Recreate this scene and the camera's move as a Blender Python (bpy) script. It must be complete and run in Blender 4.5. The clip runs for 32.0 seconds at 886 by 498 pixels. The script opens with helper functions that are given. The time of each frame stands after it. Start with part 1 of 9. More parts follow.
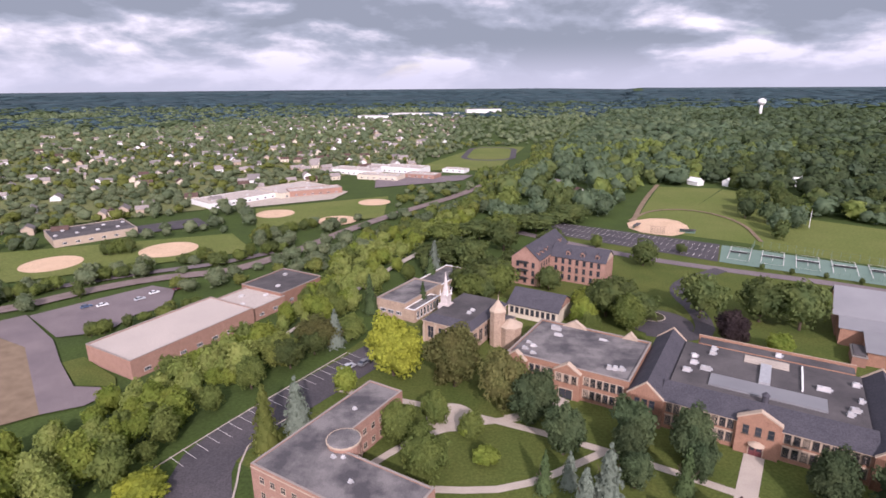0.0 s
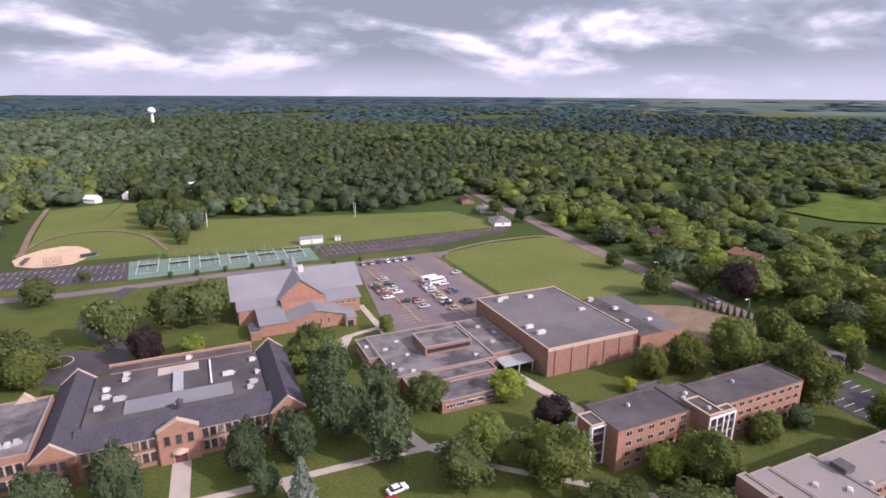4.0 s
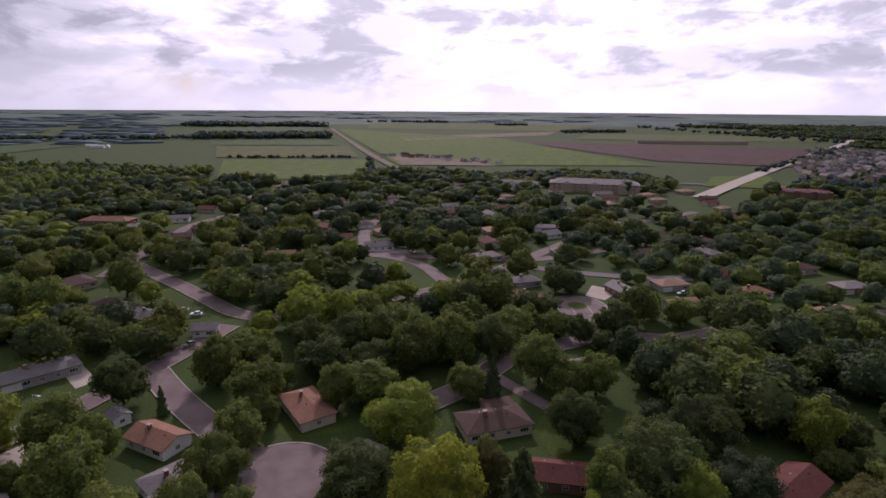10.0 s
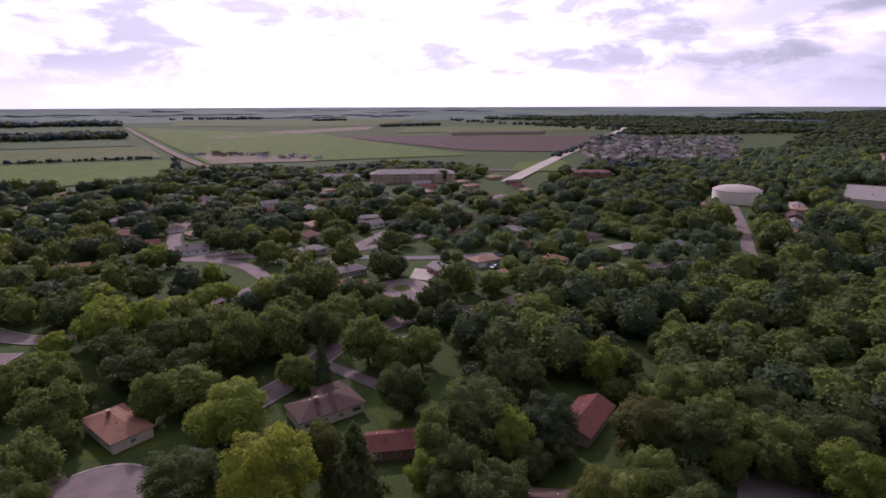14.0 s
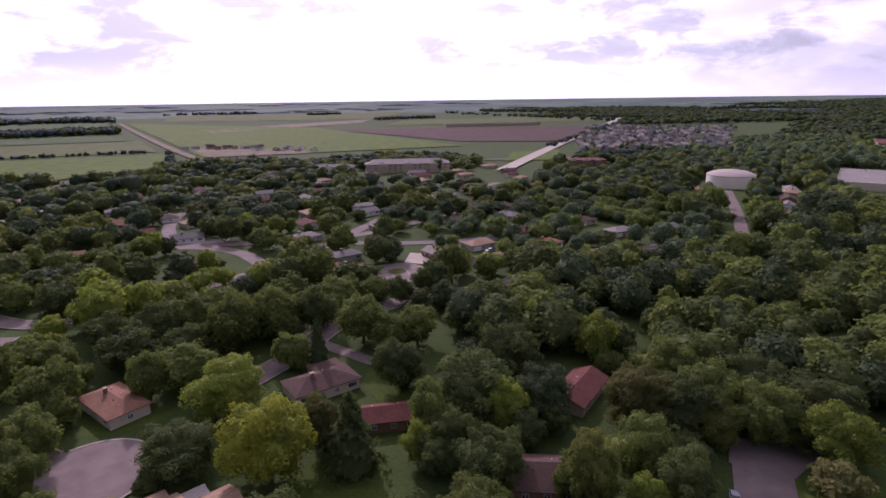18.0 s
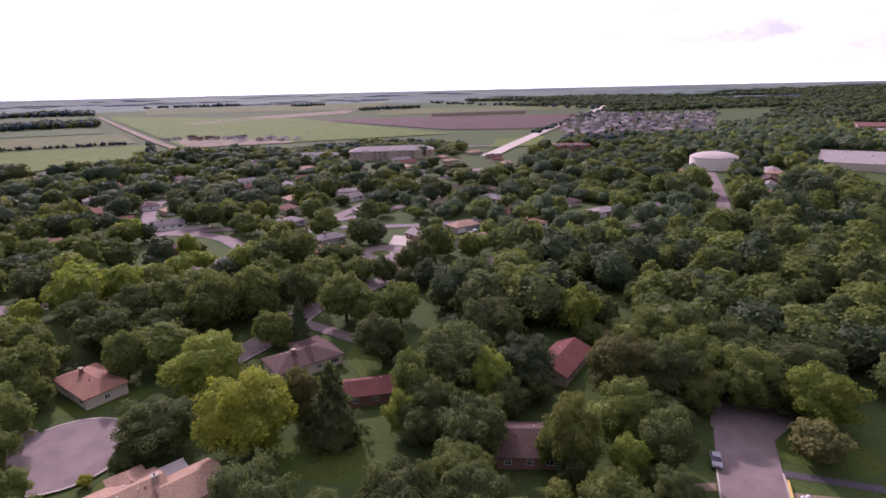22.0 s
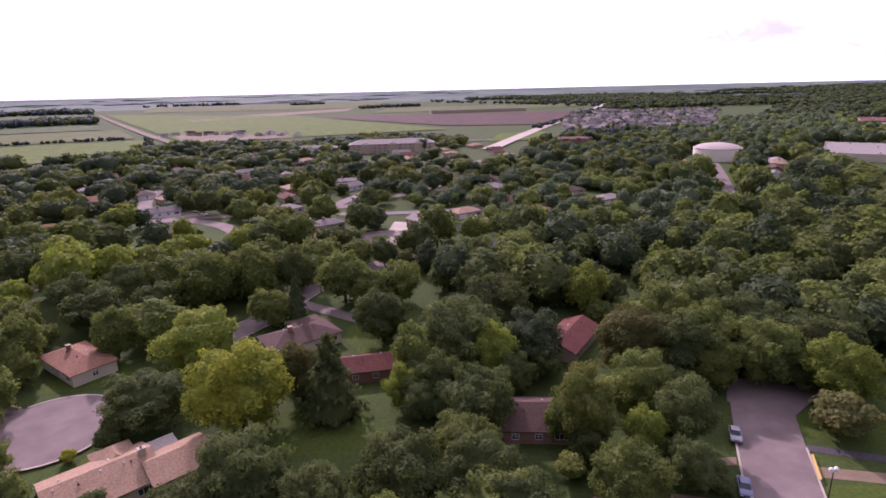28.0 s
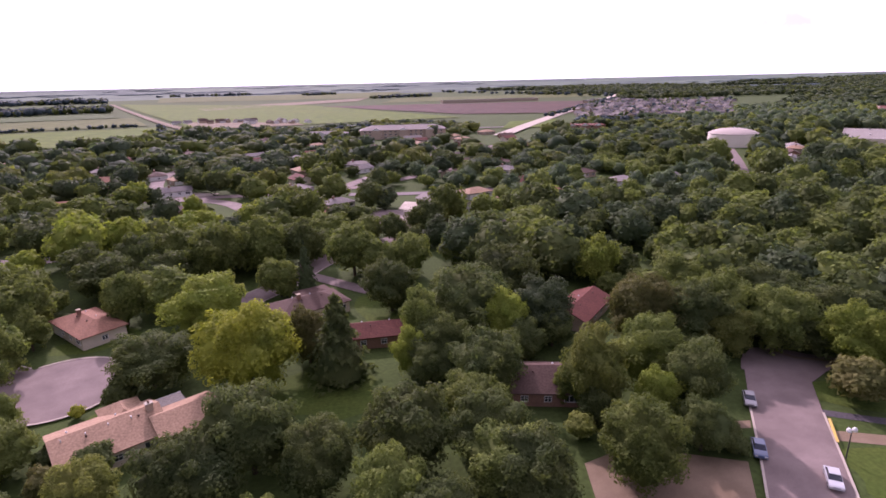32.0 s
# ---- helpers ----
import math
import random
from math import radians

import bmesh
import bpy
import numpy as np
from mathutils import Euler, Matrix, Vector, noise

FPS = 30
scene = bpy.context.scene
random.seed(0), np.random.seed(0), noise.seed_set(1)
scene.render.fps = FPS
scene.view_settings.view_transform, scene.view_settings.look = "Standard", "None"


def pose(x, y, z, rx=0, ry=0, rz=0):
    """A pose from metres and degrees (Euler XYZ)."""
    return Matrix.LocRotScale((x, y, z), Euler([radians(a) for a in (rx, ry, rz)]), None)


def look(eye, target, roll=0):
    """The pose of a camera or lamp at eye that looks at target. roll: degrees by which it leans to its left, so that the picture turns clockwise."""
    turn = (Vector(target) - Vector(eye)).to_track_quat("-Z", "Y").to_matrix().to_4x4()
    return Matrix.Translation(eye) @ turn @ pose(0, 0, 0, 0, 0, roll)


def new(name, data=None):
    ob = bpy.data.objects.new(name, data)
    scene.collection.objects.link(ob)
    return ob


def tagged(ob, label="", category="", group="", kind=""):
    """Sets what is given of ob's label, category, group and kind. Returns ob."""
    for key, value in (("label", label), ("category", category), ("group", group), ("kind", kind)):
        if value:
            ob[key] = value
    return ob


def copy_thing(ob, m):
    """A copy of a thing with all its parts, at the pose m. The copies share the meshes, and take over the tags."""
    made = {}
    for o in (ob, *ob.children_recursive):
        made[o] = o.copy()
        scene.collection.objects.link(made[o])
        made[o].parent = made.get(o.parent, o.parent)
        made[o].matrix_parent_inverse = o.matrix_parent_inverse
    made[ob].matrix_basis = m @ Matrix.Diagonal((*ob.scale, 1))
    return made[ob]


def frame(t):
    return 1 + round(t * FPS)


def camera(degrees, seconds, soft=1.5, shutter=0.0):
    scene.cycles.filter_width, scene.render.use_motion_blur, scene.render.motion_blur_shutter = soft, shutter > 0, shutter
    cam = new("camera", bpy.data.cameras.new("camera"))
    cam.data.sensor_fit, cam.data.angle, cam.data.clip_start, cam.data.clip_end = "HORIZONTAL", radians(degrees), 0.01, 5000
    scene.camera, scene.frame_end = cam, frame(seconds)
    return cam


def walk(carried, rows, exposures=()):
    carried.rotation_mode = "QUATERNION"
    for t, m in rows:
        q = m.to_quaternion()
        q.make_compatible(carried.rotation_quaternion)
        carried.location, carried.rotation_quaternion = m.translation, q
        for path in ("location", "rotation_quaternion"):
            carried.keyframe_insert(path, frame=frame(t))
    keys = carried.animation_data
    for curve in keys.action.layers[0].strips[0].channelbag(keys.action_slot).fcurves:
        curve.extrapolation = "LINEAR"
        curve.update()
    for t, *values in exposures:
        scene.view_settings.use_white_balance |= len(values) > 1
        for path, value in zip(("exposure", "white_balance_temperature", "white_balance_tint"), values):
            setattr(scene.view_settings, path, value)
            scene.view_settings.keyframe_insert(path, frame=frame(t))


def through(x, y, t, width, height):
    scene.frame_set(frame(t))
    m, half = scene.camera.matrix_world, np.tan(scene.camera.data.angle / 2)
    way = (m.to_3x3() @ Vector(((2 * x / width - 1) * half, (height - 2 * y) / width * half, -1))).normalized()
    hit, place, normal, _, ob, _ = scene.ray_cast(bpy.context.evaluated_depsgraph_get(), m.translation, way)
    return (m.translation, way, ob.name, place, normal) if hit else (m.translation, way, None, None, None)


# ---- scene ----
cam = camera(77.1, 32.0, soft=1.65)
ROWS = [
    (0, (3.19, -6.81, 77.52), (1.692, 12.320, 71.880), -0.44),
    (0.5, (4.65, -7.86, 78.66), (4.794, 11.340, 73.055), -0.41),
    (1, (6.19, -9.02, 79.74), (7.383, 10.132, 74.086), -0.36),
    (1.5, (7.88, -10.32, 80.72), (10.411, 8.710, 75.127), -0.53),
    (2, (9.73, -11.65, 81.53), (14.328, 6.994, 75.928), -0.34),
    (2.5, (11.69, -12.81, 82.05), (19.048, 4.915, 76.410), -0.39),
    (3, (13.47, -13.44, 82.20), (23.560, 2.919, 76.692), -0.24),
    (3.5, (14.39, -12.42, 81.34), (27.094, 2.043, 75.930), 0.06),
    (5.5, (15.65, -11.74, 78.94), (34.670, -9.061, 73.373), 0.66),
    (6, (17.52, -11.36, 78.40), (36.730, -12.115, 72.872), 0.54),
    (6.5, (19.06, -10.97, 77.90), (37.872, -15.172, 72.570), 0.80),
    (7, (21.09, -11.92, 78.17), (38.922, -19.289, 72.912), 1.11),
    (7.5, (22.71, -12.82, 78.29), (39.052, -23.120, 73.115), 0.87),
    (8, (24.12, -13.67, 78.53), (38.388, -26.720, 73.427), 0.64),
    (8.5, (25.10, -14.21, 78.80), (36.880, -29.577, 73.788), 0.60),
    (9, (25.85, -14.40, 79.08), (35.064, -31.445, 74.122), 0.54),
    (9.5, (26.31, -14.36, 79.20), (32.812, -32.611, 74.246), 0.45),
    (10, (26.45, -14.19, 79.13), (30.038, -33.236, 74.211), 0.40),
    (10.5, (26.23, -13.89, 78.87), (26.918, -33.269, 73.961), 0.50),
    (11, (25.76, -13.37, 78.44), (25.026, -32.731, 73.483), 0.43),
    (11.5, (25.13, -12.71, 77.98), (23.896, -32.043, 73.010), 0.44),
    (12, (24.42, -12.02, 77.63), (22.976, -31.334, 72.633), 0.47),
    (12.5, (23.75, -11.34, 77.38), (22.099, -30.626, 72.341), 0.32),
    (13, (23.25, -10.73, 77.25), (21.376, -29.987, 72.175), 0.26),
    (13.5, (22.97, -10.21, 77.20), (20.831, -29.426, 72.103), 0.07),
    (14, (22.91, -9.79, 77.24), (20.486, -28.982, 72.179), -0.16),
    (14.5, (22.99, -9.42, 77.06), (20.498, -28.600, 71.952), -0.29),
    (16.5, (23.11, -8.24, 75.07), (20.650, -27.402, 69.897), -0.77),
    (17, (22.95, -8.07, 74.39), (20.387, -27.205, 69.173), -0.72),
    (17.5, (22.66, -7.90, 73.60), (20.033, -27.027, 68.370), -0.79),
    (18, (22.33, -7.74, 72.75), (19.801, -26.862, 67.484), -0.80),
    (18.5, (22.00, -7.64, 71.94), (19.460, -26.756, 66.650), -0.76),
    (19, (21.66, -7.55, 71.19), (18.942, -26.636, 65.868), -0.69),
    (19.5, (21.35, -7.49, 70.43), (18.540, -26.564, 65.128), -0.68),
    (20, (21.11, -7.46, 69.70), (18.265, -26.523, 64.380), -0.71),
    (20.5, (20.89, -7.47, 69.03), (17.885, -26.496, 63.657), -0.76),
    (21, (20.76, -7.52, 68.52), (17.742, -26.529, 63.101), -0.93),
    (21.5, (20.76, -7.54, 68.15), (17.804, -26.550, 62.674), -1.22),
    (22, (20.78, -7.54, 67.84), (17.834, -26.526, 62.276), -1.34),
    (22.5, (20.84, -7.66, 67.48), (17.993, -26.654, 61.904), -1.43),
    (23, (20.88, -7.91, 66.88), (18.125, -26.948, 61.388), -1.33),
    (23.5, (20.78, -8.30, 66.00), (18.070, -27.353, 60.557), -1.15),
    (24, (20.52, -8.85, 65.01), (17.685, -27.902, 59.610), -0.92),
    (24.5, (20.10, -9.45, 64.01), (17.135, -28.490, 58.661), -0.66),
    (25, (19.77, -10.05, 63.13), (16.615, -29.059, 57.778), -0.43),
    (25.5, (19.62, -10.53, 62.50), (16.475, -29.539, 57.134), -0.56),
    (27.5, (20.79, -11.05, 60.68), (17.740, -30.038, 55.197), -1.30),
    (28, (21.11, -10.93, 60.03), (18.155, -29.917, 54.485), -1.36),
    (28.5, (21.35, -10.72, 59.31), (18.552, -29.699, 53.670), -1.37),
    (29, (21.47, -10.56, 58.53), (18.714, -29.533, 52.837), -1.30),
    (29.5, (21.48, -10.42, 57.75), (18.768, -29.395, 52.032), -1.33),
    (30, (21.41, -10.41, 57.03), (18.753, -29.373, 51.248), -1.31),
    (30.5, (21.32, -10.42, 56.26), (18.713, -29.383, 50.476), -1.43),
    (31, (21.24, -10.46, 55.56), (18.672, -29.425, 49.743), -1.38),
    (31.5, (21.12, -10.55, 54.86), (18.569, -29.509, 49.020), -1.36),
    (32, (21.02, -10.66, 54.09), (18.459, -29.631, 48.295), -1.32),
]

EXPOSURES = [(0.0, -0.05, 6100.0, 34.0), (3.0, -0.05, 6100.0, 36.0), (6.0, 0.2, 6050.0, 39.0), (7.5, 0.22, 5950.0, 44.0), (9.0, -0.42, 5930.0, 46.5), (10.0, -1.05, 6080.0, 41.0), (11.0, -1.25, 6050.0, 36.0), (13.0, -0.80, 5970.0, 44.5),
             (17.0, -0.76, 5940.0, 50.0), (19.0, -0.45, 5940.0, 52.0), (23.0, -0.06, 6000.0, 56.0), (25.0, -0.10, 6000.0, 57.5), (28.0, 0.0, 6060.0, 58.0), (32.0, 0.17, 6150.0, 58.5)]
walk(cam, [(t, look(eye, target, roll)) for t, eye, target, roll in ROWS], EXPOSURES)

# ---- world, sun and light ----
SUN_AZ, SUN_EL = radians(284.0), radians(31.0)   # direction to the sun, from +x towards +y
SUN_DIR = Vector((math.cos(SUN_AZ) * math.cos(SUN_EL), math.sin(SUN_AZ) * math.cos(SUN_EL), math.sin(SUN_EL)))

world = bpy.data.worlds.new("sky")
scene.world = world
world.use_nodes = True
wt = world.node_tree
wt.nodes.clear()


def wn(kind, **values):
    n = wt.nodes.new(kind)
    for k, v in values.items():
        n.inputs[k].default_value = v
    return n


def wmath(op, a, b=None, clamp=False):
    n = wt.nodes.new("ShaderNodeMath")
    n.operation, n.use_clamp = op, clamp
    for i, v in enumerate((a, b)):
        if v is None:
            continue
        if isinstance(v, (int, float)):
            n.inputs[i].default_value = v
        else:
            wt.links.new(v, n.inputs[i])
    return n.outputs[0]


sky = wt.nodes.new("ShaderNodeTexSky")
sky.sky_type, sky.sun_disc = "NISHITA", False
sky.sun_elevation, sky.sun_rotation = SUN_EL, radians(90) - SUN_AZ
sky.air_density, sky.dust_density = 1.2, 0.3
coord = wt.nodes.new("ShaderNodeTexCoord")
sep = wt.nodes.new("ShaderNodeSeparateXYZ")
wt.links.new(coord.outputs["Generated"], sep.inputs[0])
up = wmath("MAXIMUM", sep.outputs["Z"], 0.0)


def cloud_noise(scale, squash, lift, detail, rough, twist=0.3):
    """Noise over the sky's vault, flattened towards the horizon; lift looks a little higher up."""
    v = wt.nodes.new("ShaderNodeVectorMath")
    v.operation = "MULTIPLY_ADD"
    wt.links.new(coord.outputs["Generated"], v.inputs[0])
    v.inputs[1].default_value, v.inputs[2].default_value = (1, 1, squash), (1.7, 0.4, lift)
    n = wn("ShaderNodeTexNoise", Scale=scale, Detail=detail, Roughness=rough, Distortion=twist)
    wt.links.new(v.outputs[0], n.inputs["Vector"])
    return n.outputs["Fac"]


# cumulus deck: broad masses with grey undersides, billowing edges lit from above
big = cloud_noise(3.3, 2.9, 0.0, 7.0, 0.50)
higher = cloud_noise(3.3, 2.9, 0.05, 7.0, 0.50)
small = cloud_noise(9.0, 2.8, 0.0, 7.0, 0.6)
rim = wmath("MULTIPLY", wmath("SUBTRACT", big, higher), 1.3)
dot = wt.nodes.new("ShaderNodeVectorMath")
dot.operation = "DOT_PRODUCT"
wt.links.new(coord.outputs["Generated"], dot.inputs[0])
# the deck's glow is centred beside the sun, placed to fit the camera's view
dot.inputs[1].default_value = (math.cos(radians(272)) * math.cos(SUN_EL), math.sin(radians(272)) * math.cos(SUN_EL), math.sin(SUN_EL))
toward = wmath("MULTIPLY", wmath("ADD", dot.outputs["Value"], 1.0), 0.5)
glare = wmath("POWER", toward, 5.8)
cover = wt.nodes.new("ShaderNodeMapRange")
cover.inputs["From Min"].default_value, cover.inputs["From Max"].default_value = 0.29, 0.36
wt.links.new(big, cover.inputs["Value"])
shade = wt.nodes.new("ShaderNodeValToRGB")
shade.color_ramp.elements[0].position, shade.color_ramp.elements[0].color = 0.405, (1.25, 1.28, 1.30, 1)
shade.color_ramp.elements[1].position, shade.color_ramp.elements[1].color = 0.57, (0.394, 0.472, 0.505, 1)
for at, c in ((0.445, (0.92, 0.965, 0.98, 1)), (0.50, (0.542, 0.632, 0.675, 1))):
    shade.color_ramp.elements.new(at).color = c
body = wmath("ADD", wmath("MULTIPLY", big, 0.72), wmath("MULTIPLY", small, 0.28))
# the deck is thickest to the north and east
bank_dot = wt.nodes.new("ShaderNodeVectorMath")
bank_dot.operation = "DOT_PRODUCT"
wt.links.new(coord.outputs["Generated"], bank_dot.inputs[0])
bank_dot.inputs[1].default_value = (math.cos(radians(30)) * 0.98, math.sin(radians(30)) * 0.98, 0.2)
deep_deck = wmath("MULTIPLY", wmath("POWER", wmath("MAXIMUM", bank_dot.outputs["Value"], 0.0), 2.0), 0.045)
wt.links.new(wmath("ADD", wmath("SUBTRACT", body, rim), deep_deck), shade.inputs["Fac"])
# clouds that stand before the sun shine through
lit = wt.nodes.new("ShaderNodeMix")
lit.data_type, lit.blend_type = "RGBA", "ADD"
lit.inputs[0].default_value = 1.0
wt.links.new(shade.outputs["Color"], lit.inputs[6])
shine = wt.nodes.new("ShaderNodeMix")
shine.data_type = "RGBA"
shine.inputs[6].default_value, shine.inputs[7].default_value = (0, 0, 0, 1), (2.7, 2.75, 2.7, 1)
wt.links.new(glare, shine.inputs[0])
thick = wt.nodes.new("ShaderNodeMapRange")
thick.interpolation_type = "SMOOTHSTEP"
thick.inputs["From Min"].default_value, thick.inputs["From Max"].default_value = 0.47, 0.60
thick.inputs["To Min"].default_value, thick.inputs["To Max"].default_value = 1.0, 0.58
wt.links.new(small, thick.inputs["Value"])
veiled = wt.nodes.new("ShaderNodeVectorMath")
veiled.operation = "SCALE"
wt.links.new(shine.outputs[2], veiled.inputs[0])
wt.links.new(thick.outputs["Result"], veiled.inputs["Scale"])
wt.links.new(veiled.outputs[0], lit.inputs[7])
blue = wt.nodes.new("ShaderNodeMix")
blue.data_type, blue.blend_type = "RGBA", "MULTIPLY"
blue.inputs[0].default_value = 1.0
blue.inputs[7].default_value = (0.13, 0.13, 0.14, 1)
wt.links.new(sky.outputs["Color"], blue.inputs[6])
mixed = wt.nodes.new("ShaderNodeMix")
mixed.data_type = "RGBA"
wt.links.new(cover.outputs["Result"], mixed.inputs[0])
wt.links.new(blue.outputs[2], mixed.inputs[6])
wt.links.new(lit.outputs[2], mixed.inputs[7])
# pale, milky air along the horizon
low = wt.nodes.new("ShaderNodeMapRange")
low.interpolation_type = "SMOOTHSTEP"
low.inputs["From Min"].default_value, low.inputs["From Max"].default_value = 0.0, 0.075
low.inputs["To Min"].default_value, low.inputs["To Max"].default_value = 0.80, 0.0
wt.links.new(up, low.inputs["Value"])
pale = wt.nodes.new("ShaderNodeMix")
pale.data_type, pale.blend_type = "RGBA", "ADD"
pale.inputs[0].default_value, pale.inputs[6].default_value = 1.0, (0.80, 0.86, 0.93, 1)
wt.links.new(shine.outputs[2], pale.inputs[7])
air = wt.nodes.new("ShaderNodeMix")
air.data_type = "RGBA"
wt.links.new(low.outputs["Result"], air.inputs[0])
wt.links.new(mixed.outputs[2], air.inputs[6])
wt.links.new(pale.outputs[2], air.inputs[7])
# the unseen upper sky is dimmed only to weaken its fill light
zenith_dim = wt.nodes.new("ShaderNodeMapRange")
zenith_dim.inputs["From Min"].default_value, zenith_dim.inputs["From Max"].default_value = 0.2, 0.8
zenith_dim.inputs["To Min"].default_value, zenith_dim.inputs["To Max"].default_value = 1.0, 0.85
wt.links.new(up, zenith_dim.inputs["Value"])
deck = wt.nodes.new("ShaderNodeVectorMath")
deck.operation = "SCALE"
wt.links.new(air.outputs[2], deck.inputs[0])
wt.links.new(zenith_dim.outputs["Result"], deck.inputs["Scale"])
background = wt.nodes.new("ShaderNodeBackground")
background.inputs["Strength"].default_value = 0.84
wt.links.new(deck.outputs[0], background.inputs["Color"])
wout = wt.nodes.new("ShaderNodeOutputWorld")
wt.links.new(background.outputs[0], wout.inputs["Surface"])

sun = new("sun", bpy.data.lights.new("sun", "SUN"))
sun.data.energy, sun.data.angle, sun.data.color = 4.5, radians(1.2), (1.0, 0.93, 0.84)
sun.matrix_world = look(SUN_DIR * 900, (0, 0, 0))


# ---- materials ----
def link(nt, a, b):
    nt.links.new(a, b)


def mat(name, c1, c2=None, scale=1.0, rough=0.85, metal=0.0, bump=0.0, fine=0.0, obj=0.0, island=0.0, spread=0.22, detail=6.0):
    """A surface whose colour drifts from c1 to c2 in blotches of 1/scale metres, with grain of size 1/fine, and whose single pieces
    vary by obj or island."""
    m = bpy.data.materials.new(name)
    m.use_nodes = True
    nt = m.node_tree
    b = nt.nodes["Principled BSDF"]
    b.inputs["Roughness"].default_value, b.inputs["Metallic"].default_value = rough, metal
    if rough >= 0.8:
        b.inputs["Specular IOR Level"].default_value = 0.1
    m.diffuse_color = (*c1, 1)
    c2 = c2 or tuple(v * 0.75 for v in c1)
    geo = nt.nodes.new("ShaderNodeNewGeometry")
    n1 = nt.nodes.new("ShaderNodeTexNoise")
    n1.inputs["Scale"].default_value, n1.inputs["Detail"].default_value, n1.inputs["Roughness"].default_value = scale, detail, 0.6
    link(nt, geo.outputs["Position"], n1.inputs["Vector"])
    ramp = nt.nodes.new("ShaderNodeMapRange")
    ramp.inputs["From Min"].default_value, ramp.inputs["From Max"].default_value = 0.5 - spread, 0.5 + spread
    link(nt, n1.outputs["Fac"], ramp.inputs["Value"])
    mix = nt.nodes.new("ShaderNodeMix")
    mix.data_type = "RGBA"
    mix.inputs[6].default_value, mix.inputs[7].default_value = (*c1, 1), (*c2, 1)
    link(nt, ramp.outputs["Result"], mix.inputs[0])
    colour = mix.outputs[2]
    if fine or obj or island:
        hsv = nt.nodes.new("ShaderNodeHueSaturation")
        total = None
        if fine:
            n2 = nt.nodes.new("ShaderNodeTexNoise")
            n2.inputs["Scale"].default_value, n2.inputs["Detail"].default_value = fine, 3.0
            link(nt, geo.outputs["Position"], n2.inputs["Vector"])
            r = nt.nodes.new("ShaderNodeMapRange")
            r.inputs["From Min"].default_value, r.inputs["From Max"].default_value = 0.3, 0.7
            r.inputs["To Min"].default_value, r.inputs["To Max"].default_value = 0.78, 1.22
            link(nt, n2.outputs["Fac"], r.inputs["Value"])
            total = r.outputs["Result"]
        for amount, socket in ((obj, "obj"), (island, "island")):
            if not amount:
                continue
            src = nt.nodes.new("ShaderNodeObjectInfo").outputs["Random"] if socket == "obj" else geo.outputs["Random Per Island"]
            r = nt.nodes.new("ShaderNodeMapRange")
            r.inputs["To Min"].default_value, r.inputs["To Max"].default_value = 1 - amount, 1 + amount
            link(nt, src, r.inputs["Value"])
            if total is None:
                total = r.outputs["Result"]
            else:
                mul = nt.nodes.new("ShaderNodeMath")
                mul.operation = "MULTIPLY"
                link(nt, total, mul.inputs[0])
                link(nt, r.outputs["Result"], mul.inputs[1])
                total = mul.outputs[0]
        link(nt, total, hsv.inputs["Value"])
        link(nt, colour, hsv.inputs["Color"])
        colour = hsv.outputs["Color"]
    link(nt, colour, b.inputs["Base Color"])
    if bump:
        bn = nt.nodes.new("ShaderNodeBump")
        bn.inputs["Strength"].default_value, bn.inputs["Distance"].default_value = bump, 0.05
        n3 = nt.nodes.new("ShaderNodeTexNoise")
        n3.inputs["Scale"].default_value, n3.inputs["Detail"].default_value = fine or scale * 8, 4.0
        link(nt, geo.outputs["Position"], n3.inputs["Vector"])
        link(nt, n3.outputs["Fac"], bn.inputs["Height"])
        link(nt, bn.outputs["Normal"], b.inputs["Normal"])
    return m


def leafmat(name, c1, c2, through=0.40, obj=0.22, island=0.20):
    """Foliage: colour drifts over a crown, from leaf cluster to cluster and from tree to tree; some light comes through."""
    m = mat(name, c1, c2, scale=0.16, rough=0.75, obj=obj, island=island, detail=3.0)
    nt = m.node_tree
    b = nt.nodes["Principled BSDF"]
    b.inputs["Specular IOR Level"].default_value = 0.08
    t = nt.nodes.new("ShaderNodeBsdfTranslucent")
    colour = b.inputs["Base Color"].links[0].from_socket
    warm = nt.nodes.new("ShaderNodeMix")
    warm.data_type, warm.blend_type = "RGBA", "MULTIPLY"
    warm.inputs[0].default_value, warm.inputs[7].default_value = 1.0, (1.22, 1.25, 0.72, 1)
    link(nt, colour, warm.inputs[6])
    link(nt, warm.outputs[2], t.inputs["Color"])
    mx = nt.nodes.new("ShaderNodeMixShader")
    mx.inputs[0].default_value = through
    link(nt, b.outputs[0], mx.inputs[1])
    link(nt, t.outputs[0], mx.inputs[2])
    link(nt, mx.outputs[0], nt.nodes["Material Output"].inputs["Surface"])
    return m


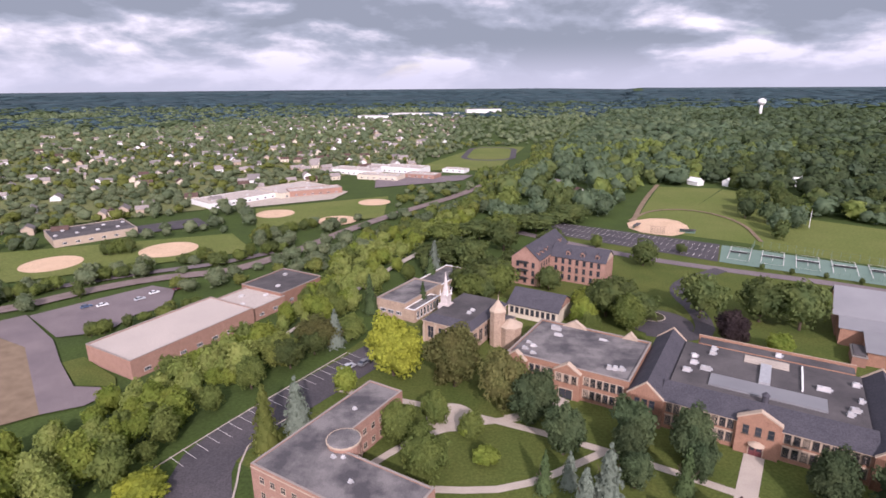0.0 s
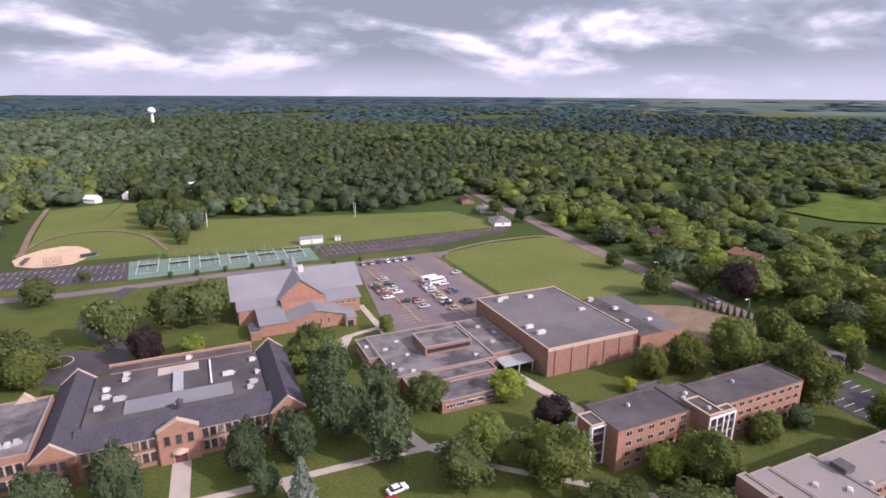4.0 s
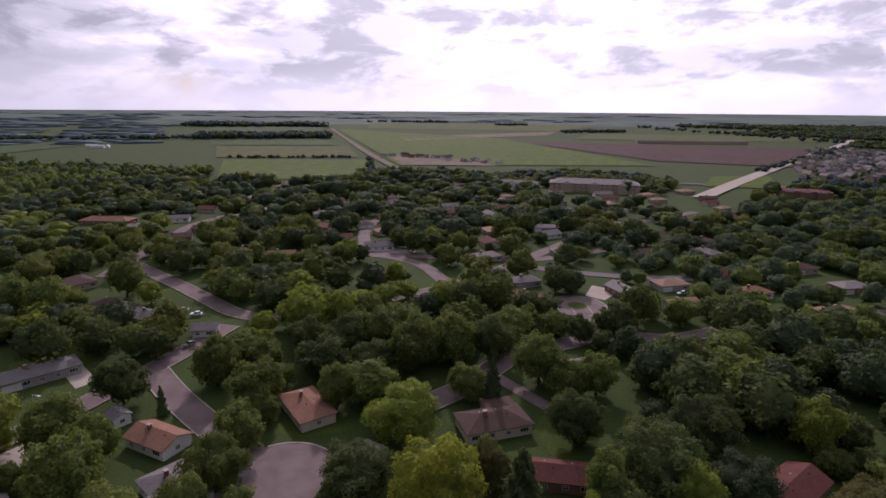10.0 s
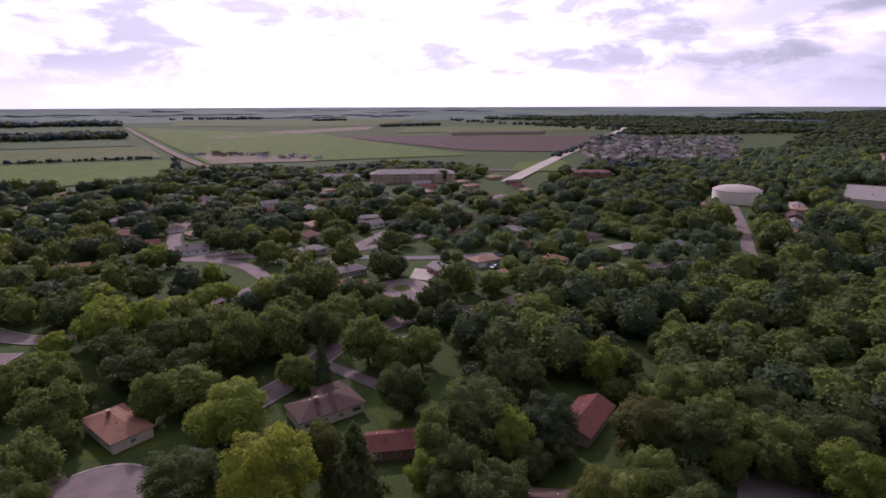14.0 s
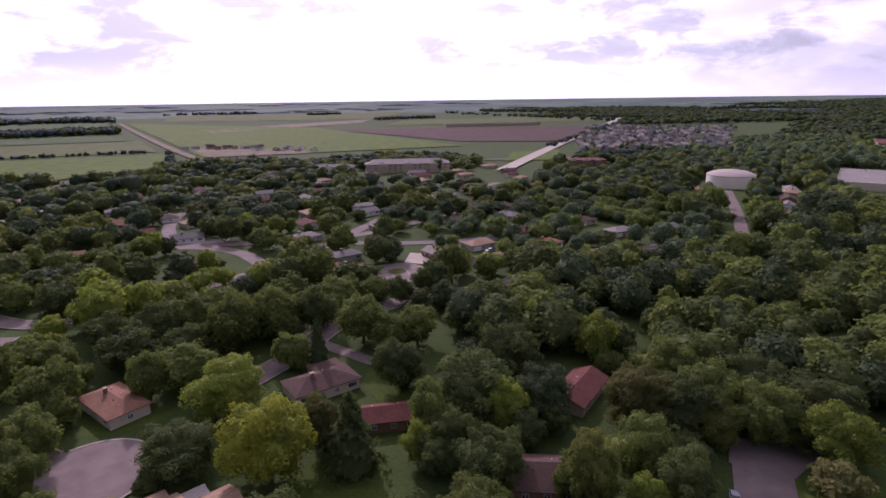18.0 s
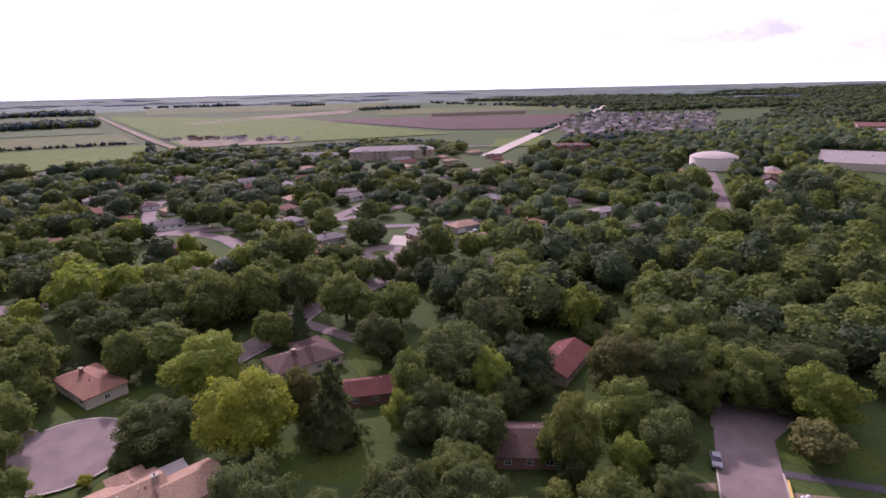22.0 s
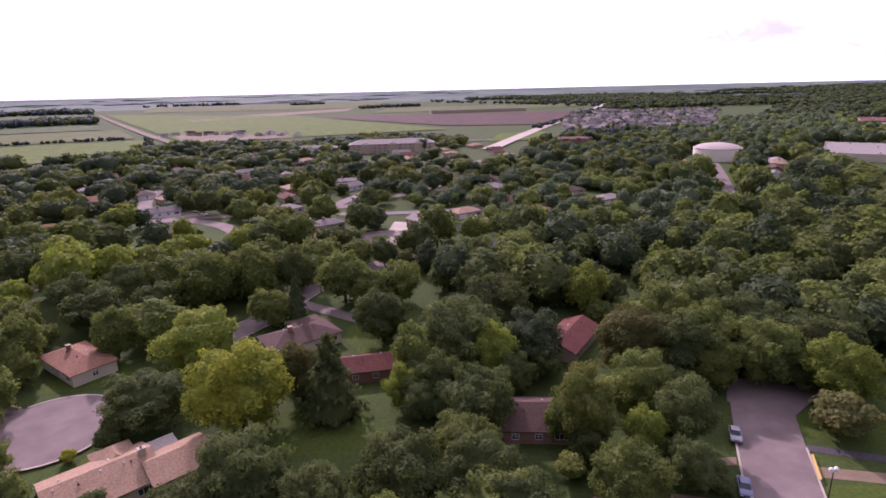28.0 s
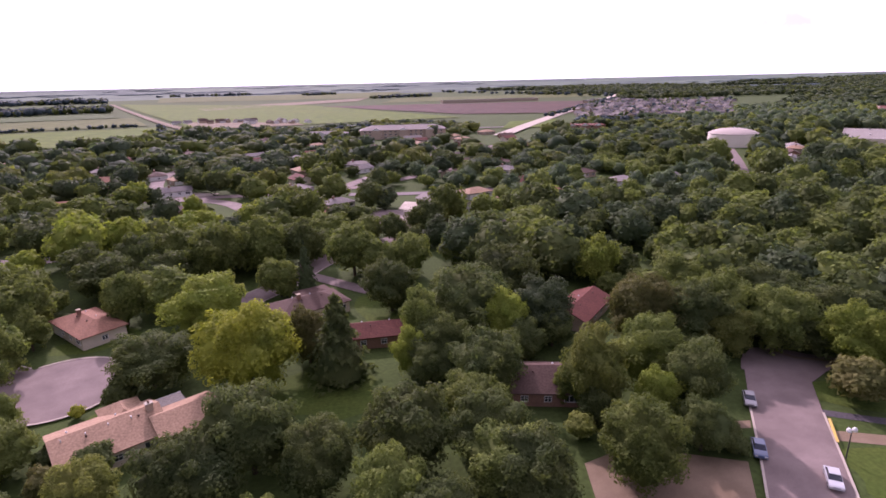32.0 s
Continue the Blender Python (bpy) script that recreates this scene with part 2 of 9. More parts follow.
M = {
    "ground": mat("meadow_grass", (0.056, 0.086, 0.021), (0.042, 0.064, 0.019), 0.06, 0.95, fine=1.2, bump=0.2),
    "lawn": mat("lawn_grass", (0.060, 0.086, 0.020), (0.096, 0.110, 0.028), 0.07, 0.95, fine=1.5, bump=0.3),
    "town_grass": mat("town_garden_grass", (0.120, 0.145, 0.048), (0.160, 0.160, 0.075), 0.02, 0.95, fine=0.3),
    # darkened grass: shade over the gardens is put into its colour
    "garden": mat("shade_toned_garden_grass", (0.046, 0.078, 0.014), (0.068, 0.094, 0.018), 0.12, 0.95, fine=1.5, bump=0.3),
    "sports": mat("sports_turf", (0.100, 0.132, 0.032), (0.142, 0.156, 0.048), 0.03, 0.95, fine=1.0),
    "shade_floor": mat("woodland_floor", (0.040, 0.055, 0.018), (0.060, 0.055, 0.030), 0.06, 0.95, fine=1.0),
    "asphalt": mat("dark_asphalt", (0.060, 0.056, 0.062), (0.095, 0.085, 0.088), 0.08, 0.85, fine=3.0, bump=0.2),
    "street": mat("worn_street_asphalt", (0.150, 0.117, 0.107), (0.238, 0.188, 0.172), 0.16, 0.85, fine=14.0, bump=0.1),
    "lot": mat("parking_asphalt", (0.150, 0.125, 0.130), (0.205, 0.170, 0.170), 0.07, 0.85, fine=14.0),
    "concrete": mat("concrete_walk", (0.47, 0.41, 0.34), (0.36, 0.31, 0.26), 0.15, 0.9, fine=14.0),
    "gravel": mat("pale_gravel", (0.250, 0.186, 0.128), (0.165, 0.122, 0.080), 0.22, 0.95, fine=14.0),
    "paint": mat("white_line_paint", (0.70, 0.67, 0.62), (0.52, 0.49, 0.46), 0.8, 0.7),
    "yellow": mat("yellow_line_paint", (0.62, 0.42, 0.08), (0.50, 0.35, 0.10), 0.8, 0.7),
    "clay": mat("infield_clay", (0.60, 0.43, 0.29), (0.51, 0.36, 0.24), 0.08, 0.95, fine=1.5),
    "mulch": mat("bark_mulch", (0.205, 0.112, 0.078), (0.150, 0.082, 0.060), 0.5, 0.95, fine=4.0, bump=0.3),
    "court": mat("green_court", (0.135, 0.205, 0.165), (0.165, 0.235, 0.190), 0.06, 0.8),
    "brick": mat("orange_brick", (0.335, 0.190, 0.128), (0.265, 0.146, 0.100), 0.5, 0.9, fine=6.0, bump=0.3),
    "brick_red": mat("red_brown_brick", (0.290, 0.166, 0.120), (0.232, 0.132, 0.098), 0.5, 0.9, fine=6.0, bump=0.3),
    "brick_pink": mat("pinkish_brick", (0.350, 0.212, 0.160), (0.280, 0.166, 0.126), 0.5, 0.9, fine=6.0, bump=0.3),
    "stone": mat("tan_stone_trim", (0.47, 0.37, 0.275), (0.38, 0.30, 0.23), 0.8, 0.85),
    "stone_wall": mat("tan_rubble_stone", (0.40, 0.295, 0.215), (0.31, 0.228, 0.168), 0.7, 0.9, fine=2.5, bump=0.4),
    "roof_dark": mat("dark_roof_membrane", (0.068, 0.063, 0.064), (0.115, 0.105, 0.103), 0.09, 0.85, fine=6.0, spread=0.14),
    "roof_slate": mat("blue_grey_shingle", (0.060, 0.058, 0.068), (0.078, 0.074, 0.084), 0.3, 0.85, fine=3.0),
    "roof_light": mat("pale_roof_membrane", (0.265, 0.236, 0.214), (0.225, 0.202, 0.184), 0.08, 0.85, fine=8.0),
    "roof_tan": mat("pale_tan_roof", (0.47, 0.41, 0.36), (0.40, 0.35, 0.31), 0.05, 0.85, fine=3.0),
    "roof_worn": mat("worn_roof_membrane", (0.078, 0.074, 0.078), (0.200, 0.185, 0.178), 0.13, 0.85, fine=5.0, spread=0.11),
    "roof_gym": mat("stained_gym_membrane", (0.105, 0.098, 0.100), (0.165, 0.152, 0.148), 0.05, 0.85, fine=5.0, spread=0.16),
    "roof_mid": mat("grey_roof_membrane", (0.130, 0.112, 0.106), (0.195, 0.172, 0.160), 0.06, 0.85, fine=6.0, spread=0.14),
    "coping": mat("weathered_coping", (0.30, 0.255, 0.22), (0.24, 0.205, 0.18), 0.6, 0.7),
    "glass_frame": mat("dark_bronze_frame", (0.10, 0.075, 0.06), (0.07, 0.055, 0.045), 1.0, 0.5),
    "unit": mat("grey_white_casing", (0.56, 0.54, 0.52), (0.44, 0.42, 0.41), 0.7, 0.6, obj=0.25),
    "roof_metal": mat("pale_grey_standing_seam", (0.275, 0.272, 0.275), (0.225, 0.222, 0.230), 0.1, 0.5, metal=0.3),
    "metal": mat("galvanised_metal", (0.55, 0.55, 0.55), (0.42, 0.42, 0.43), 1.0, 0.45, metal=0.4),
    "spire": mat("weathered_white_spire", (0.56, 0.50, 0.47), (0.46, 0.40, 0.37), 0.9, 0.7, fine=4.0),
    "white": mat("white_paint", (0.78, 0.77, 0.75), (0.68, 0.67, 0.65), 0.6, 0.6),
    "cream": mat("cream_siding", (0.62, 0.54, 0.42), (0.54, 0.47, 0.37), 0.6, 0.75),
    "tan": mat("tan_siding", (0.45, 0.36, 0.27), (0.38, 0.30, 0.23), 0.6, 0.8),
    "grey": mat("grey_siding", (0.40, 0.375, 0.35), (0.33, 0.31, 0.29), 0.6, 0.8),
    "shingle_orange": mat("terracotta_shingle", (0.285, 0.150, 0.098), (0.225, 0.118, 0.080), 0.4, 0.85, fine=3.0),
    "shingle_red": mat("dull_red_shingle", (0.155, 0.060, 0.047), (0.118, 0.047, 0.038), 0.4, 0.85, fine=3.0),
    "shingle_tan": mat("sandy_shingle", (0.365, 0.240, 0.160), (0.285, 0.186, 0.124), 0.4, 0.85, fine=3.0),
    "shingle_grey": mat("grey_shingle", (0.205, 0.182, 0.172), (0.160, 0.145, 0.140), 0.4, 0.85, fine=3.0),
    "shingle_brown": mat("brown_shingle", (0.110, 0.070, 0.058), (0.085, 0.056, 0.046), 0.4, 0.85, fine=3.0),
    "shingle_pale": mat("weathered_shingle", (0.290, 0.252, 0.230), (0.235, 0.205, 0.190), 0.4, 0.85, fine=3.0),
    "bark": mat("tree_bark", (0.10, 0.075, 0.055), (0.07, 0.055, 0.04), 2.0, 0.95),
    # wall colour raised, pinkish dome darkened further, to offset shade on the wall
    "tank": mat("brightened_cream_tank_paint", (0.86, 0.79, 0.68), (0.80, 0.72, 0.62), 0.1, 0.6),
    "tank_roof": mat("darkened_pinkish_tank_roof", (0.46, 0.39, 0.345), (0.40, 0.345, 0.305), 0.1, 0.8),
    "rubber": mat("black_rubber", (0.025, 0.025, 0.027), (0.02, 0.02, 0.02), 2.0, 0.7),
    "crop": mat("green_crop", (0.068, 0.112, 0.014), (0.090, 0.122, 0.020), 0.01, 0.95, fine=0.08),
    "crop_pale": mat("ripening_crop", (0.094, 0.109, 0.032), (0.076, 0.096, 0.027), 0.008, 0.95, fine=0.06),
    "crop_dark": mat("dark_green_crop", (0.052, 0.085, 0.027), (0.064, 0.094, 0.033), 0.008, 0.95, fine=0.06),
    "soil": mat("ploughed_brown_soil", (0.088, 0.050, 0.040), (0.070, 0.044, 0.036), 0.01, 0.95, fine=0.06),
    # horizon haze, and cloud shade on the hills, put into these two colours
    "far_wood": mat("haze_toned_wooded_hills", (0.050, 0.080, 0.086), (0.033, 0.055, 0.064), 0.004, 0.95, fine=0.012, spread=0.12),
    "far_plain": mat("haze_toned_far_plain", (0.100, 0.140, 0.104), (0.068, 0.098, 0.086), 0.0016, 0.95, fine=0.012, spread=0.05),
    "stubble": mat("tan_stubble", (0.190, 0.150, 0.100), (0.160, 0.130, 0.088), 0.01, 0.95, fine=0.05),
}


def glassmat(name, tint, rough):
    m = bpy.data.materials.new(name)
    m.use_nodes = True
    b = m.node_tree.nodes["Principled BSDF"]
    b.inputs["Base Color"].default_value, b.inputs["Roughness"].default_value = (*tint, 1), rough
    b.inputs["Specular IOR Level"].default_value = 0.8
    return m


M["glass"] = glassmat("dark_window_glass", (0.03, 0.035, 0.045), 0.08)


def paintmat(name, c):
    m = bpy.data.materials.new(name)
    m.use_nodes = True
    b = m.node_tree.nodes["Principled BSDF"]
    b.inputs["Base Color"].default_value, b.inputs["Roughness"].default_value = (*c, 1), 0.3
    b.inputs["Coat Weight"].default_value = 0.5
    return m


CARS = {n: paintmat(n + "_car_paint", c) for n, c in {
    "white": (0.75, 0.75, 0.75), "black": (0.02, 0.02, 0.022), "silver": (0.42, 0.43, 0.45), "blue": (0.05, 0.085, 0.16),
    "red": (0.30, 0.025, 0.02), "grey": (0.14, 0.145, 0.15), "maroon": (0.12, 0.03, 0.035), "tan": (0.38, 0.32, 0.24)}.items()}
LEAF = {
    "mid": leafmat("maple_leaves", (0.102, 0.141, 0.040), (0.170, 0.203, 0.054)),
    "dark": leafmat("oak_leaves", (0.067, 0.098, 0.037), (0.120, 0.144, 0.047)),
    "olive": leafmat("olive_leaves", (0.124, 0.156, 0.042), (0.184, 0.200, 0.052)),
    "bright": leafmat("bright_green_leaves", (0.155, 0.217, 0.040), (0.230, 0.262, 0.050)),
    "yellow": leafmat("yellow_green_leaves", (0.330, 0.345, 0.045), (0.265, 0.295, 0.045), obj=0.05),
    "gold": leafmat("golden_leaves", (0.285, 0.300, 0.036), (0.165, 0.202, 0.036), obj=0.08),
    "purple": leafmat("dark_purple_leaves", (0.053, 0.038, 0.042), (0.070, 0.051, 0.048)),
    "spruce": leafmat("blue_spruce_needles", (0.142, 0.170, 0.132), (0.112, 0.138, 0.104), 0.08),
    "fir": leafmat("dark_fir_needles", (0.049, 0.079, 0.032), (0.067, 0.096, 0.036), 0.08),
    # haze and cloud shade over the far woods, put into this leaf blue
    "distant": leafmat("haze_blue_distant_leaves", (0.036, 0.064, 0.074), (0.048, 0.080, 0.090), 0.1),
    # darker, bluer green: shade under the clouds is put into the leaf colour
    "deep": leafmat("shade_toned_green_leaves", (0.048, 0.077, 0.037), (0.080, 0.104, 0.047), 0.25),
    # haze over far hedges and copses, put into a paler leaf colour
    "hedge": leafmat("haze_blue_far_leaves", (0.050, 0.079, 0.087), (0.067, 0.098, 0.106), 0.1),
    # town leaves: lightened and blued, with the haze put into their colour
    "town": leafmat("hazed_town_garden_leaves", (0.139, 0.183, 0.101), (0.181, 0.208, 0.113)),
    "town_mid": leafmat("hazed_town_street_leaves", (0.100, 0.138, 0.076), (0.137, 0.169, 0.090)),
    # lighter leaf copy: the bank's patch of sun is put into its colour
    "bank": leafmat("sunlight_toned_bank_leaves", (0.209, 0.273, 0.073), (0.288, 0.316, 0.094)),
    "cool": leafmat("cool_green_leaves", (0.069, 0.107, 0.063), (0.111, 0.147, 0.081)),
    "rust": leafmat("rusty_brown_leaves", (0.150, 0.140, 0.052), (0.120, 0.134, 0.046)),
}


# ---- geometry helpers ----
class Geo:
    """Collects faces with a material each; make() turns them into one mesh object."""

    def __init__(self):
        self.v, self.f, self.m, self.mats = [], [], [], []

    def slot(self, material):
        if material not in self.mats:
            self.mats.append(material)
        return self.mats.index(material)

    def face(self, pts, material):
        n = len(self.v)
        self.v += [tuple(p) for p in pts]
        self.f.append(tuple(range(n, n + len(pts))))
        self.m.append(self.slot(material))

    def box(self, x0, x1, y0, y1, z0, z1, material, top=None):
        n = len(self.v)
        self.v += [(x, y, z) for z in (z0, z1) for x, y in ((x0, y0), (x1, y0), (x1, y1), (x0, y1))]
        self.f += [(n + 3, n + 2, n + 1, n), (n + 4, n + 5, n + 6, n + 7)] + [(n + i, n + (i + 1) % 4, n + 4 + (i + 1) % 4, n + 4 + i) for i in range(4)]
        s = self.slot(material)
        self.m += [s, self.slot(top) if top else s] + [s] * 4

    def prism(self, poly, z0, z1, material, top=None):
        """poly: corner points, counter-clockwise."""
        n, k = len(self.v), len(poly)
        self.v += [(x, y, z) for z in (z0, z1) for x, y in poly]
        self.f += [tuple(range(n + k - 1, n - 1, -1)), tuple(range(n + k, n + 2 * k))] + [(n + i, n + (i + 1) % k, n + k + (i + 1) % k, n + k + i) for i in range(k)]
        s = self.slot(material)
        self.m += [s, self.slot(top) if top else s] + [s] * k

    def ring(self, x0, x1, y0, y1, t, z0, z1, material):
        """A closed rectangular band, t wide inwards."""
        n = len(self.v)
        for z in (z0, z1):
            self.v += [(x0, y0, z), (x1, y0, z), (x1, y1, z), (x0, y1, z), (x0 + t, y0 + t, z), (x1 - t, y0 + t, z), (x1 - t, y1 - t, z), (x0 + t, y1 - t, z)]
        for i in range(4):
            j = (i + 1) % 4
            self.f += [(n + i, n + j, n + 8 + j, n + 8 + i), (n + 4 + j, n + 4 + i, n + 12 + i, n + 12 + j), (n + 8 + i, n + 8 + j, n + 12 + j, n + 12 + i), (n + j, n + i, n + 4 + i, n + 4 + j)]
        self.m += [self.slot(material)] * 16

    def cone(self, x, y, z0, z1, r0, r1, material, k=10, turn=0.0):
        ring = lambda r, z: [(x + r * math.cos(turn + 6.2832 * i / k), y + r * math.sin(turn + 6.2832 * i / k), z) for i in range(k)]  # noqa: E731
        n = len(self.v)
        self.v += ring(r0, z0) + ring(max(r1, 0.001), z1)
        self.f += [tuple(range(n + k - 1, n - 1, -1)), tuple(range(n + k, n + 2 * k))] + [(n + i, n + (i + 1) % k, n + k + (i + 1) % k, n + k + i) for i in range(k)]
        self.m += [self.slot(material)] * (k + 2)

    def gable(self, x0, x1, y0, y1, z0, z1, roof, wall, over=0.4, along="x", thick=0.18):
        """A pitched roof over the rectangle, ridge along an axis, with closed gable ends."""
        if along == "y":
            sub = Geo()
            sub.gable(y0, y1, x0, x1, z0, z1, roof, wall, over, "x", thick)
            n = len(self.v)
            self.v += [(y, x, z) for x, y, z in sub.v]
            self.f += [tuple(n + i for i in reversed(f)) for f in sub.f]
            self.m += [self.slot(sub.mats[i]) for i in sub.m]
            return
        ym, drop = (y0 + y1) / 2, (z1 - z0) * 2 * over / (y1 - y0)
        a, b = x0 - over, x1 + over
        lo, hi = y0 - over, y1 + over
        for ya, yb in ((lo, ym), (hi, ym)):
            p = [(a, ya, z0 - drop), (b, ya, z0 - drop), (b, yb, z1), (a, yb, z1)]
            q = [(x, y, z + thick) for x, y, z in p]
            if ya > yb:
                p, q = p[::-1], q[::-1]
            self.face(q, roof)
            self.face(p[::-1], roof)
            for i in range(4):
                self.face((p[i], p[(i + 1) % 4], q[(i + 1) % 4], q[i]), roof)
        self.face([(x0, y1, z0), (x0, y0, z0), (x0, ym, z1)], wall)
        self.face([(x1, y0, z0), (x1, y1, z0), (x1, ym, z1)], wall)

    def hip(self, x0, x1, y0, y1, z0, z1, roof, over=0.5):
        x0, x1, y0, y1 = x0 - over, x1 + over, y0 - over, y1 + over
        if x1 - x0 >= y1 - y0:
            h = (y1 - y0) / 2
            a, b = (x0 + h, (y0 + y1) / 2, z1), (x1 - h, (y0 + y1) / 2, z1)
            c = [(x0, y0), (x1, y0), (x1, y1), (x0, y1)]
        else:
            h = (x1 - x0) / 2
            a, b = ((x0 + x1) / 2, y0 + h, z1), ((x0 + x1) / 2, y1 - h, z1)
            c = [(x1, y0), (x1, y1), (x0, y1), (x0, y0)]
        e = [(x, y, z0) for x, y in c]
        f = [(x, y, z0 + 0.16) for x, y in c]
        self.face((f[0], f[1], b, a), roof)
        self.face((f[1], f[2], b), roof)
        self.face((f[2], f[3], a, b), roof)
        self.face((f[3], f[0], a), roof)
        for i in range(4):
            self.face((e[i], e[(i + 1) % 4], f[(i + 1) % 4], f[i]), roof)
        self.face(e[::-1], roof)

    def data(self, name):
        me = bpy.data.meshes.new(name)
        me.from_pydata(self.v, [], self.f)
        for m in self.mats:
            me.materials.append(m)
        me.polygons.foreach_set("material_index", self.m)
        me.update()
        return me

    def make(self, name, parent=None, label="", m=None):
        ob = new(name, self.data(name))
        if parent:
            ob.parent = parent
        if m is not None:
            ob.matrix_basis = m
        if label:
            ob["label"] = label
        return ob


def thing(name, label, category, m, group="", kind=""):
    ob = new(name)
    ob.empty_display_size = 0.5
    ob.matrix_basis = m
    return tagged(ob, label, category, group, kind)


def placed(name, me, parent, x=0, y=0, z=0, rz=0, label=""):
    """One more object on a shared mesh, as a part of parent."""
    pane = None
    if isinstance(me, tuple):
        me, pane, ledge = me
    ob = new(name, me)
    ob.parent = parent
    ob.matrix_basis = pose(x, y, z, 0, 0, rz)
    if pane:
        for sub, data in (("pane", pane), ("sill", ledge)):
            if data:
                new(sub, data).parent = ob
    if label:
        ob["label"] = label
    return ob


def smooth(a, b, x):
    t = np.clip((x - a) / (b - a), 0, 1)
    return t * t * (3 - 2 * t)


# ---- the lie of the land ----
BANK, BANK_N = (-64.0, 90.0), (-0.963, 0.27)     # a point on the edge of the bank, and the way down from it


def land(x, y):
    """The ground's height: level upland, a wooded bank down to the town, low swells, and a far rise shaped to fit the
    horizon in the camera's view.
    """
    x, y = np.asarray(x, float), np.asarray(y, float)
    s = (x - BANK[0]) * BANK_N[0] + (y - BANK[1]) * BANK_N[1]
    r = np.hypot(x - 40, y)
    z = -14.0 * smooth(6, 46, s) * smooth(-350, -120, y)
    z = z + 62.0 * np.clip((r - 1500) / 3300, 0, 1) ** 1.5 * smooth(1500, 4700, r) ** 0.15 * (0.76 + 0.24 * smooth(-300, 900, s) * smooth(-900, 300, y))
    return z


LAYER = [0]                        # sheets lie a few millimetres over one another, in the order in which they are laid


def area(name, poly_fn, nu, nv, material, lift, label="", thick=0.0):
    """A sheet laid on the land: poly_fn(u, v) gives x, y for u, v in 0..1."""
    LAYER[0] += 1
    lift += 0.0032 * LAYER[0]
    u, v = np.meshgrid(np.linspace(0, 1, nu + 1), np.linspace(0, 1, nv + 1), indexing="ij")
    x, y = poly_fn(u, v)
    z = land(x, y) + lift
    me = bpy.data.meshes.new(name)
    verts = np.stack([x.ravel(), y.ravel(), z.ravel()], 1)
    i = np.arange(nu)[:, None] * (nv + 1) + np.arange(nv)[None]
    quads = np.stack([i, i + nv + 1, i + nv + 2, i + 1], -1).reshape(-1, 4)
    p, q, w = verts[quads[0][0]], verts[quads[0][1]], verts[quads[0][2]]
    if np.cross(q - p, w - p)[2] < 0:
        quads = quads[:, ::-1]
    me.from_pydata(verts.tolist(), [], quads.tolist())
    me.materials.append(material)
    ob = new(name, me)
    return tagged(ob, label or material.name.replace("_", " ") + " laid level with the ground", "", kind="structure")


def quad(name, c, material, lift=0.03, label="", step=None):
    """A sheet of four or more corners; c: its corners in order."""
    if len(c) != 4:
        LAYER[0] += 1
        me = bpy.data.meshes.new(name)
        verts = [(x, y, float(land(x, y)) + lift + 0.0032 * LAYER[0]) for x, y in c]
        turn = sum(a[0] * b[1] - a[1] * b[0] for a, b in zip(c, list(c[1:]) + [c[0]]))
        me.from_pydata(verts, [], [tuple(range(len(c)))[::1 if turn > 0 else -1]])
        me.materials.append(material)
        ob = new(name, me)
        tagged(ob, label, name.replace("_", " "), kind="structure")
        return ob
    c = np.array(c, float)
    step = step or max(6.0, np.abs(c - c[0]).max() / 14)
    n = max(1, int(np.linalg.norm(c[1] - c[0]) / step)), max(1, int(np.linalg.norm(c[3] - c[0]) / step))

    def at(u, v):
        w = [(1 - u) * (1 - v), u * (1 - v), u * v, (1 - u) * v]
        return sum(w[k] * c[k][0] for k in range(4)), sum(w[k] * c[k][1] for k in range(4))

    return area(name, at, *n, material, lift, label)


def strip(name, pts, width, material, lift=0.04, label="", step=6.0):
    """A road or path along a line of points, with rounded bends."""
    p = np.array(pts, float)
    for _ in range(2 if len(p) > 2 else 0):
        q = [p[0]]
        for a, b in zip(p[:-1], p[1:]):
            q += [a * 0.75 + b * 0.25, a * 0.25 + b * 0.75]
        p = np.array(q + [p[-1]])
    seg = np.linalg.norm(np.diff(p, axis=0), axis=1)
    total = np.r_[0, np.cumsum(seg)]
    n = max(1, int(total[-1] / step))
    d = np.linspace(0, total[-1], n + 1)
    cx, cy = np.interp(d, total, p[:, 0]), np.interp(d, total, p[:, 1])
    tx, ty = np.gradient(cx), np.gradient(cy)
    ln = np.hypot(tx, ty)
    nx, ny = -ty / ln, tx / ln

    def at(u, v):
        k = np.rint(u * n).astype(int)
        off = (v - 0.5) * width
        return cx[k] + nx[k] * off, cy[k] + ny[k] * off

    return area(name, at, n, 1, material, lift, label)


def disc(name, x, y, r, material, lift=0.05, label="", sweep=360.0, start=0.0, rings=3, k=28):
    def at(u, v):
        a = np.radians(start + sweep * u)
        return x + r * v * np.cos(a), y + r * v * np.sin(a)

    return area(name, at, k, rings, material, lift, label)


# ---- ground: one sheet to the horizon ----
def build_ground():
    na, radii = 256, np.r_[0.01, np.linspace(8, 400, 70), np.geomspace(415, 4930, 52)]
    a = np.linspace(0, 2 * np.pi, na, endpoint=False)
    x = 40 + radii[:, None] * np.cos(a)
    y = radii[:, None] * np.sin(a)
    verts = np.stack([x.ravel(), y.ravel(), land(x, y).ravel()], 1)
    i = np.arange(len(radii) - 1)[:, None] * na
    j = np.arange(na)[None]
    quads = np.stack([i + j, i + na + j, i + na + (j + 1) % na, i + (j + 1) % na], -1).reshape(-1, 4)
    me = bpy.data.meshes.new("ground")
    me.from_pydata(verts.tolist(), [], quads.tolist())
    me.materials.append(M["ground"])
    tagged(new("ground", me), "grassy ground that reaches to the far horizon", "ground", kind="structure")


build_ground()


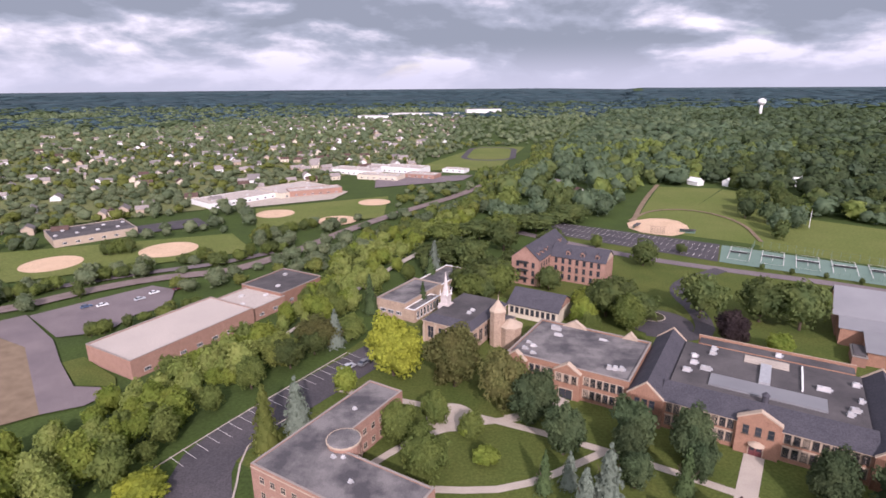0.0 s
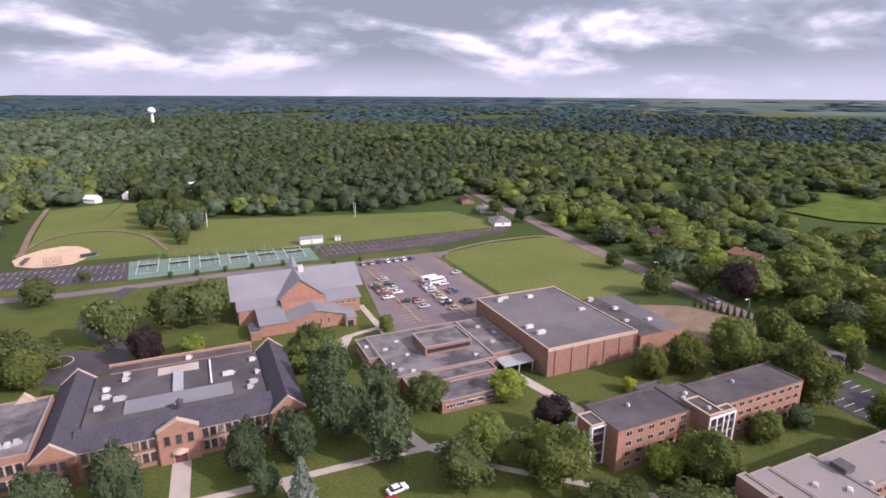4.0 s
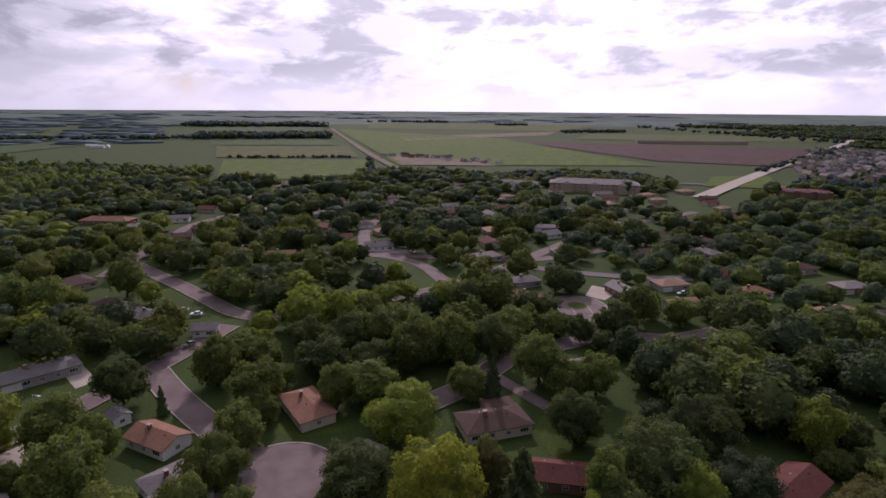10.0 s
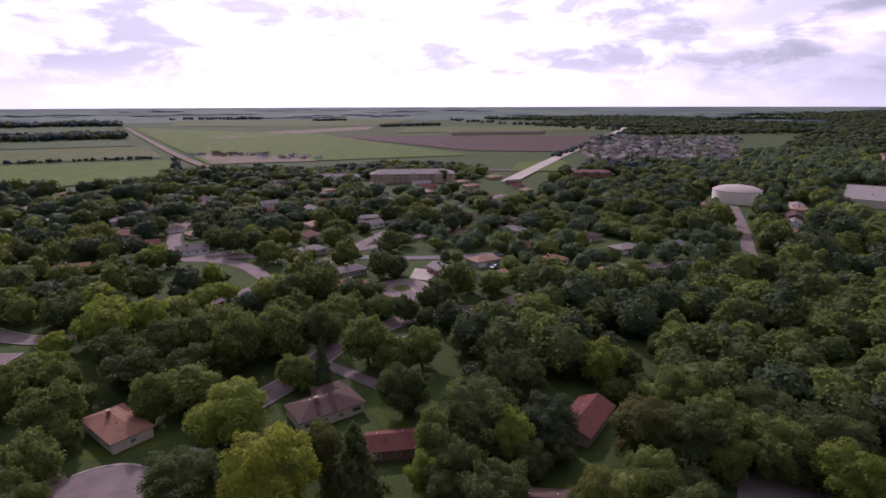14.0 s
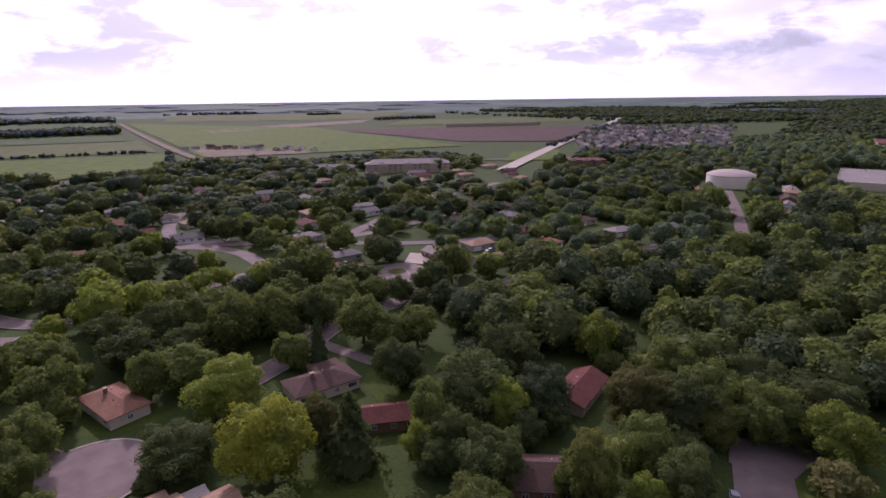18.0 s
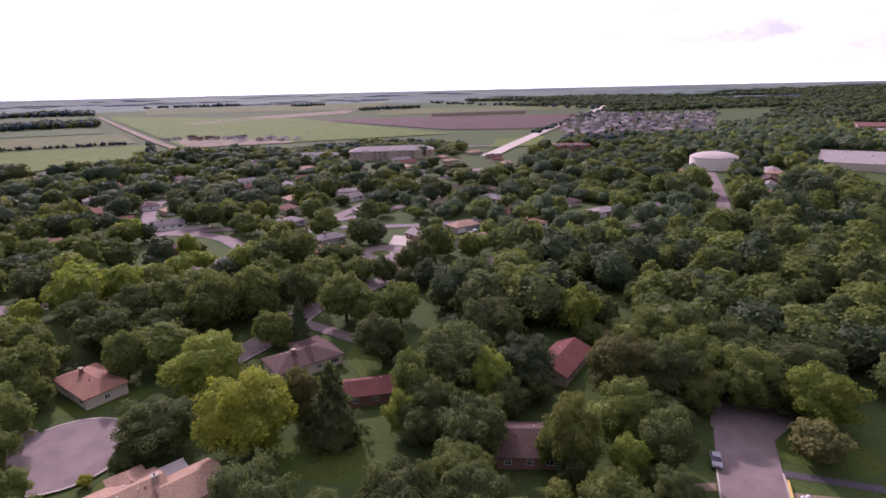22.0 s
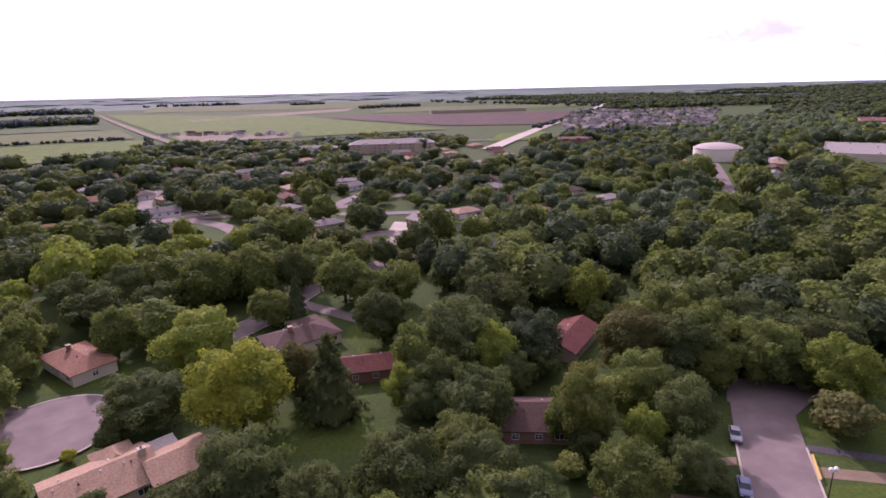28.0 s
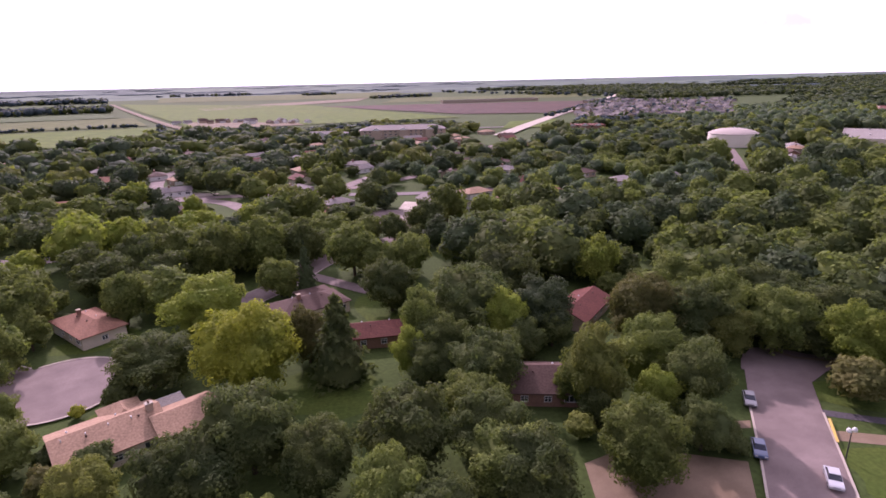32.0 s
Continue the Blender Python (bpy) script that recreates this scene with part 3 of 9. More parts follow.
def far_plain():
    """The far plain beyond the fields, up to the horizon; its haze is put into the pale and bluish colours."""
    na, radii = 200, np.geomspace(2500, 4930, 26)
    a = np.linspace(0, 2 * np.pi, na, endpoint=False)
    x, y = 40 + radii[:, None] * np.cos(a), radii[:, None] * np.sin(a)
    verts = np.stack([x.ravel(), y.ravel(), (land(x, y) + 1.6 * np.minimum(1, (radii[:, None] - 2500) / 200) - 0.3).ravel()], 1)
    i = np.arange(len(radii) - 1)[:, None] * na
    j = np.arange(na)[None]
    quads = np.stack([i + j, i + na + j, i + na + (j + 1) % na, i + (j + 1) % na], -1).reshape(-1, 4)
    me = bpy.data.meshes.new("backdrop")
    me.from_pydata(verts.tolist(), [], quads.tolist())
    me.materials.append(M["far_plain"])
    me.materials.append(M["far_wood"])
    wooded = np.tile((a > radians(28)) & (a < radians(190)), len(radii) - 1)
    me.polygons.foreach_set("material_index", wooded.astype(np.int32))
    tagged(new("backdrop", me), "far plain along the horizon, coloured bluish for haze", "plain", kind="structure")


far_plain()

CAMPUS = pose(62.5, 101.8, 0, 0, 0, -27)


def at_campus(u, v, z=0.0, rz=0.0):
    return CAMPUS @ pose(u, v, z, 0, 0, rz)


def cw(u, v):
    p = CAMPUS @ Vector((u, v, 0))
    return p.x, p.y


def window_mesh(name, w, h, frame, bars=1, cross=True, sill=True):
    """A window on the wall plane y=0, facing -y, its lower edge at z=0: (frame with bars and sill as one grid, pane)."""
    g, t, d = Geo(), 0.09, 0.07
    mid = [-w / 2 + w * (i + 1) / (bars + 1) for i in range(bars)]
    xs = [-w / 2, -w / 2 + t] + [v for x in mid for v in (x - 0.035, x + 0.035)] + [w / 2 - t, w / 2]
    zs = [0, t] + ([h * 0.55, h * 0.55 + 0.06] if cross else []) + [h - t, h]
    n = len(zs)
    base = len(g.v)
    g.v += [(x, -d, z) for x in xs for z in zs] + [(x, 0.02, z) for x in xs for z in zs]
    back, k = base + len(xs) * n, g.slot(frame)

    def add(*f):
        g.f.append(tuple(f))
        g.m.append(k)

    for i in range(len(xs) - 1):
        for j in range(n - 1):
            p, q, r, o = (base + i * n + j, base + (i + 1) * n + j, base + (i + 1) * n + j + 1, base + i * n + j + 1)
            if i % 2 and j % 2:               # an opening: its four reveals
                for u, v in ((p, q), (q, r), (r, o), (o, p)):
                    add(u, v, v + back - base, u + back - base)
            else:
                add(p, q, r, o)
    m = len(xs) - 1
    for i in range(m):
        add(base + i * n, back + i * n, back + (i + 1) * n, base + (i + 1) * n)
        add(base + i * n + n - 1, base + (i + 1) * n + n - 1, back + (i + 1) * n + n - 1, back + i * n + n - 1)
    for j in range(n - 1):
        add(base + j, base + j + 1, back + j + 1, back + j)
        add(base + m * n + j, back + m * n + j, back + m * n + j + 1, base + m * n + j + 1)
    pane = Geo()
    pane.box(-w / 2 + 0.02, w / 2 - 0.02, -0.03, 0.01, 0.02, h - 0.02, M["glass"])
    ledge = Geo()
    if sill:
        ledge.box(-w / 2 - 0.1, w / 2 + 0.1, -0.16, 0.02, -0.14, -0.004, frame)
    return g.data(name), pane.data(name + "_pane"), ledge.data(name + "_sill") if sill else None


WIN_TALL = window_mesh("tall_window", 1.25, 2.15, M["glass_frame"], 0)
WIN_DORM = window_mesh("dorm_window", 1.7, 1.25, M["stone"], 1, False, False)
WIN_HOUSE = window_mesh("house_window", 1.3, 1.15, M["white"], 1, True, False)
WIN_WIDE = window_mesh("wide_window", 2.4, 1.3, M["white"], 2, False, False)


def vent_unit(name, x, y, z, parent, w=1.6, d=1.2, h=0.9, rz=0.0, label="", m=None):
    """A rooftop air unit: casing, fan ring, kerb and duct."""
    g = Geo()
    m = m or M["unit"]
    w, d, h = w * 0.78, d * 0.78, h * 0.8
    g.box(-w / 2 - 0.1, w / 2 + 0.1, -d / 2 - 0.1, d / 2 + 0.1, 0, 0.2, M["metal"])
    g.box(-w / 2, w / 2, -d / 2, d / 2, 0.2, h, m)
    g.cone(-w * 0.2, 0, h, h + 0.14, d * 0.32, d * 0.32, M["metal"], 10)
    g.box(w / 2, w / 2 + 0.5, -d * 0.25, d * 0.25, 0.25, h * 0.7, M["metal"])
    return g.make(name, parent, label, pose(x, y, z, 0, 0, rz))


def flat_block(parent, x0, x1, y0, y1, h, wall, roof, cap=None, par=0.5, name="wall", base=0.0):
    """Walls with a parapet round a flat roof and a coping on it."""
    cap, t = cap or M["coping"], 0.35
    g = Geo()
    g.box(x0, x1, y0, y1, base, h - par, wall)
    g.make(name, parent)
    p = Geo()
    p.ring(x0, x1, y0, y1, t, h - par, h, wall)
    p.make("parapet", parent)
    r = Geo()
    r.box(x0 + t, x1 - t, y0 + t, y1 - t, h - par, h - par + 0.06, roof)
    r.make("roof", parent)
    c = Geo()
    c.ring(x0 - 0.08, x1 + 0.08, y0 - 0.08, y1 + 0.08, t + 0.16, h, h + 0.14, cap)
    c.make("coping", parent)


def window_row(parent, me, a, b, n, z, side="front", fixed=0.0):
    """n windows evenly from a to b on the wall y=fixed (front, back) or x=fixed (left, right)."""
    for i in range(n):
        s = a + (b - a) * (i + 0.5) / n
        if side == "front":
            placed("window", me, parent, s, fixed, z, 0)
        elif side == "back":
            placed("window", me, parent, s, fixed, z, 180)
        elif side == "left":
            placed("window", me, parent, fixed, s, z, -90)
        else:
            placed("window", me, parent, fixed, s, z, 90)


def door_part(parent, x, y, z, w, h, rz, colour, label=""):
    g = Geo()
    g.box(-w / 2 - 0.2, w / 2 + 0.2, -0.12, 0.02, h, h + 0.25, M["stone"])
    g.box(-w / 2 - 0.2, -w / 2, -0.12, 0.02, 0, h, M["stone"])
    g.box(w / 2, w / 2 + 0.2, -0.12, 0.02, 0, h, M["stone"])
    g.box(-w / 2, -0.02, -0.05, 0.02, 0, h, colour)
    g.box(0.02, w / 2, -0.05, 0.02, 0, h, colour)
    g.box(-w / 2 + 0.2, -0.2, -0.07, -0.05, h * 0.45, h * 0.9, M["glass"])
    g.box(0.2, w / 2 - 0.2, -0.07, -0.05, h * 0.45, h * 0.9, M["glass"])
    return g.make("door", parent, label, pose(x, y, z, 0, 0, rz))


def gable_front(g, x0, x1, y, z0, z1, depth, wall, cap):
    """A peaked wall head that stands on a facade, with a raised stone coping."""
    xm = (x0 + x1) / 2
    a = [(x0, y, 0), (x1, y, 0), (x1, y, z0), (xm, y, z1), (x0, y, z0)]
    b = [(x, yy + depth, z) for x, yy, z in a]
    g.face(a, wall)
    g.face(b[::-1], wall)
    for i in range(5):
        g.face((a[(i + 1) % 5], a[i], b[i], b[(i + 1) % 5]), wall)
    for p, q in (((x0 - 0.2, z0 - 0.1), (xm, z1)), ((xm, z1), (x1 + 0.2, z0 - 0.1))):
        lo = [(p[0], y - 0.12, p[1]), (q[0], y - 0.12, q[1]), (q[0], y + depth + 0.1, q[1]), (p[0], y + depth + 0.1, p[1])]
        hi = [(u, v, w + 0.3) for u, v, w in lo]
        g.face(hi, cap)
        g.face(lo[::-1], cap)
        for i in range(4):
            g.face((lo[i], lo[(i + 1) % 4], hi[(i + 1) % 4], hi[i]), cap)


# ---- main hall: two-storey brick school with gabled ends and slate roof ----
def main_hall():
    t = thing("school_hall", "long two-storey brick school hall with slate roof and stone gables", "school building", at_campus(0, 0))
    g = Geo()
    g.box(-19.5, 20, 0, 33, 0, 7.3, M["brick"])
    for x0, x1 in ((-27.5, -19.5), (20, 28)):
        g.box(x0, x1, -1.2, 34.5, 0, 7.3, M["brick"])
        gable_front(g, x0, x1, -1.2, 7.3, 10.9, 0.5, M["brick"], M["stone"])
        gable_front(g, x0, x1, 34.1, 7.3, 10.9, 0.4, M["brick"], M["stone"])
    gable_front(g, -4.2, 4.2, -1.0, 8.3, 10.6, 1.2, M["brick"], M["stone"])
    g.make("wall", t)
    for x0, x1 in ((-27.5, -19.5), (20, 28)):
        r = Geo()
        r.gable(x0, x1, -0.7, 34.1, 7.3, 10.6, M["roof_slate"], M["brick"], 0.25, "y")
        r.make("gable_roof", t)
    r = Geo()
    # slope up from the long front eave to the level roof
    r.face([(-20.5, -0.5, 7.15), (21, -0.5, 7.15), (21, 6.2, 9.3), (-20.5, 6.2, 9.3)], M["roof_slate"])
    r.face([(-20.5, -0.5, 6.95), (-20.5, 6.2, 9.1), (21, 6.2, 9.1), (21, -0.5, 6.95)], M["roof_slate"])
    r.face([(-20.5, -0.5, 6.95), (21, -0.5, 6.95), (21, -0.5, 7.15), (-20.5, -0.5, 7.15)], M["stone"])
    r.face([(21, 6.2, 9.3), (21, 6.9, 8.4), (-20.5, 6.9, 8.4), (-20.5, 6.2, 9.3)], M["roof_slate"])
    r.make("roof", t, "blue-grey shingle slope")
    f = Geo()
    f.box(-19.6, 20.1, 6.3, 33, 7.3, 8.35, M["roof_dark"])
    f.make("flat_roof", t, "dark flat membrane roof with pale patches")
    p = Geo()
    p.box(-11.5, 12.5, 10.2, 16.2, 8.35, 8.75, M["roof_metal"])
    p.make("skylight", t, "long pale grey raised skylight")
    q = Geo()
    q.box(-5, 5, 27.5, 31.5, 8.35, 8.6, M["concrete"])
    q.box(-1.2, 1.2, 17, 27.5, 8.35, 9.0, M["metal"])
    q.box(7.6, 8.0, 18, 31, 8.35, 8.9, M["white"])
    q.make("duct", t, "pale rooftop duct and slab")
    back = Geo()
    back.box(-16.5, 19, 33.2, 37.2, 0, 8.6, M["brick"], M["roof_dark"])
    back.box(-17, 19.5, 37.2, 37.6, 0, 9.3, M["brick"], M["stone"])
    back.make("rear_wing", t, "low rear wing with flat roof")
    cup = Geo()
    cup.cone(0.5, 7.5, 8.3, 10.6, 0.75, 0.7, M["roof_slate"], 8)
    cup.cone(0.5, 7.5, 10.6, 11.4, 0.95, 0.1, M["roof_slate"], 8)
    cup.make("ventilator", t, "small slate roof ventilator")
    for x, y, w, rz in ((-16, 20, 2, 0), (-16.5, 24, 1.6, 20), (-13, 18, 3, 0), (-17, 15, 2.2, 0), (12, 21, 3.4, 0), (17.5, 14, 2.2, 10), (16.5, 11.5, 1.4, 0), (18.6, 27, 1.8, 0), (-12.5, 28, 1.6, 0), (-12.5, 31, 1.5, 0), (19, 19, 1.0, 0), (2.5, 34.5, 1.6, 0)):
        vent_unit("roof_unit", x, y, 8.35 if y < 33.5 else 8.6, t, w, 1.5, 1.1, rz, "white rooftop ventilation unit")
    for a, b, n in ((-19, -4.6, 9), (4.6, 19.6, 9)):
        window_row(t, WIN_TALL, a, b, n, 1.3, "front", 0)
        window_row(t, WIN_TALL, a, b, n, 4.6, "front", 0)
        for z in (1.05, 4.35):
            band = Geo()
            band.box(a + 0.1, b - 0.1, -0.03, 0.02, z, z + 2.55, M["stone"])
            band.make("window_surround", t, "pale stone surround of a window row")
        band = Geo()
        band.box(a, b, -0.1, 0.02, 3.68, 3.88, M["stone"])
        band.box(a, b, -0.16, 0.02, 6.95, 7.1, M["stone"])
        band.make("string_course", t)
    for x0 in (-27.5, 20):
        window_row(t, WIN_TALL, x0 + 1.5, x0 + 6.5, 3, 1.3, "front", -1.2)
        window_row(t, WIN_TALL, x0 + 1.5, x0 + 6.5, 3, 4.6, "front", -1.2)
    window_row(t, WIN_TALL, 2, 32, 13, 4.4, "right", 28)
    window_row(t, WIN_TALL, 2, 32, 13, 1.2, "right", 28)
    window_row(t, WIN_TALL, 2, 10, 4, 4.4, "left", -27.5)
    window_row(t, WIN_TALL, -3.6, 3.6, 3, 4.9, "front", -1.0)
    door_part(t, 0, -1.05, 0, 2.6, 3.0, 0, CARS["maroon"], "arched stone entrance with dark door")
    arch = Geo()
    arch.cone(0, -1.15, 3.0, 3.6, 1.7, 0.5, M["stone"], 12)
    arch.make("arch", t, "carved stone arch over the entrance")


main_hall()


# ---- annex joined to the hall: flat roof, peaked bays ----
def annex():
    t = thing("school_annex", "flat-roofed orange brick school annex with peaked entrance bays and rooftop units", "school building", at_campus(0, 0))
    flat_block(t, -60, -27.8, 1.5, 26.5, 8.6, M["brick"], M["roof_worn"], par=0.45)
    for x0, x1 in ((-46.5, -39.5), (-60.3, -54.3)):
        g = Geo()
        gable_front(g, x0, x1, 0.4, 7.4, 9.6, 1.5, M["brick"], M["stone"])
        g.make("entrance_bay", t, "projecting peaked brick bay")
    for x0, x1 in ((-53, -46), (-35.5, -31.5)):
        h = Geo()
        gable_front(h, x0, x1, 25.8, 8.0, 10.2, 1.2, M["stone"], M["stone"])
        h.make("rear_gable", t, "pale stone rear gable")
    window_row(t, WIN_TALL, -53.8, -47, 4, 4.7, "front", 1.5)
    window_row(t, WIN_TALL, -53.8, -47, 4, 1.2, "front", 1.5)
    window_row(t, WIN_TALL, -39, -29, 6, 4.7, "front", 1.5)
    window_row(t, WIN_TALL, -39, -29, 6, 1.2, "front", 1.5)
    window_row(t, WIN_TALL, -46, -40, 3, 4.7, "front", 0.4)
    window_row(t, WIN_TALL, -60, -54.6, 2, 4.4, "front", 0.4)
    for a, b, y in ((-53.9, -46.9, 1.5), (-39.1, -28.9, 1.5), (-46.1, -39.9, 0.4)):
        for z in (1.0, 4.5) if y > 1 else (4.5,):
            band = Geo()
            band.box(a, b, y - 0.03, y + 0.02, z, z + 2.5, M["stone"])
            band.make("window_surround", t, "pale stone surround of a window row")
    door_part(t, -43, 0.38, 0, 3.4, 2.7, 0, M["glass"], "wide dark glazed entrance")
    for x, y, w, hh in ((-54, 22, 3.2, 1.8), (-52, 18.5, 2.6, 1.0), (-57, 6, 1.6, 1.0), (-55.5, 8.5, 1.6, 1.0), (-57.5, 10, 1.2, 0.8), (-54, 4.5, 1.4, 0.9), (-31, 7, 1.2, 1.5), (-32.5, 6.5, 1.2, 1.5), (-34, 6.2, 1.2, 1.5), (-40, 22, 2.6, 0.5)):
        vent_unit("roof_unit", x, y, 8.0, t, w, 1.4, hh, 0, "white rooftop ventilation unit")


annex()


# ---- gymnasium and its lower wing ----
def gymnasium():
    t = thing("gymnasium", "big windowless red-brown brick gymnasium with dark flat roof and pale coping", "gymnasium", at_campus(0, 0))
    flat_block(t, 97.6, 131, -1.6, 43.4, 9.0, M["brick_red"], M["roof_gym"], M["stone"], 0.2)
    g = Geo()
    g.box(97.5, 131.1, -1.72, -1.58, 8.2, 9.0, M["stone"])
    g.make("fascia", t, "pale concrete fascia band")
    for i in range(6):
        p = Geo()
        p.box(100 + i * 6, 100.5 + i * 6, -1.85, -1.6, 0, 8.2, M["brick_red"])
        p.make("pilaster", t)
    w = Geo()
    w.box(131.2, 149, -3, 30, 0, 7.6, M["brick"])
    w.box(131.2, 140.5, -3, 30, 7.6, 7.75, M["roof_dark"])
    w.box(140.5, 149, -3, 30, 7.6, 7.72, M["roof_gym"])
    w.make("lower_wing", t, "lower wing with flat roof")
    for x, y, w_, h in ((104, 38, 2.2, 1.6), (107, 40, 3.6, 1.0), (116, 37, 2.4, 1.3), (126, 20, 3.0, 0.8), (101, 14, 3.2, 1.4), (102, 9, 3.6, 1.4), (136, 28, 2.6, 1.7), (139, 18, 2.2, 1.2), (135, 8, 2.0, 0.9), (143, 6, 2.2, 0.9)):
        vent_unit("roof_unit", x, y, 8.85 if x < 131 else 7.72, t, w_, 1.5, h, 0, "white rooftop ventilation unit")


gymnasium()


# ---- low classroom block between hall and gymnasium ----
def classroom_block():
    t = thing("classroom_block", "low flat-roofed brick classroom block with raised dark clerestory", "school building", at_campus(0, 0))
    flat_block(t, 54, 86, 8, 37, 4.6, M["brick_red"], M["roof_worn"], M["coping"], 0.2)
    flat_block(t, 50.6, 53.9, 22, 37, 4.3, M["brick_red"], M["roof_worn"], M["coping"], 0.2)
    flat_block(t, 86.1, 96.8, 10.2, 37, 4.5, M["brick_red"], M["roof_worn"], M["coping"], 0.2)
    flat_block(t, 56, 83, 2.2, 7.9, 4.2, M["brick_red"], M["roof_worn"], M["coping"], 0.3)
    flat_block(t, 61.5, 81, -7, 2.1, 3.5, M["brick_red"], M["roof_worn"], M["coping"], 0.3)
    flat_block(t, 66.8, 82.4, 17.2, 28.2, 7.2, M["brick_red"], M["roof_worn"], M["coping"], 0.3, base=4.2)
    g = Geo()
    g.box(67.5, 81.8, 17.1, 17.19, 5.2, 6.4, M["glass"])
    g.make("clerestory_window", t)
    c = Geo()
    c.box(86.2, 96.5, 3.5, 9.5, 3.1, 3.5, M["metal"])
    for x, y in ((86.6, 3.9), (96.1, 3.9), (86.6, 9.1), (96.1, 9.1), (91.5, 3.9)):
        c.box(x - 0.15, x + 0.15, y - 0.15, y + 0.15, 0, 3.1, M["metal"])
    c.make("canopy", t, "flat metal entrance canopy on posts")
    window_row(t, WIN_WIDE, 62.5, 80, 6, 1.2, "front", -7)
    window_row(t, WIN_WIDE, 24, 36, 4, 1.4, "left", 50.6)
    window_row(t, WIN_WIDE, 9, 21, 4, 1.4, "left", 54)
    for x, y, w in ((52.2, 30, 1.2), (57, 26, 1.6), (62, 30, 1.4), (57, 12, 1.8), (62, 20, 1.2), (84, 26, 2.0), (82, 30, 1.4), (72, 31, 2.2), (81, 12, 1.2), (56, 16, 1.0), (91, 30, 1.6), (90, 18, 1.8), (94, 24, 1.0), (60, 10, 1.4)):
        vent_unit("roof_unit", x, y, 4.3, t, w, 1.1, 0.8, 0, "pale rooftop ventilation unit")


classroom_block()


# ---- chapel with sweeping metal roof ----
def modern_church():
    t = thing("modern_church", "modern brick church with sweeping pale metal roofs and a pointed spire", "church", at_campus(0, 0))
    g = Geo()
    g.box(18, 64, 80, 100, 0, 8.0, M["brick"])
    g.box(18.5, 31, 73, 80, 0, 5.6, M["brick"])
    g.box(50, 62, 71, 80, 0, 5.6, M["brick"])
    g.box(33, 49, 70, 80, 0, 7.4, M["brick"])
    g.box(33.8, 53, 60.5, 74, 0, 4.3, M["brick"])
    g.box(24.5, 33.8, 60.5, 72, 0, 4.2, M["brick"])
    g.box(53, 57, 58, 66, 0, 3.2, M["brick"])
    gable_front(g, 33.2, 48.8, 75.6, 7.4, 11.6, 0.4, M["glass"], M["roof_metal"])
    gable_front(g, 34, 53, 60.4, 4.2, 6.4, 0.4, M["brick"], M["roof_metal"])
    g.make("wall", t)
    for x0, x1, y0, y1, z0, z1, over, along in ((17.2, 64.8, 79.4, 101, 7.9, 13.6, 0.8, "x"), (32.8, 49.2, 75.4, 98, 7.3, 13.9, 0.6, "y"), (33.6, 53.4, 60.2, 75.4, 4.2, 6.9, 0.5, "y")):
        r = Geo()
        r.gable(x0, x1, y0, y1, z0, z1, M["roof_metal"], M["brick"], over, along)
        r.make("roof", t, "grey standing-seam metal roof")
    for x0, x1, y0, y1, z0, z1 in ((18, 32.6, 72.6, 79.3, 5.5, 7.6), (49.4, 62.6, 70.6, 79.3, 5.5, 7.6), (24, 33.5, 60, 72.4, 4.2, 6.0), (53.5, 57.4, 57.6, 66, 3.2, 4.2)):
        r = Geo()
        lo = [(x0, y0, z0), (x1, y0, z0), (x1, y1, z1), (x0, y1, z1)]
        hi = [(x, y, z + 0.2) for x, y, z in lo]
        r.face(hi, M["roof_metal"])
        r.face(lo[::-1], M["roof_metal"])
        for i in range(4):
            r.face((lo[i], lo[(i + 1) % 4], hi[(i + 1) % 4], hi[i]), M["roof_metal"])
        r.make("side_roof", t, "grey sloping metal roof")
    p = Geo()
    p.box(21, 24.4, 58.5, 67, 0, 2.9, M["brick_red"])
    p.box(20.8, 24.6, 58.3, 67.2, 2.9, 3.2, M["roof_light"])
    p.box(21.3, 24.1, 58.8, 66.7, 3.2, 3.6, M["roof_dark"])
    p.make("porch", t, "small flat-roofed porch")
    s = Geo()
    s.cone(41, 93, 12.5, 19.5, 2.6, 0.05, M["roof_metal"], 4)
    s.make("spire", t, "pointed four-sided metal spire")
    b = Geo()
    b.box(42.5, 44.5, 88, 90, 12, 15.2, M["unit"])
    b.make("chimney_block", t, "pale block beside the spire")
    window_row(t, window_mesh("slit_window", 0.7, 2.2, M["stone"], 0, False), 38, 49, 4, 1.4, "front", 60.4)
    window_row(t, window_mesh("high_window", 1.4, 0.8, M["stone"], 0, False), 52, 61, 4, 4.0, "front", 71)
    door_part(t, 54.8, 57.95, 0, 2.2, 2.4, 0, M["glass"], "glazed church door")


modern_church()


# ---- two dormitories ----
def white_frame(t, x0, x1, y, h, legs):
    """White concrete edging round a stair window: a lintel and slender legs."""
    for x in legs:
        w = Geo()
        w.box(x - 0.16, x + 0.16, y - 0.28, y - 0.02, 0, h, M["white"])
        w.make("pier", t, "white vertical concrete pier")
    w = Geo()
    w.box(x0, x1, y - 0.3, y - 0.02, h, h + 0.4, M["white"])
    w.make("lintel", t, "white concrete lintel")


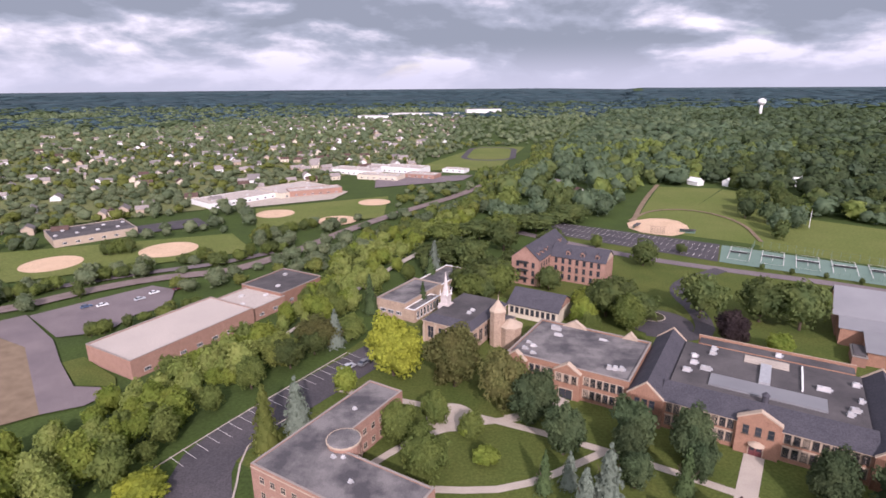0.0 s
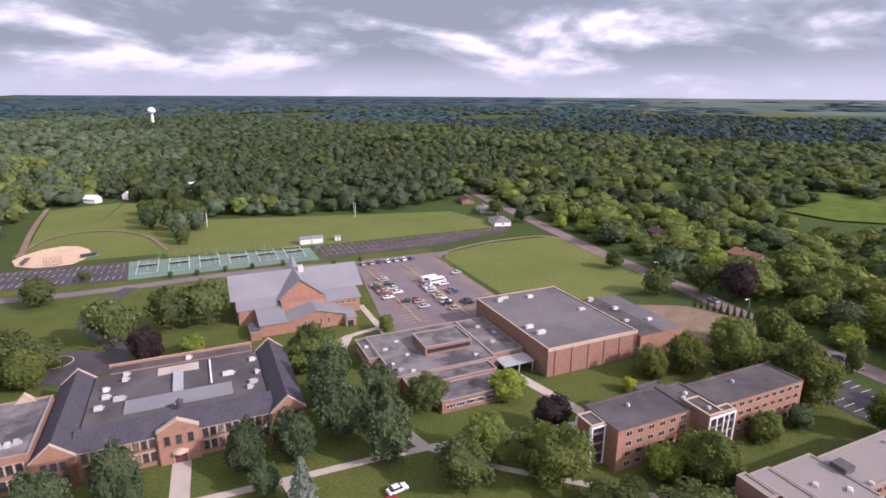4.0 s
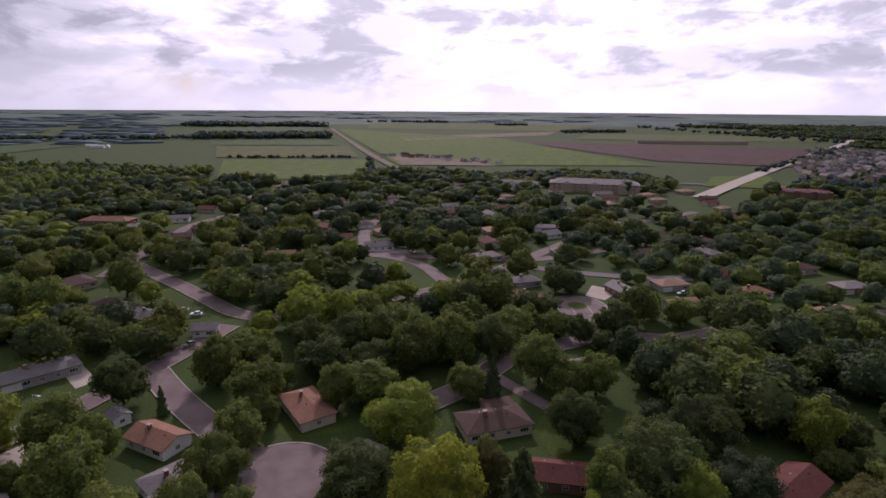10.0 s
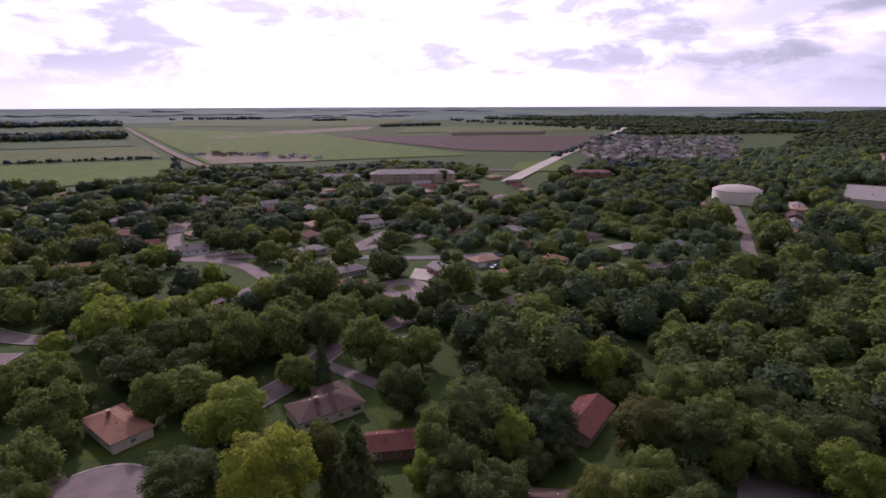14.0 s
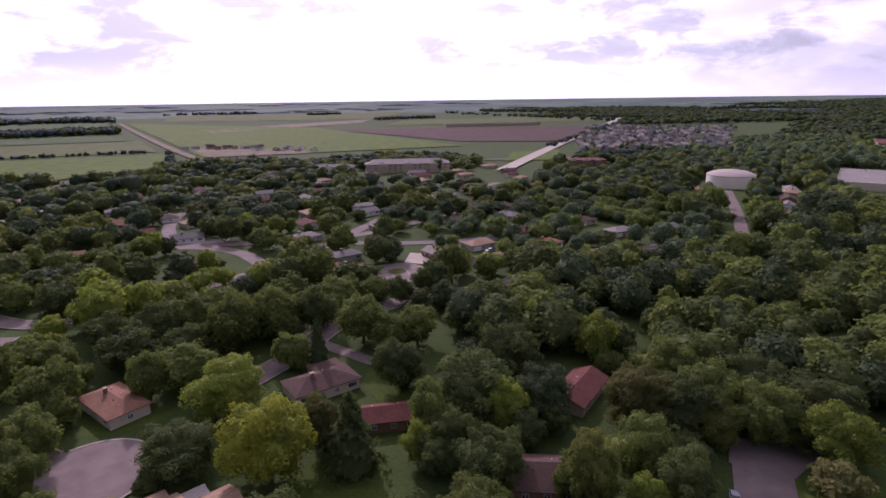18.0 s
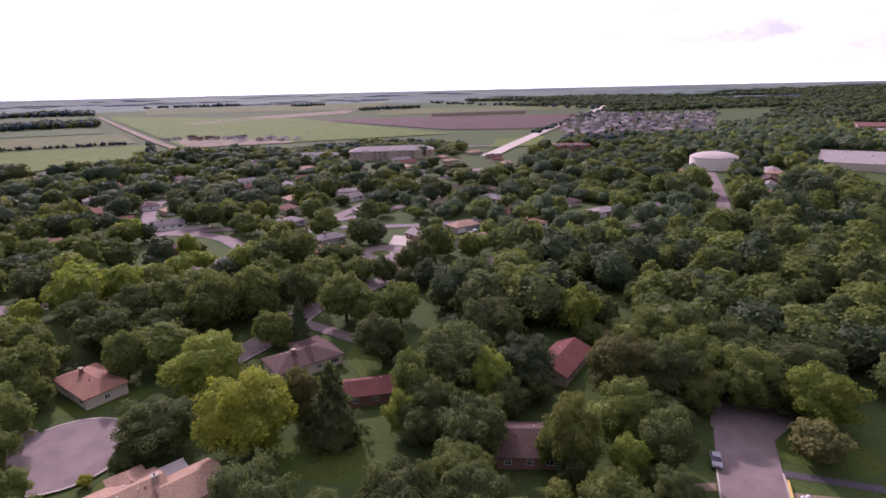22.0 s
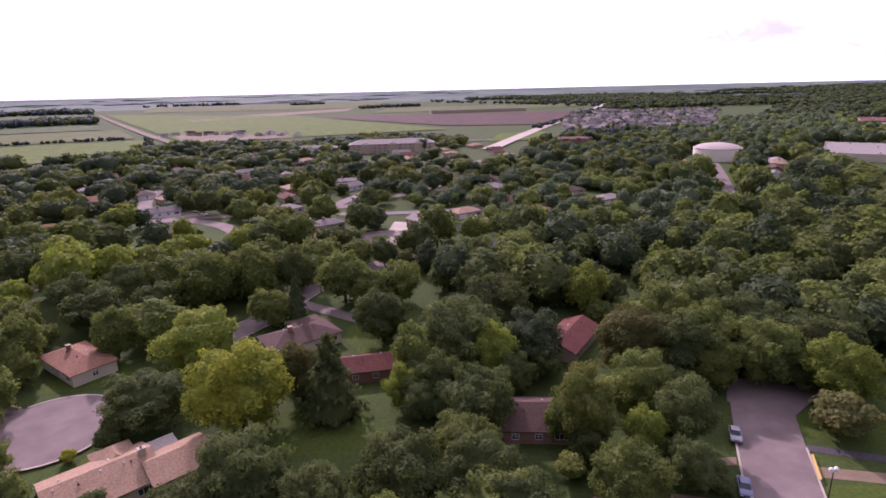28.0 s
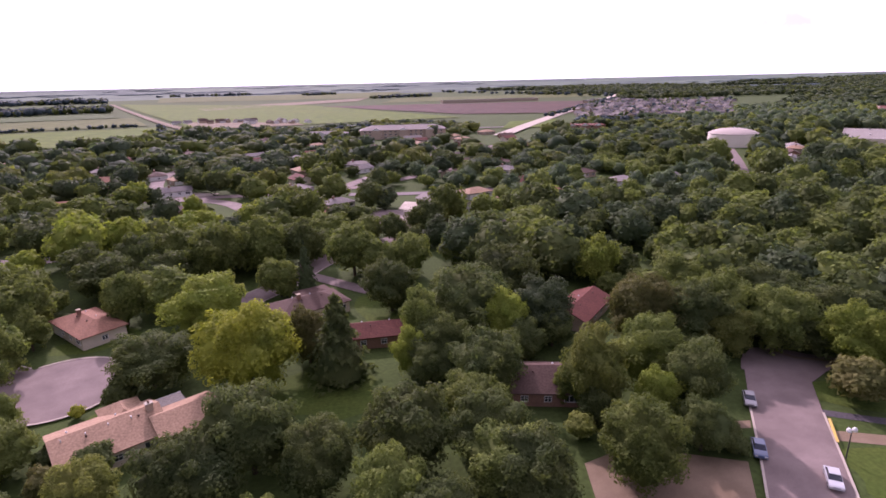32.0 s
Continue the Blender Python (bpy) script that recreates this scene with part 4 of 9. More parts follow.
def dorm_a():
    t = thing("dormitory", "four-storey orange brick dormitory with dark flat roof and pale stair towers", "dormitory", at_campus(0, 0))
    flat_block(t, 86.8, 108.4, -43.4, -31.8, 10.4, M["brick"], M["roof_dark"], M["roof_dark"], 0.22)
    flat_block(t, 108.4, 115.6, -44.6, -32.6, 10.35, M["brick"], M["roof_dark"], M["roof_dark"], 0.2)
    flat_block(t, 115.6, 145.4, -44.8, -34.2, 10.4, M["brick"], M["roof_dark"], M["roof_dark"], 0.22)
    flat_block(t, 103.6, 111.5, -31.7, -29.4, 10.1, M["brick"], M["roof_dark"], M["roof_dark"], 0.2, name="back_bay")
    flat_block(t, 108.6, 113.2, -48.0, -40.5, 11.3, M["brick_red"], M["roof_dark"], M["stone"], 0.2, name="stair_tower")
    flat_block(t, 113.3, 117.6, -47.4, -44.9, 10.6, M["brick_red"], M["roof_dark"], M["stone"], 0.2, name="stair_tower")
    flat_block(t, 82.9, 86.7, -39.4, -34.2, 10.2, M["brick_red"], M["roof_dark"], M["stone"], 0.2, name="stair_tower")
    for x0, x1, y in ((109.1, 112.7, -48.04), (113.8, 117.1, -47.44), (83.4, 86.2, -39.44)):
        g = Geo()
        g.box(x0, x1, y - 0.06, y, 0.6, 10.0, M["glass"])
        for k in range(1, 4):
            g.box(x0, x1, y - 0.1, y - 0.06, 0.4 + 2.5 * k, 0.9 + 2.5 * k, M["brick_red"])
        g.make("stair_window", t, "tall dark stair window")
    white_frame(t, 108.5, 113.3, -48.0, 10.4, (108.7, 110.9, 113.1))
    white_frame(t, 113.4, 117.7, -47.4, 9.9, (113.6, 115.5, 117.5))
    white_frame(t, 82.8, 86.8, -39.4, 9.6, (83.0, 86.5))
    e = Geo()
    e.box(82.6, 82.9, -34.5, -34.1, 0, 9.9, M["white"])
    e.box(82.6, 82.9, -39.4, -39.0, 0, 9.9, M["white"])
    e.make("pier", t, "white vertical concrete pier")
    for k in range(4):
        z = 1.0 + 2.5 * k
        window_row(t, WIN_DORM, 88.3, 107.4, 6, z, "front", -43.4)
        window_row(t, WIN_DORM, 119, 144.6, 9, z, "front", -44.8)
        window_row(t, WIN_DORM, -43.8, -35.5, 2, z, "right", 145.4)
    for x, y, w in ((110.2, -39, 1.6), (112.4, -37.5, 1.2), (111, -45.5, 1.0), (128, -38, 0.8), (96, -36, 0.7)):
        vent_unit("roof_unit", x, y, 10.25 if y > -44 else 11.1, t, w, 0.9, 0.8, 20, "pale rooftop vent")


dorm_a()


def dorm_b():
    t = thing("dormitory", "four-storey brick dormitory with pale grey flat roof beside the street", "dormitory", at_campus(0, 0))
    flat_block(t, 106, 117.4, -78.6, -64.8, 10.2, M["brick"], M["roof_light"], M["coping"], 0.15)
    flat_block(t, 117.4, 152.8, -76.4, -66.2, 10.2, M["brick"], M["roof_light"], M["coping"], 0.15)
    flat_block(t, 100.6, 105.9, -74, -64.2, 10.1, M["brick_red"], M["roof_light"], M["coping"], 0.15, name="end_wing")
    flat_block(t, 98.2, 100.5, -70.5, -63.4, 10.0, M["brick_red"], M["roof_light"], M["coping"], 0.15, name="end_wing")
    flat_block(t, 152.9, 157, -74, -68.5, 10.7, M["brick_red"], M["roof_light"], M["coping"], 0.2, name="stair_tower")
    for k in range(4):
        z = 1.0 + 2.5 * k
        window_row(t, WIN_DORM, 119, 152, 14, z, "front", -76.4)
        window_row(t, WIN_DORM, 118, 152, 14, z, "back", -66.2)
        window_row(t, WIN_DORM, 101.5, 105, 1, z, "front", -74)
        window_row(t, WIN_DORM, 112.5, 116.5, 1, z, "front", -78.6)
    disc("planting_bed", *cw(117, -81.0), 4.1, M["mulch"], 0.06, "bare mulched planting bed at the building's corner")
    g = Geo()
    g.box(117, 120, -72, -69, 9.9, 11.4, M["roof_dark"])
    g.make("roof_hatch", t, "dark rooftop stair hatch")
    for x, y, w in ((109, -71.5, 1.4), (113.5, -75, 1.6), (119, -75.6, 1.2), (136, -69, 1.0)):
        vent_unit("roof_unit", x, y, 9.95, t, w, 1.1, 0.8, 30, "white rooftop vent")
    for i in range(16):
        b = Geo()
        b.cone(0, 0, 0, 0.5, 0.55, 0.7, LEAF["dark"], 7)
        b.cone(0, 0, 0.5, 1.0, 0.7, 0.3, LEAF["dark"], 7)
        ob = b.make("clipped_shrub", None, "", at_campus(120 + 2.1 * i, -78.2))
        tagged(ob, "clipped round shrub in a row along a brick wall", "shrub", "shrubs along the dormitory")


dorm_b()


# ---- L-shaped residence with round corner turret ----
def residence():
    t = thing("residence_hall", "two-winged brick residence hall with dark flat roof and a round turret", "dormitory", pose(-41.3, 81.2, 0, 0, 0, -27))
    poly = [(0, 0), (34.3, 0), (34.3, 12.4), (9.8, 12.4), (9.8, 36.7), (0, 36.7)]
    inner = [(0.5, 0.5), (33.8, 0.5), (33.8, 11.9), (9.3, 11.9), (9.3, 36.2), (0.5, 36.2)]
    h = 7.7
    g = Geo()
    g.prism(poly, 0, h, M["brick_pink"])
    g.make("wall", t)
    p = Geo()
    k = len(poly)
    for i in range(k):
        a, b, c, d = poly[i], poly[(i + 1) % k], inner[(i + 1) % k], inner[i]
        p.prism([a, b, c, d], h, h + 0.32, M["brick_pink"], M["coping"])
    p.make("parapet", t, "low stone-capped parapet")
    r = Geo()
    r.prism(inner, h - 0.05, h + 0.1, M["roof_worn"])
    r.make("roof", t, "dark flat roof with pale worn patches")
    # stone band under the eaves and a base course
    b = Geo()
    b.box(-0.05, 34.35, -0.05, 0, h - 0.55, h - 0.3, M["stone"])
    b.box(-0.05, 0, -0.05, 36.75, h - 0.55, h - 0.3, M["stone"])
    b.make("stone_band", t, "tan stone band below the parapet")
    u = Geo()
    u.cone(11.2, 14.3, 0, h + 0.9, 3.4, 3.4, M["brick_pink"], 18)
    u.cone(11.2, 14.3, h + 0.9, h + 1.2, 3.65, 3.65, M["stone"], 18)
    u.cone(11.2, 14.3, h + 1.2, h + 1.35, 3.4, 3.0, M["roof_worn"], 18)
    u.make("turret", t, "round brick corner turret with stone cap")
    win = window_mesh("residence_window", 1.3, 1.5, M["stone"])
    for z in (1.0, 4.5):
        window_row(t, win, 1.5, 33, 11, z, "front", 0)
        for i in range(12):
            placed("window", win, t, -0.02, 2.2 + 2.95 * i, z, -90)
        for i in range(6):
            placed("window", win, t, 9.82, 19.5 + 2.9 * i, z, 90)
        for i in range(7):
            placed("window", win, t, 16.5 + 2.6 * i, 12.42, z, 180)
        for i in range(5):
            a = radians(-35 + 40 * i)
            placed("window", win, t, 11.2 + 3.38 * math.cos(a), 14.3 + 3.38 * math.sin(a), z + 0.2, math.degrees(a) + 90)
    for x, y, w, d in ((12.4, 9.8, 1.0, 0.8), (14.2, 10.6, 0.7, 0.7), (20, 6, 0.8, 0.8), (5, 25, 0.8, 0.9)):
        vent_unit("roof_vent", x, y, h + 0.05, t, w, d, 0.7, 0, "small pale roof vent")


residence()


# ---- roads, walks, lots, lawns ----
def road(name, pts, width, material=None, label="", walk_side=(), kerb=True, lift=0.05):
    strip(name, pts, width, material or M["street"], lift, label)


def cquad(name, c, material, lift=0.03, label="", step=None):
    return quad(name, [cw(*p) for p in c], material, lift, label, step)


def cstrip(name, pts, width, material, lift=0.05, label=""):
    return strip(name, [cw(*p) for p in pts], width, material, lift, label)


# campus lawns
quad("lawn", [cw(*q) for q in ((-104, -60), (-110, 0), (-108, 60), (-104, 120), (-96, 176), (-60, 182), (120, 150), (120, 110), (64, 44), (66, 8), (84, 8), (84, -60))], M["lawn"], 0.012, "mown grass between the campus buildings")
cquad("lawn", [(-100, -60), (84, -60), (84, 8), (-100, 8)], M["lawn"], 0.02, "mown campus lawn under trees")
cquad("lawn", [(80, -95), (165, -95), (165, -2), (80, -2)], M["lawn"], 0.022, "mown lawn round the dormitories")
cquad("lawn", [(-50, 78), (22, 78), (22, 132), (-50, 132)], M["lawn"], 0.02, "mown lawn below the tennis courts")
cquad("lawn", [(14, 36), (64, 36), (64, 78), (14, 78)], M["lawn"], 0.018, "mown lawn round the church")
quad("sports_field", [cw(*q) for q in ((121, 48), (150, 46), (179, 44.5), (194, 61), (197, 100), (197.5, 138), (154, 138.5), (125, 130), (120.5, 122))], M["sports"], 0.02, "large level mown practice field")
strip("walkway", [cw(118, 124), cw(126, 133.5), cw(154, 142), cw(176, 143), cw(199, 142), cw(200, 100)], 2.2, M["gravel"], 0.05, "tan cinder path round the practice field")
cquad("ball_field", [(-58, 188), (-8, 186), (10, 330), (-40, 345)], M["sports"], 0.02, "mown baseball outfield")
quad("ball_field", [(95, 298), (90, 316), (112, 372), (139, 438), (184, 431), (120, 330)], M["sports"], 0.03, "mown grass at the outfield's edge")
cquad("ball_field", [(-9, 187), (-5, 178), (15.5, 262), (3, 266)], M["sports"], 0.018, "mown grass between the playing fields")
quad("football_field", [cw(*q) for q in ((-8, 179), (62, 171), (186, 171), (172, 225), (15, 262))], M["sports"], 0.024, "long mown football field with goal posts")

# main street and its cross street
road("road", [(20, 7), (70, -22), (113, -47.5), (148, -68), (186, -90), (238, -119), (310, -162), (380, -204), (418, -229), (450, -240)], 8.6, label="worn grey-mauve asphalt street")
road("road", [(164, -118), (171, -97), (188, -82), (195, -57), (213, -20), (228, 7), (255, 45), (285, 99), (334, 172), (420, 300)], 9.0, label="worn asphalt cross street", lift=0.055)
strip("pavement", [(100, -29.5), (126.5, -45.5), (150, -59.5), (178, -74.5)], 1.7, M["concrete"], 0.07, "pale concrete pavement along the street")
strip("kerb", [(100, -34.7), (126, -50), (150, -64.2), (176, -77.5)], 0.3, M["concrete"], 0.12, "concrete kerb")
strip("kerb", [(96, -43.5), (121, -58), (146, -72.5), (166, -84)], 0.3, M["concrete"], 0.12, "concrete kerb")
strip("road_line", [(100, -38.6), (130, -55.5), (150, -67.3), (176, -80.5)], 0.25, M["paint"], 0.075, "white road line")
strip("road_line", [(100, -36), (130, -53.2), (150, -64.9), (176, -78.2)], 0.18, M["paint"], 0.075, "white edge line")

# campus walks
for pts, w in (
    ([(0, -1.2), (-0.5, -14), (-1.5, -40)], 4.0), ([(-100, -27), (-60, -18), (-20, -15), (20, -17), (52, -18), (83, -23.5), (110, -28), (150, -30)], 2.2),
    ([(52, -18), (47, 0), (40, 20), (45, 36), (52, 50)], 3.0), ([(-43, 0), (-44, -6), (-52, -16)], 3.2), ([(-28, -16), (-40, -38), (-55, -46)], 2.0),
    ([(52, -18), (62, -30), (80, -45)], 1.8), ([(90, 3), (93, -10), (96, -24)], 3.4), ([(20, -17), (24, -40)], 1.8), ([(63, 52), (52, 50), (46, 46)], 2.4),
    ([(64, 46), (63.5, 76)], 2.4), ([(-52, -16), (-66, -30), (-70, -48)], 2.0), ([(86, -50), (96, -58), (120, -57)], 2.0)):
    cstrip("walkway", pts, w, M["concrete"], 0.06, "pale concrete campus walk")
disc("walkway", *cw(-64, -22), 6.0, M["concrete"], 0.065, "round paved seating place")

# parking
cquad("parking_lot", [(65, 46), (118, 46), (117, 127), (76, 128)], M["lot"], 0.04, "grey-mauve asphalt car park")
cquad("parking_lot", [(-130, 182), (-25, 177), (-22.6, 145.5), (-108, 155)], M["asphalt"], 0.04, "dark striped car park by the ball field")
quad("parking_lot", [cw(*q) for q in ((64, 144), (127, 145), (178, 159), (186, 168.5), (64, 168.5))], M["asphalt"], 0.045, "long striped car park beside the field")
cquad("parking_lot", [(150, -2), (190, -8), (186, 22), (150, 40)], M["gravel"], 0.04, "bare pinkish yard behind the gymnasium")
cquad("parking_lot", [(159.5, -94), (177.2, -94), (177.2, -35), (159.5, -36)], M["asphalt"], 0.04, "long dark striped car park behind the dormitories")
road("road", [cw(-125, 150), cw(-60, 134), cw(-20, 134), cw(30, 138), cw(75, 131), cw(125, 130)], 6.5, M["lot"], "campus road past the tennis courts", lift=0.046)
road("road", [cw(-20, 134), cw(-36, 100), cw(-20, 76), cw(-16, 56), cw(-34, 52)], 6.0, M["asphalt"], "dark campus drive", lift=0.05)
disc("road", *cw(-32, 62), 11.0, M["asphalt"], 0.05, "dark turning circle")
disc("planting_island", *cw(-35, 66), 4.5, M["concrete"], 0.14, "kerbed island of the turning circle")
disc("planting_island", *cw(-35, 66), 4.1, M["shade_floor"], 0.2, "planted bed in the turning circle")
# dark drive west of the residence hall
strip("road", [(-46, 70), (-57, 88), (-54, 100), (-44, 118), (-31, 140), (-24, 152)], 12.5, M["asphalt"], 0.04, "dark asphalt parking drive")
strip("kerb", [(-66, 88), (-57, 107), (-48, 124), (-38, 143)], 0.4, M["concrete"], 0.14, "pale concrete kerb")
strip("kerb", [(-42, 66), (-46, 84), (-50.5, 97), (-44, 108)], 0.4, M["concrete"], 0.14, "pale concrete kerb")
# hillside road on the bank and town streets below
strip("road", [(-64, 160), (-55, 182), (-37, 232), (-6, 289), (40, 365)], 4.6, M["concrete"], 0.5, "pale hillside road")
cquad("tennis_court", [(-22, 145.5), (62, 143.5), (62, 168), (-24, 176)], M["court"], 0.05, "row of green fenced tennis courts")


# ---- neighbourhood streets ----
STREETS = [
    ([(160, -97), (152, -114), (147.5, -129), (146, -142), (143, -156), (140, -190)], 8.0),
    ([(143, -152), (128, -140), (108, -127), (88, -116)], 8.0),
    ([(232, -254), (177, -222), (136, -195), (117, -208), (78, -241), (60, -262), (40, -300)], 7.5),
    ([(180, -290), (124, -302), (90, -290), (70, -256)], 7.5),
    ([(61, -142.5), (51.5, -154.5), (45, -163), (39.5, -177), (30, -190), (14, -200), (4, -212)], 8.4),
    ([(22, -152.5), (30, -160), (41.5, -171)], 4.5),
    ([(12, -240), (8, -222), (-2, -211), (-20, -208), (-47, -228), (-90, -250), (-140, -262)], 7.0),
    ([(-166, -258), (-179, -280), (-200, -312), (-252, -401)], 7.0),
    ([(-5, -20), (-22, -44), (-36, -66), (-46.5, -84), (-56.2, -99.5)], 10.8),
    ([(232, -232), (250, -300), (270, -360), (240, -420)], 7.5),
    ([(-40, -370), (0, -330), (40, -300), (124, -302)], 7.5),
    ([(40, -300), (10, -360), (-30, -420), (-90, -480)], 7.5),
    ([(124, -302), (150, -370), (140, -450)], 7.5),
]
quad("road", [(-52.6, -89), (-57.5, -90.5), (-62, -93), (-67, -95), (-69, -97.5), (-64, -100), (-60, -103.5), (-55, -104.5), (-50, -100.5), (-47.6, -97)], M["street"], 0.05, "widened end of the worn street")
for pts, w in STREETS:
    road("road", pts, w, M["street"], "worn pinkish-grey residential street")
for pts, w in STREETS[:3] + STREETS[4:5] + STREETS[6:7] + STREETS[8:9]:
    p = np.array(pts, float)
    n = np.gradient(p, axis=0)
    n = np.stack([-n[:, 1], n[:, 0]], 1) / np.linalg.norm(n, axis=1)[:, None]
    if w > 10:
        p, n = p[:-1], n[:-1]
    if pts[-1] == (88, -116):
        p[-1] = (92.3, -118.4)
    for side in (-1, 1):
        strip("kerb", p + n * side * (w / 2 + 0.05), 0.35, M["concrete"], 0.11, "pale concrete kerb")
disc("cul_de_sac", 80.8, -112.6, 12.2, M["street"], 0.06, "round dead-end turning place of worn asphalt")
disc("cul_de_sac", 12, -238, 12.0, M["street"], 0.06, "round dead-end turning place of worn asphalt")
disc("planting_island", 12, -238, 4.0, M["lawn"], 0.12, "grassed island in the turning place")
strip("road", [(30, -291), (-6, -284), (-44, -288)], 7.0, M["lot"], 0.05, "pale side street among the gardens")
strip("walkway", [(-57.6, -104.6), (-59, -100.5), (-61.5, -97.6), (-66, -96.6)], 0.9, M["gravel"], 0.05, "bare trodden track along the wood's edge")


def ring_kerb(x, y, r, a0, a1):
    a = np.radians(np.linspace(a0, a1, 26))
    strip("kerb", np.stack([x + r * np.cos(a), y + r * np.sin(a)], 1), 0.45, M["concrete"], 0.13, "pale concrete kerb round the turning place", step=2.0)


ring_kerb(80.8, -112.6, 12.3, -6, 312)
ring_kerb(12, -238, 12.1, 110, 440)
# drives, yards and lawns by the street ends
for c, m, label in (
    ([(-31.4, -72.4), (-27.4, -65), (-6, -65), (-8, -76), (-14, -78), (-24, -75.4)], "gravel", "bare sandy yard beside the street"), ([(-33.2, -82.2), (-38.4, -81.6), (-37.2, -79.7), (-32.5, -80.4)], "gravel", "short sandy drive"), ([(-50.5, -81.0), (-51.5, -82.6), (-66, -75.4), (-65, -73.6)], "asphalt", "dark narrow drive"),
    ([(-46.2, -75.2), (-47.8, -77.5), (-62, -72.3), (-60.6, -69.9)], "gravel", "sandy drive"), ([(-40, -60), (-46, -75), (-70, -66), (-60, -52)], "lawn", "sunlit mown lawn"),
    ([(-50, -85), (-58, -93), (-75, -84), (-68, -76)], "lawn", "shaded lawn"),
    ([(20, -94), (38, -94), (42, -112), (22, -112)], "lawn", "sunlit back lawn between trees"), ([(14, -132), (22, -128), (28, -150), (18, -152)], "lawn", "bright strip of lawn"),
    ([(62, -97), (74, -92), (70, -104), (60, -108)], "lawn", "front lawn beside the turning place"), ([(82, -126), (96, -130), (78, -142), (70, -134)], "lawn", "front lawn"),
    ([(93, -103), (96, -98), (88, -104), (90, -108)], "concrete", "pale concrete drive"), ([(70, -121), (67, -130), (62, -128), (66, -118)], "concrete", "pale concrete drive"),
    ([(178, -134), (196, -150), (178, -172), (164, -152)], "lawn", "sunny back lawn"), ([(170, -145.5), (167.5, -151), (154.5, -142.6), (157, -137.2)], "concrete", "wide pale concrete drive"),
    ([(130, -66), (150, -78), (156, -90), (134, -74)], "lawn", "lawn beside the street"), ([(120, -82), (128, -76), (134, -84), (127, -90)], "concrete", "paved back court"),
    ([(140, -100), (150, -104), (147, -112), (138, -108)], "concrete", "pale concrete drive"), ([(100, -298), (126, -308), (122, -322), (98, -312)], "concrete", "broad pale forecourt"),
    ([(0, -248), (-8, -262), (4, -268), (8, -252)], "concrete", "pale concrete drive"), ([(-74, -246), (-100, -262), (-104, -254), (-78, -240)], "gravel", "pale forecourt"),
    ([(-230, -350), (-205, -310), (-196, -316), (-220, -356)], "lawn", "sunlit lawns along the street to the tank"), ([(-172, -248), (-150, -246), (-148, -252), (-170, -254)], "concrete", "pale drive")):
    if m == "lawn":                    # mown patches with soft, wavy outlines
        rim = []
        for k in range(22):
            a = 6.2832 * k / 22
            grow = (abs(math.cos(a)) ** 3.2 + abs(math.sin(a)) ** 3.2) ** (-1 / 3.2) * (0.95 + 0.09 * math.sin(3 * a + c[0][0]) + 0.06 * math.sin(7 * a + c[0][1]))
            u, v = 0.5 + 0.5 * grow * math.cos(a), 0.5 + 0.5 * grow * math.sin(a)
            w = ((1 - u) * (1 - v), u * (1 - v), u * v, (1 - u) * v)
            rim.append((sum(w[i] * c[i][0] for i in range(4)), sum(w[i] * c[i][1] for i in range(4))))
        patch = quad("lawn", rim, M["garden"], 0.035, label)
        patch.location.z = -0.0032 * LAYER[0]
    else:
        patch = quad("drive", c, M[m], 0.045, label)
        patch.location.z = -0.0032 * LAYER[0]


# ---- houses ----
CLEAR = [(-22, -112, 5), (-16, -103, 2), (-3.5, -85, 4)]                         # x, y, radius kept free of scattered trees


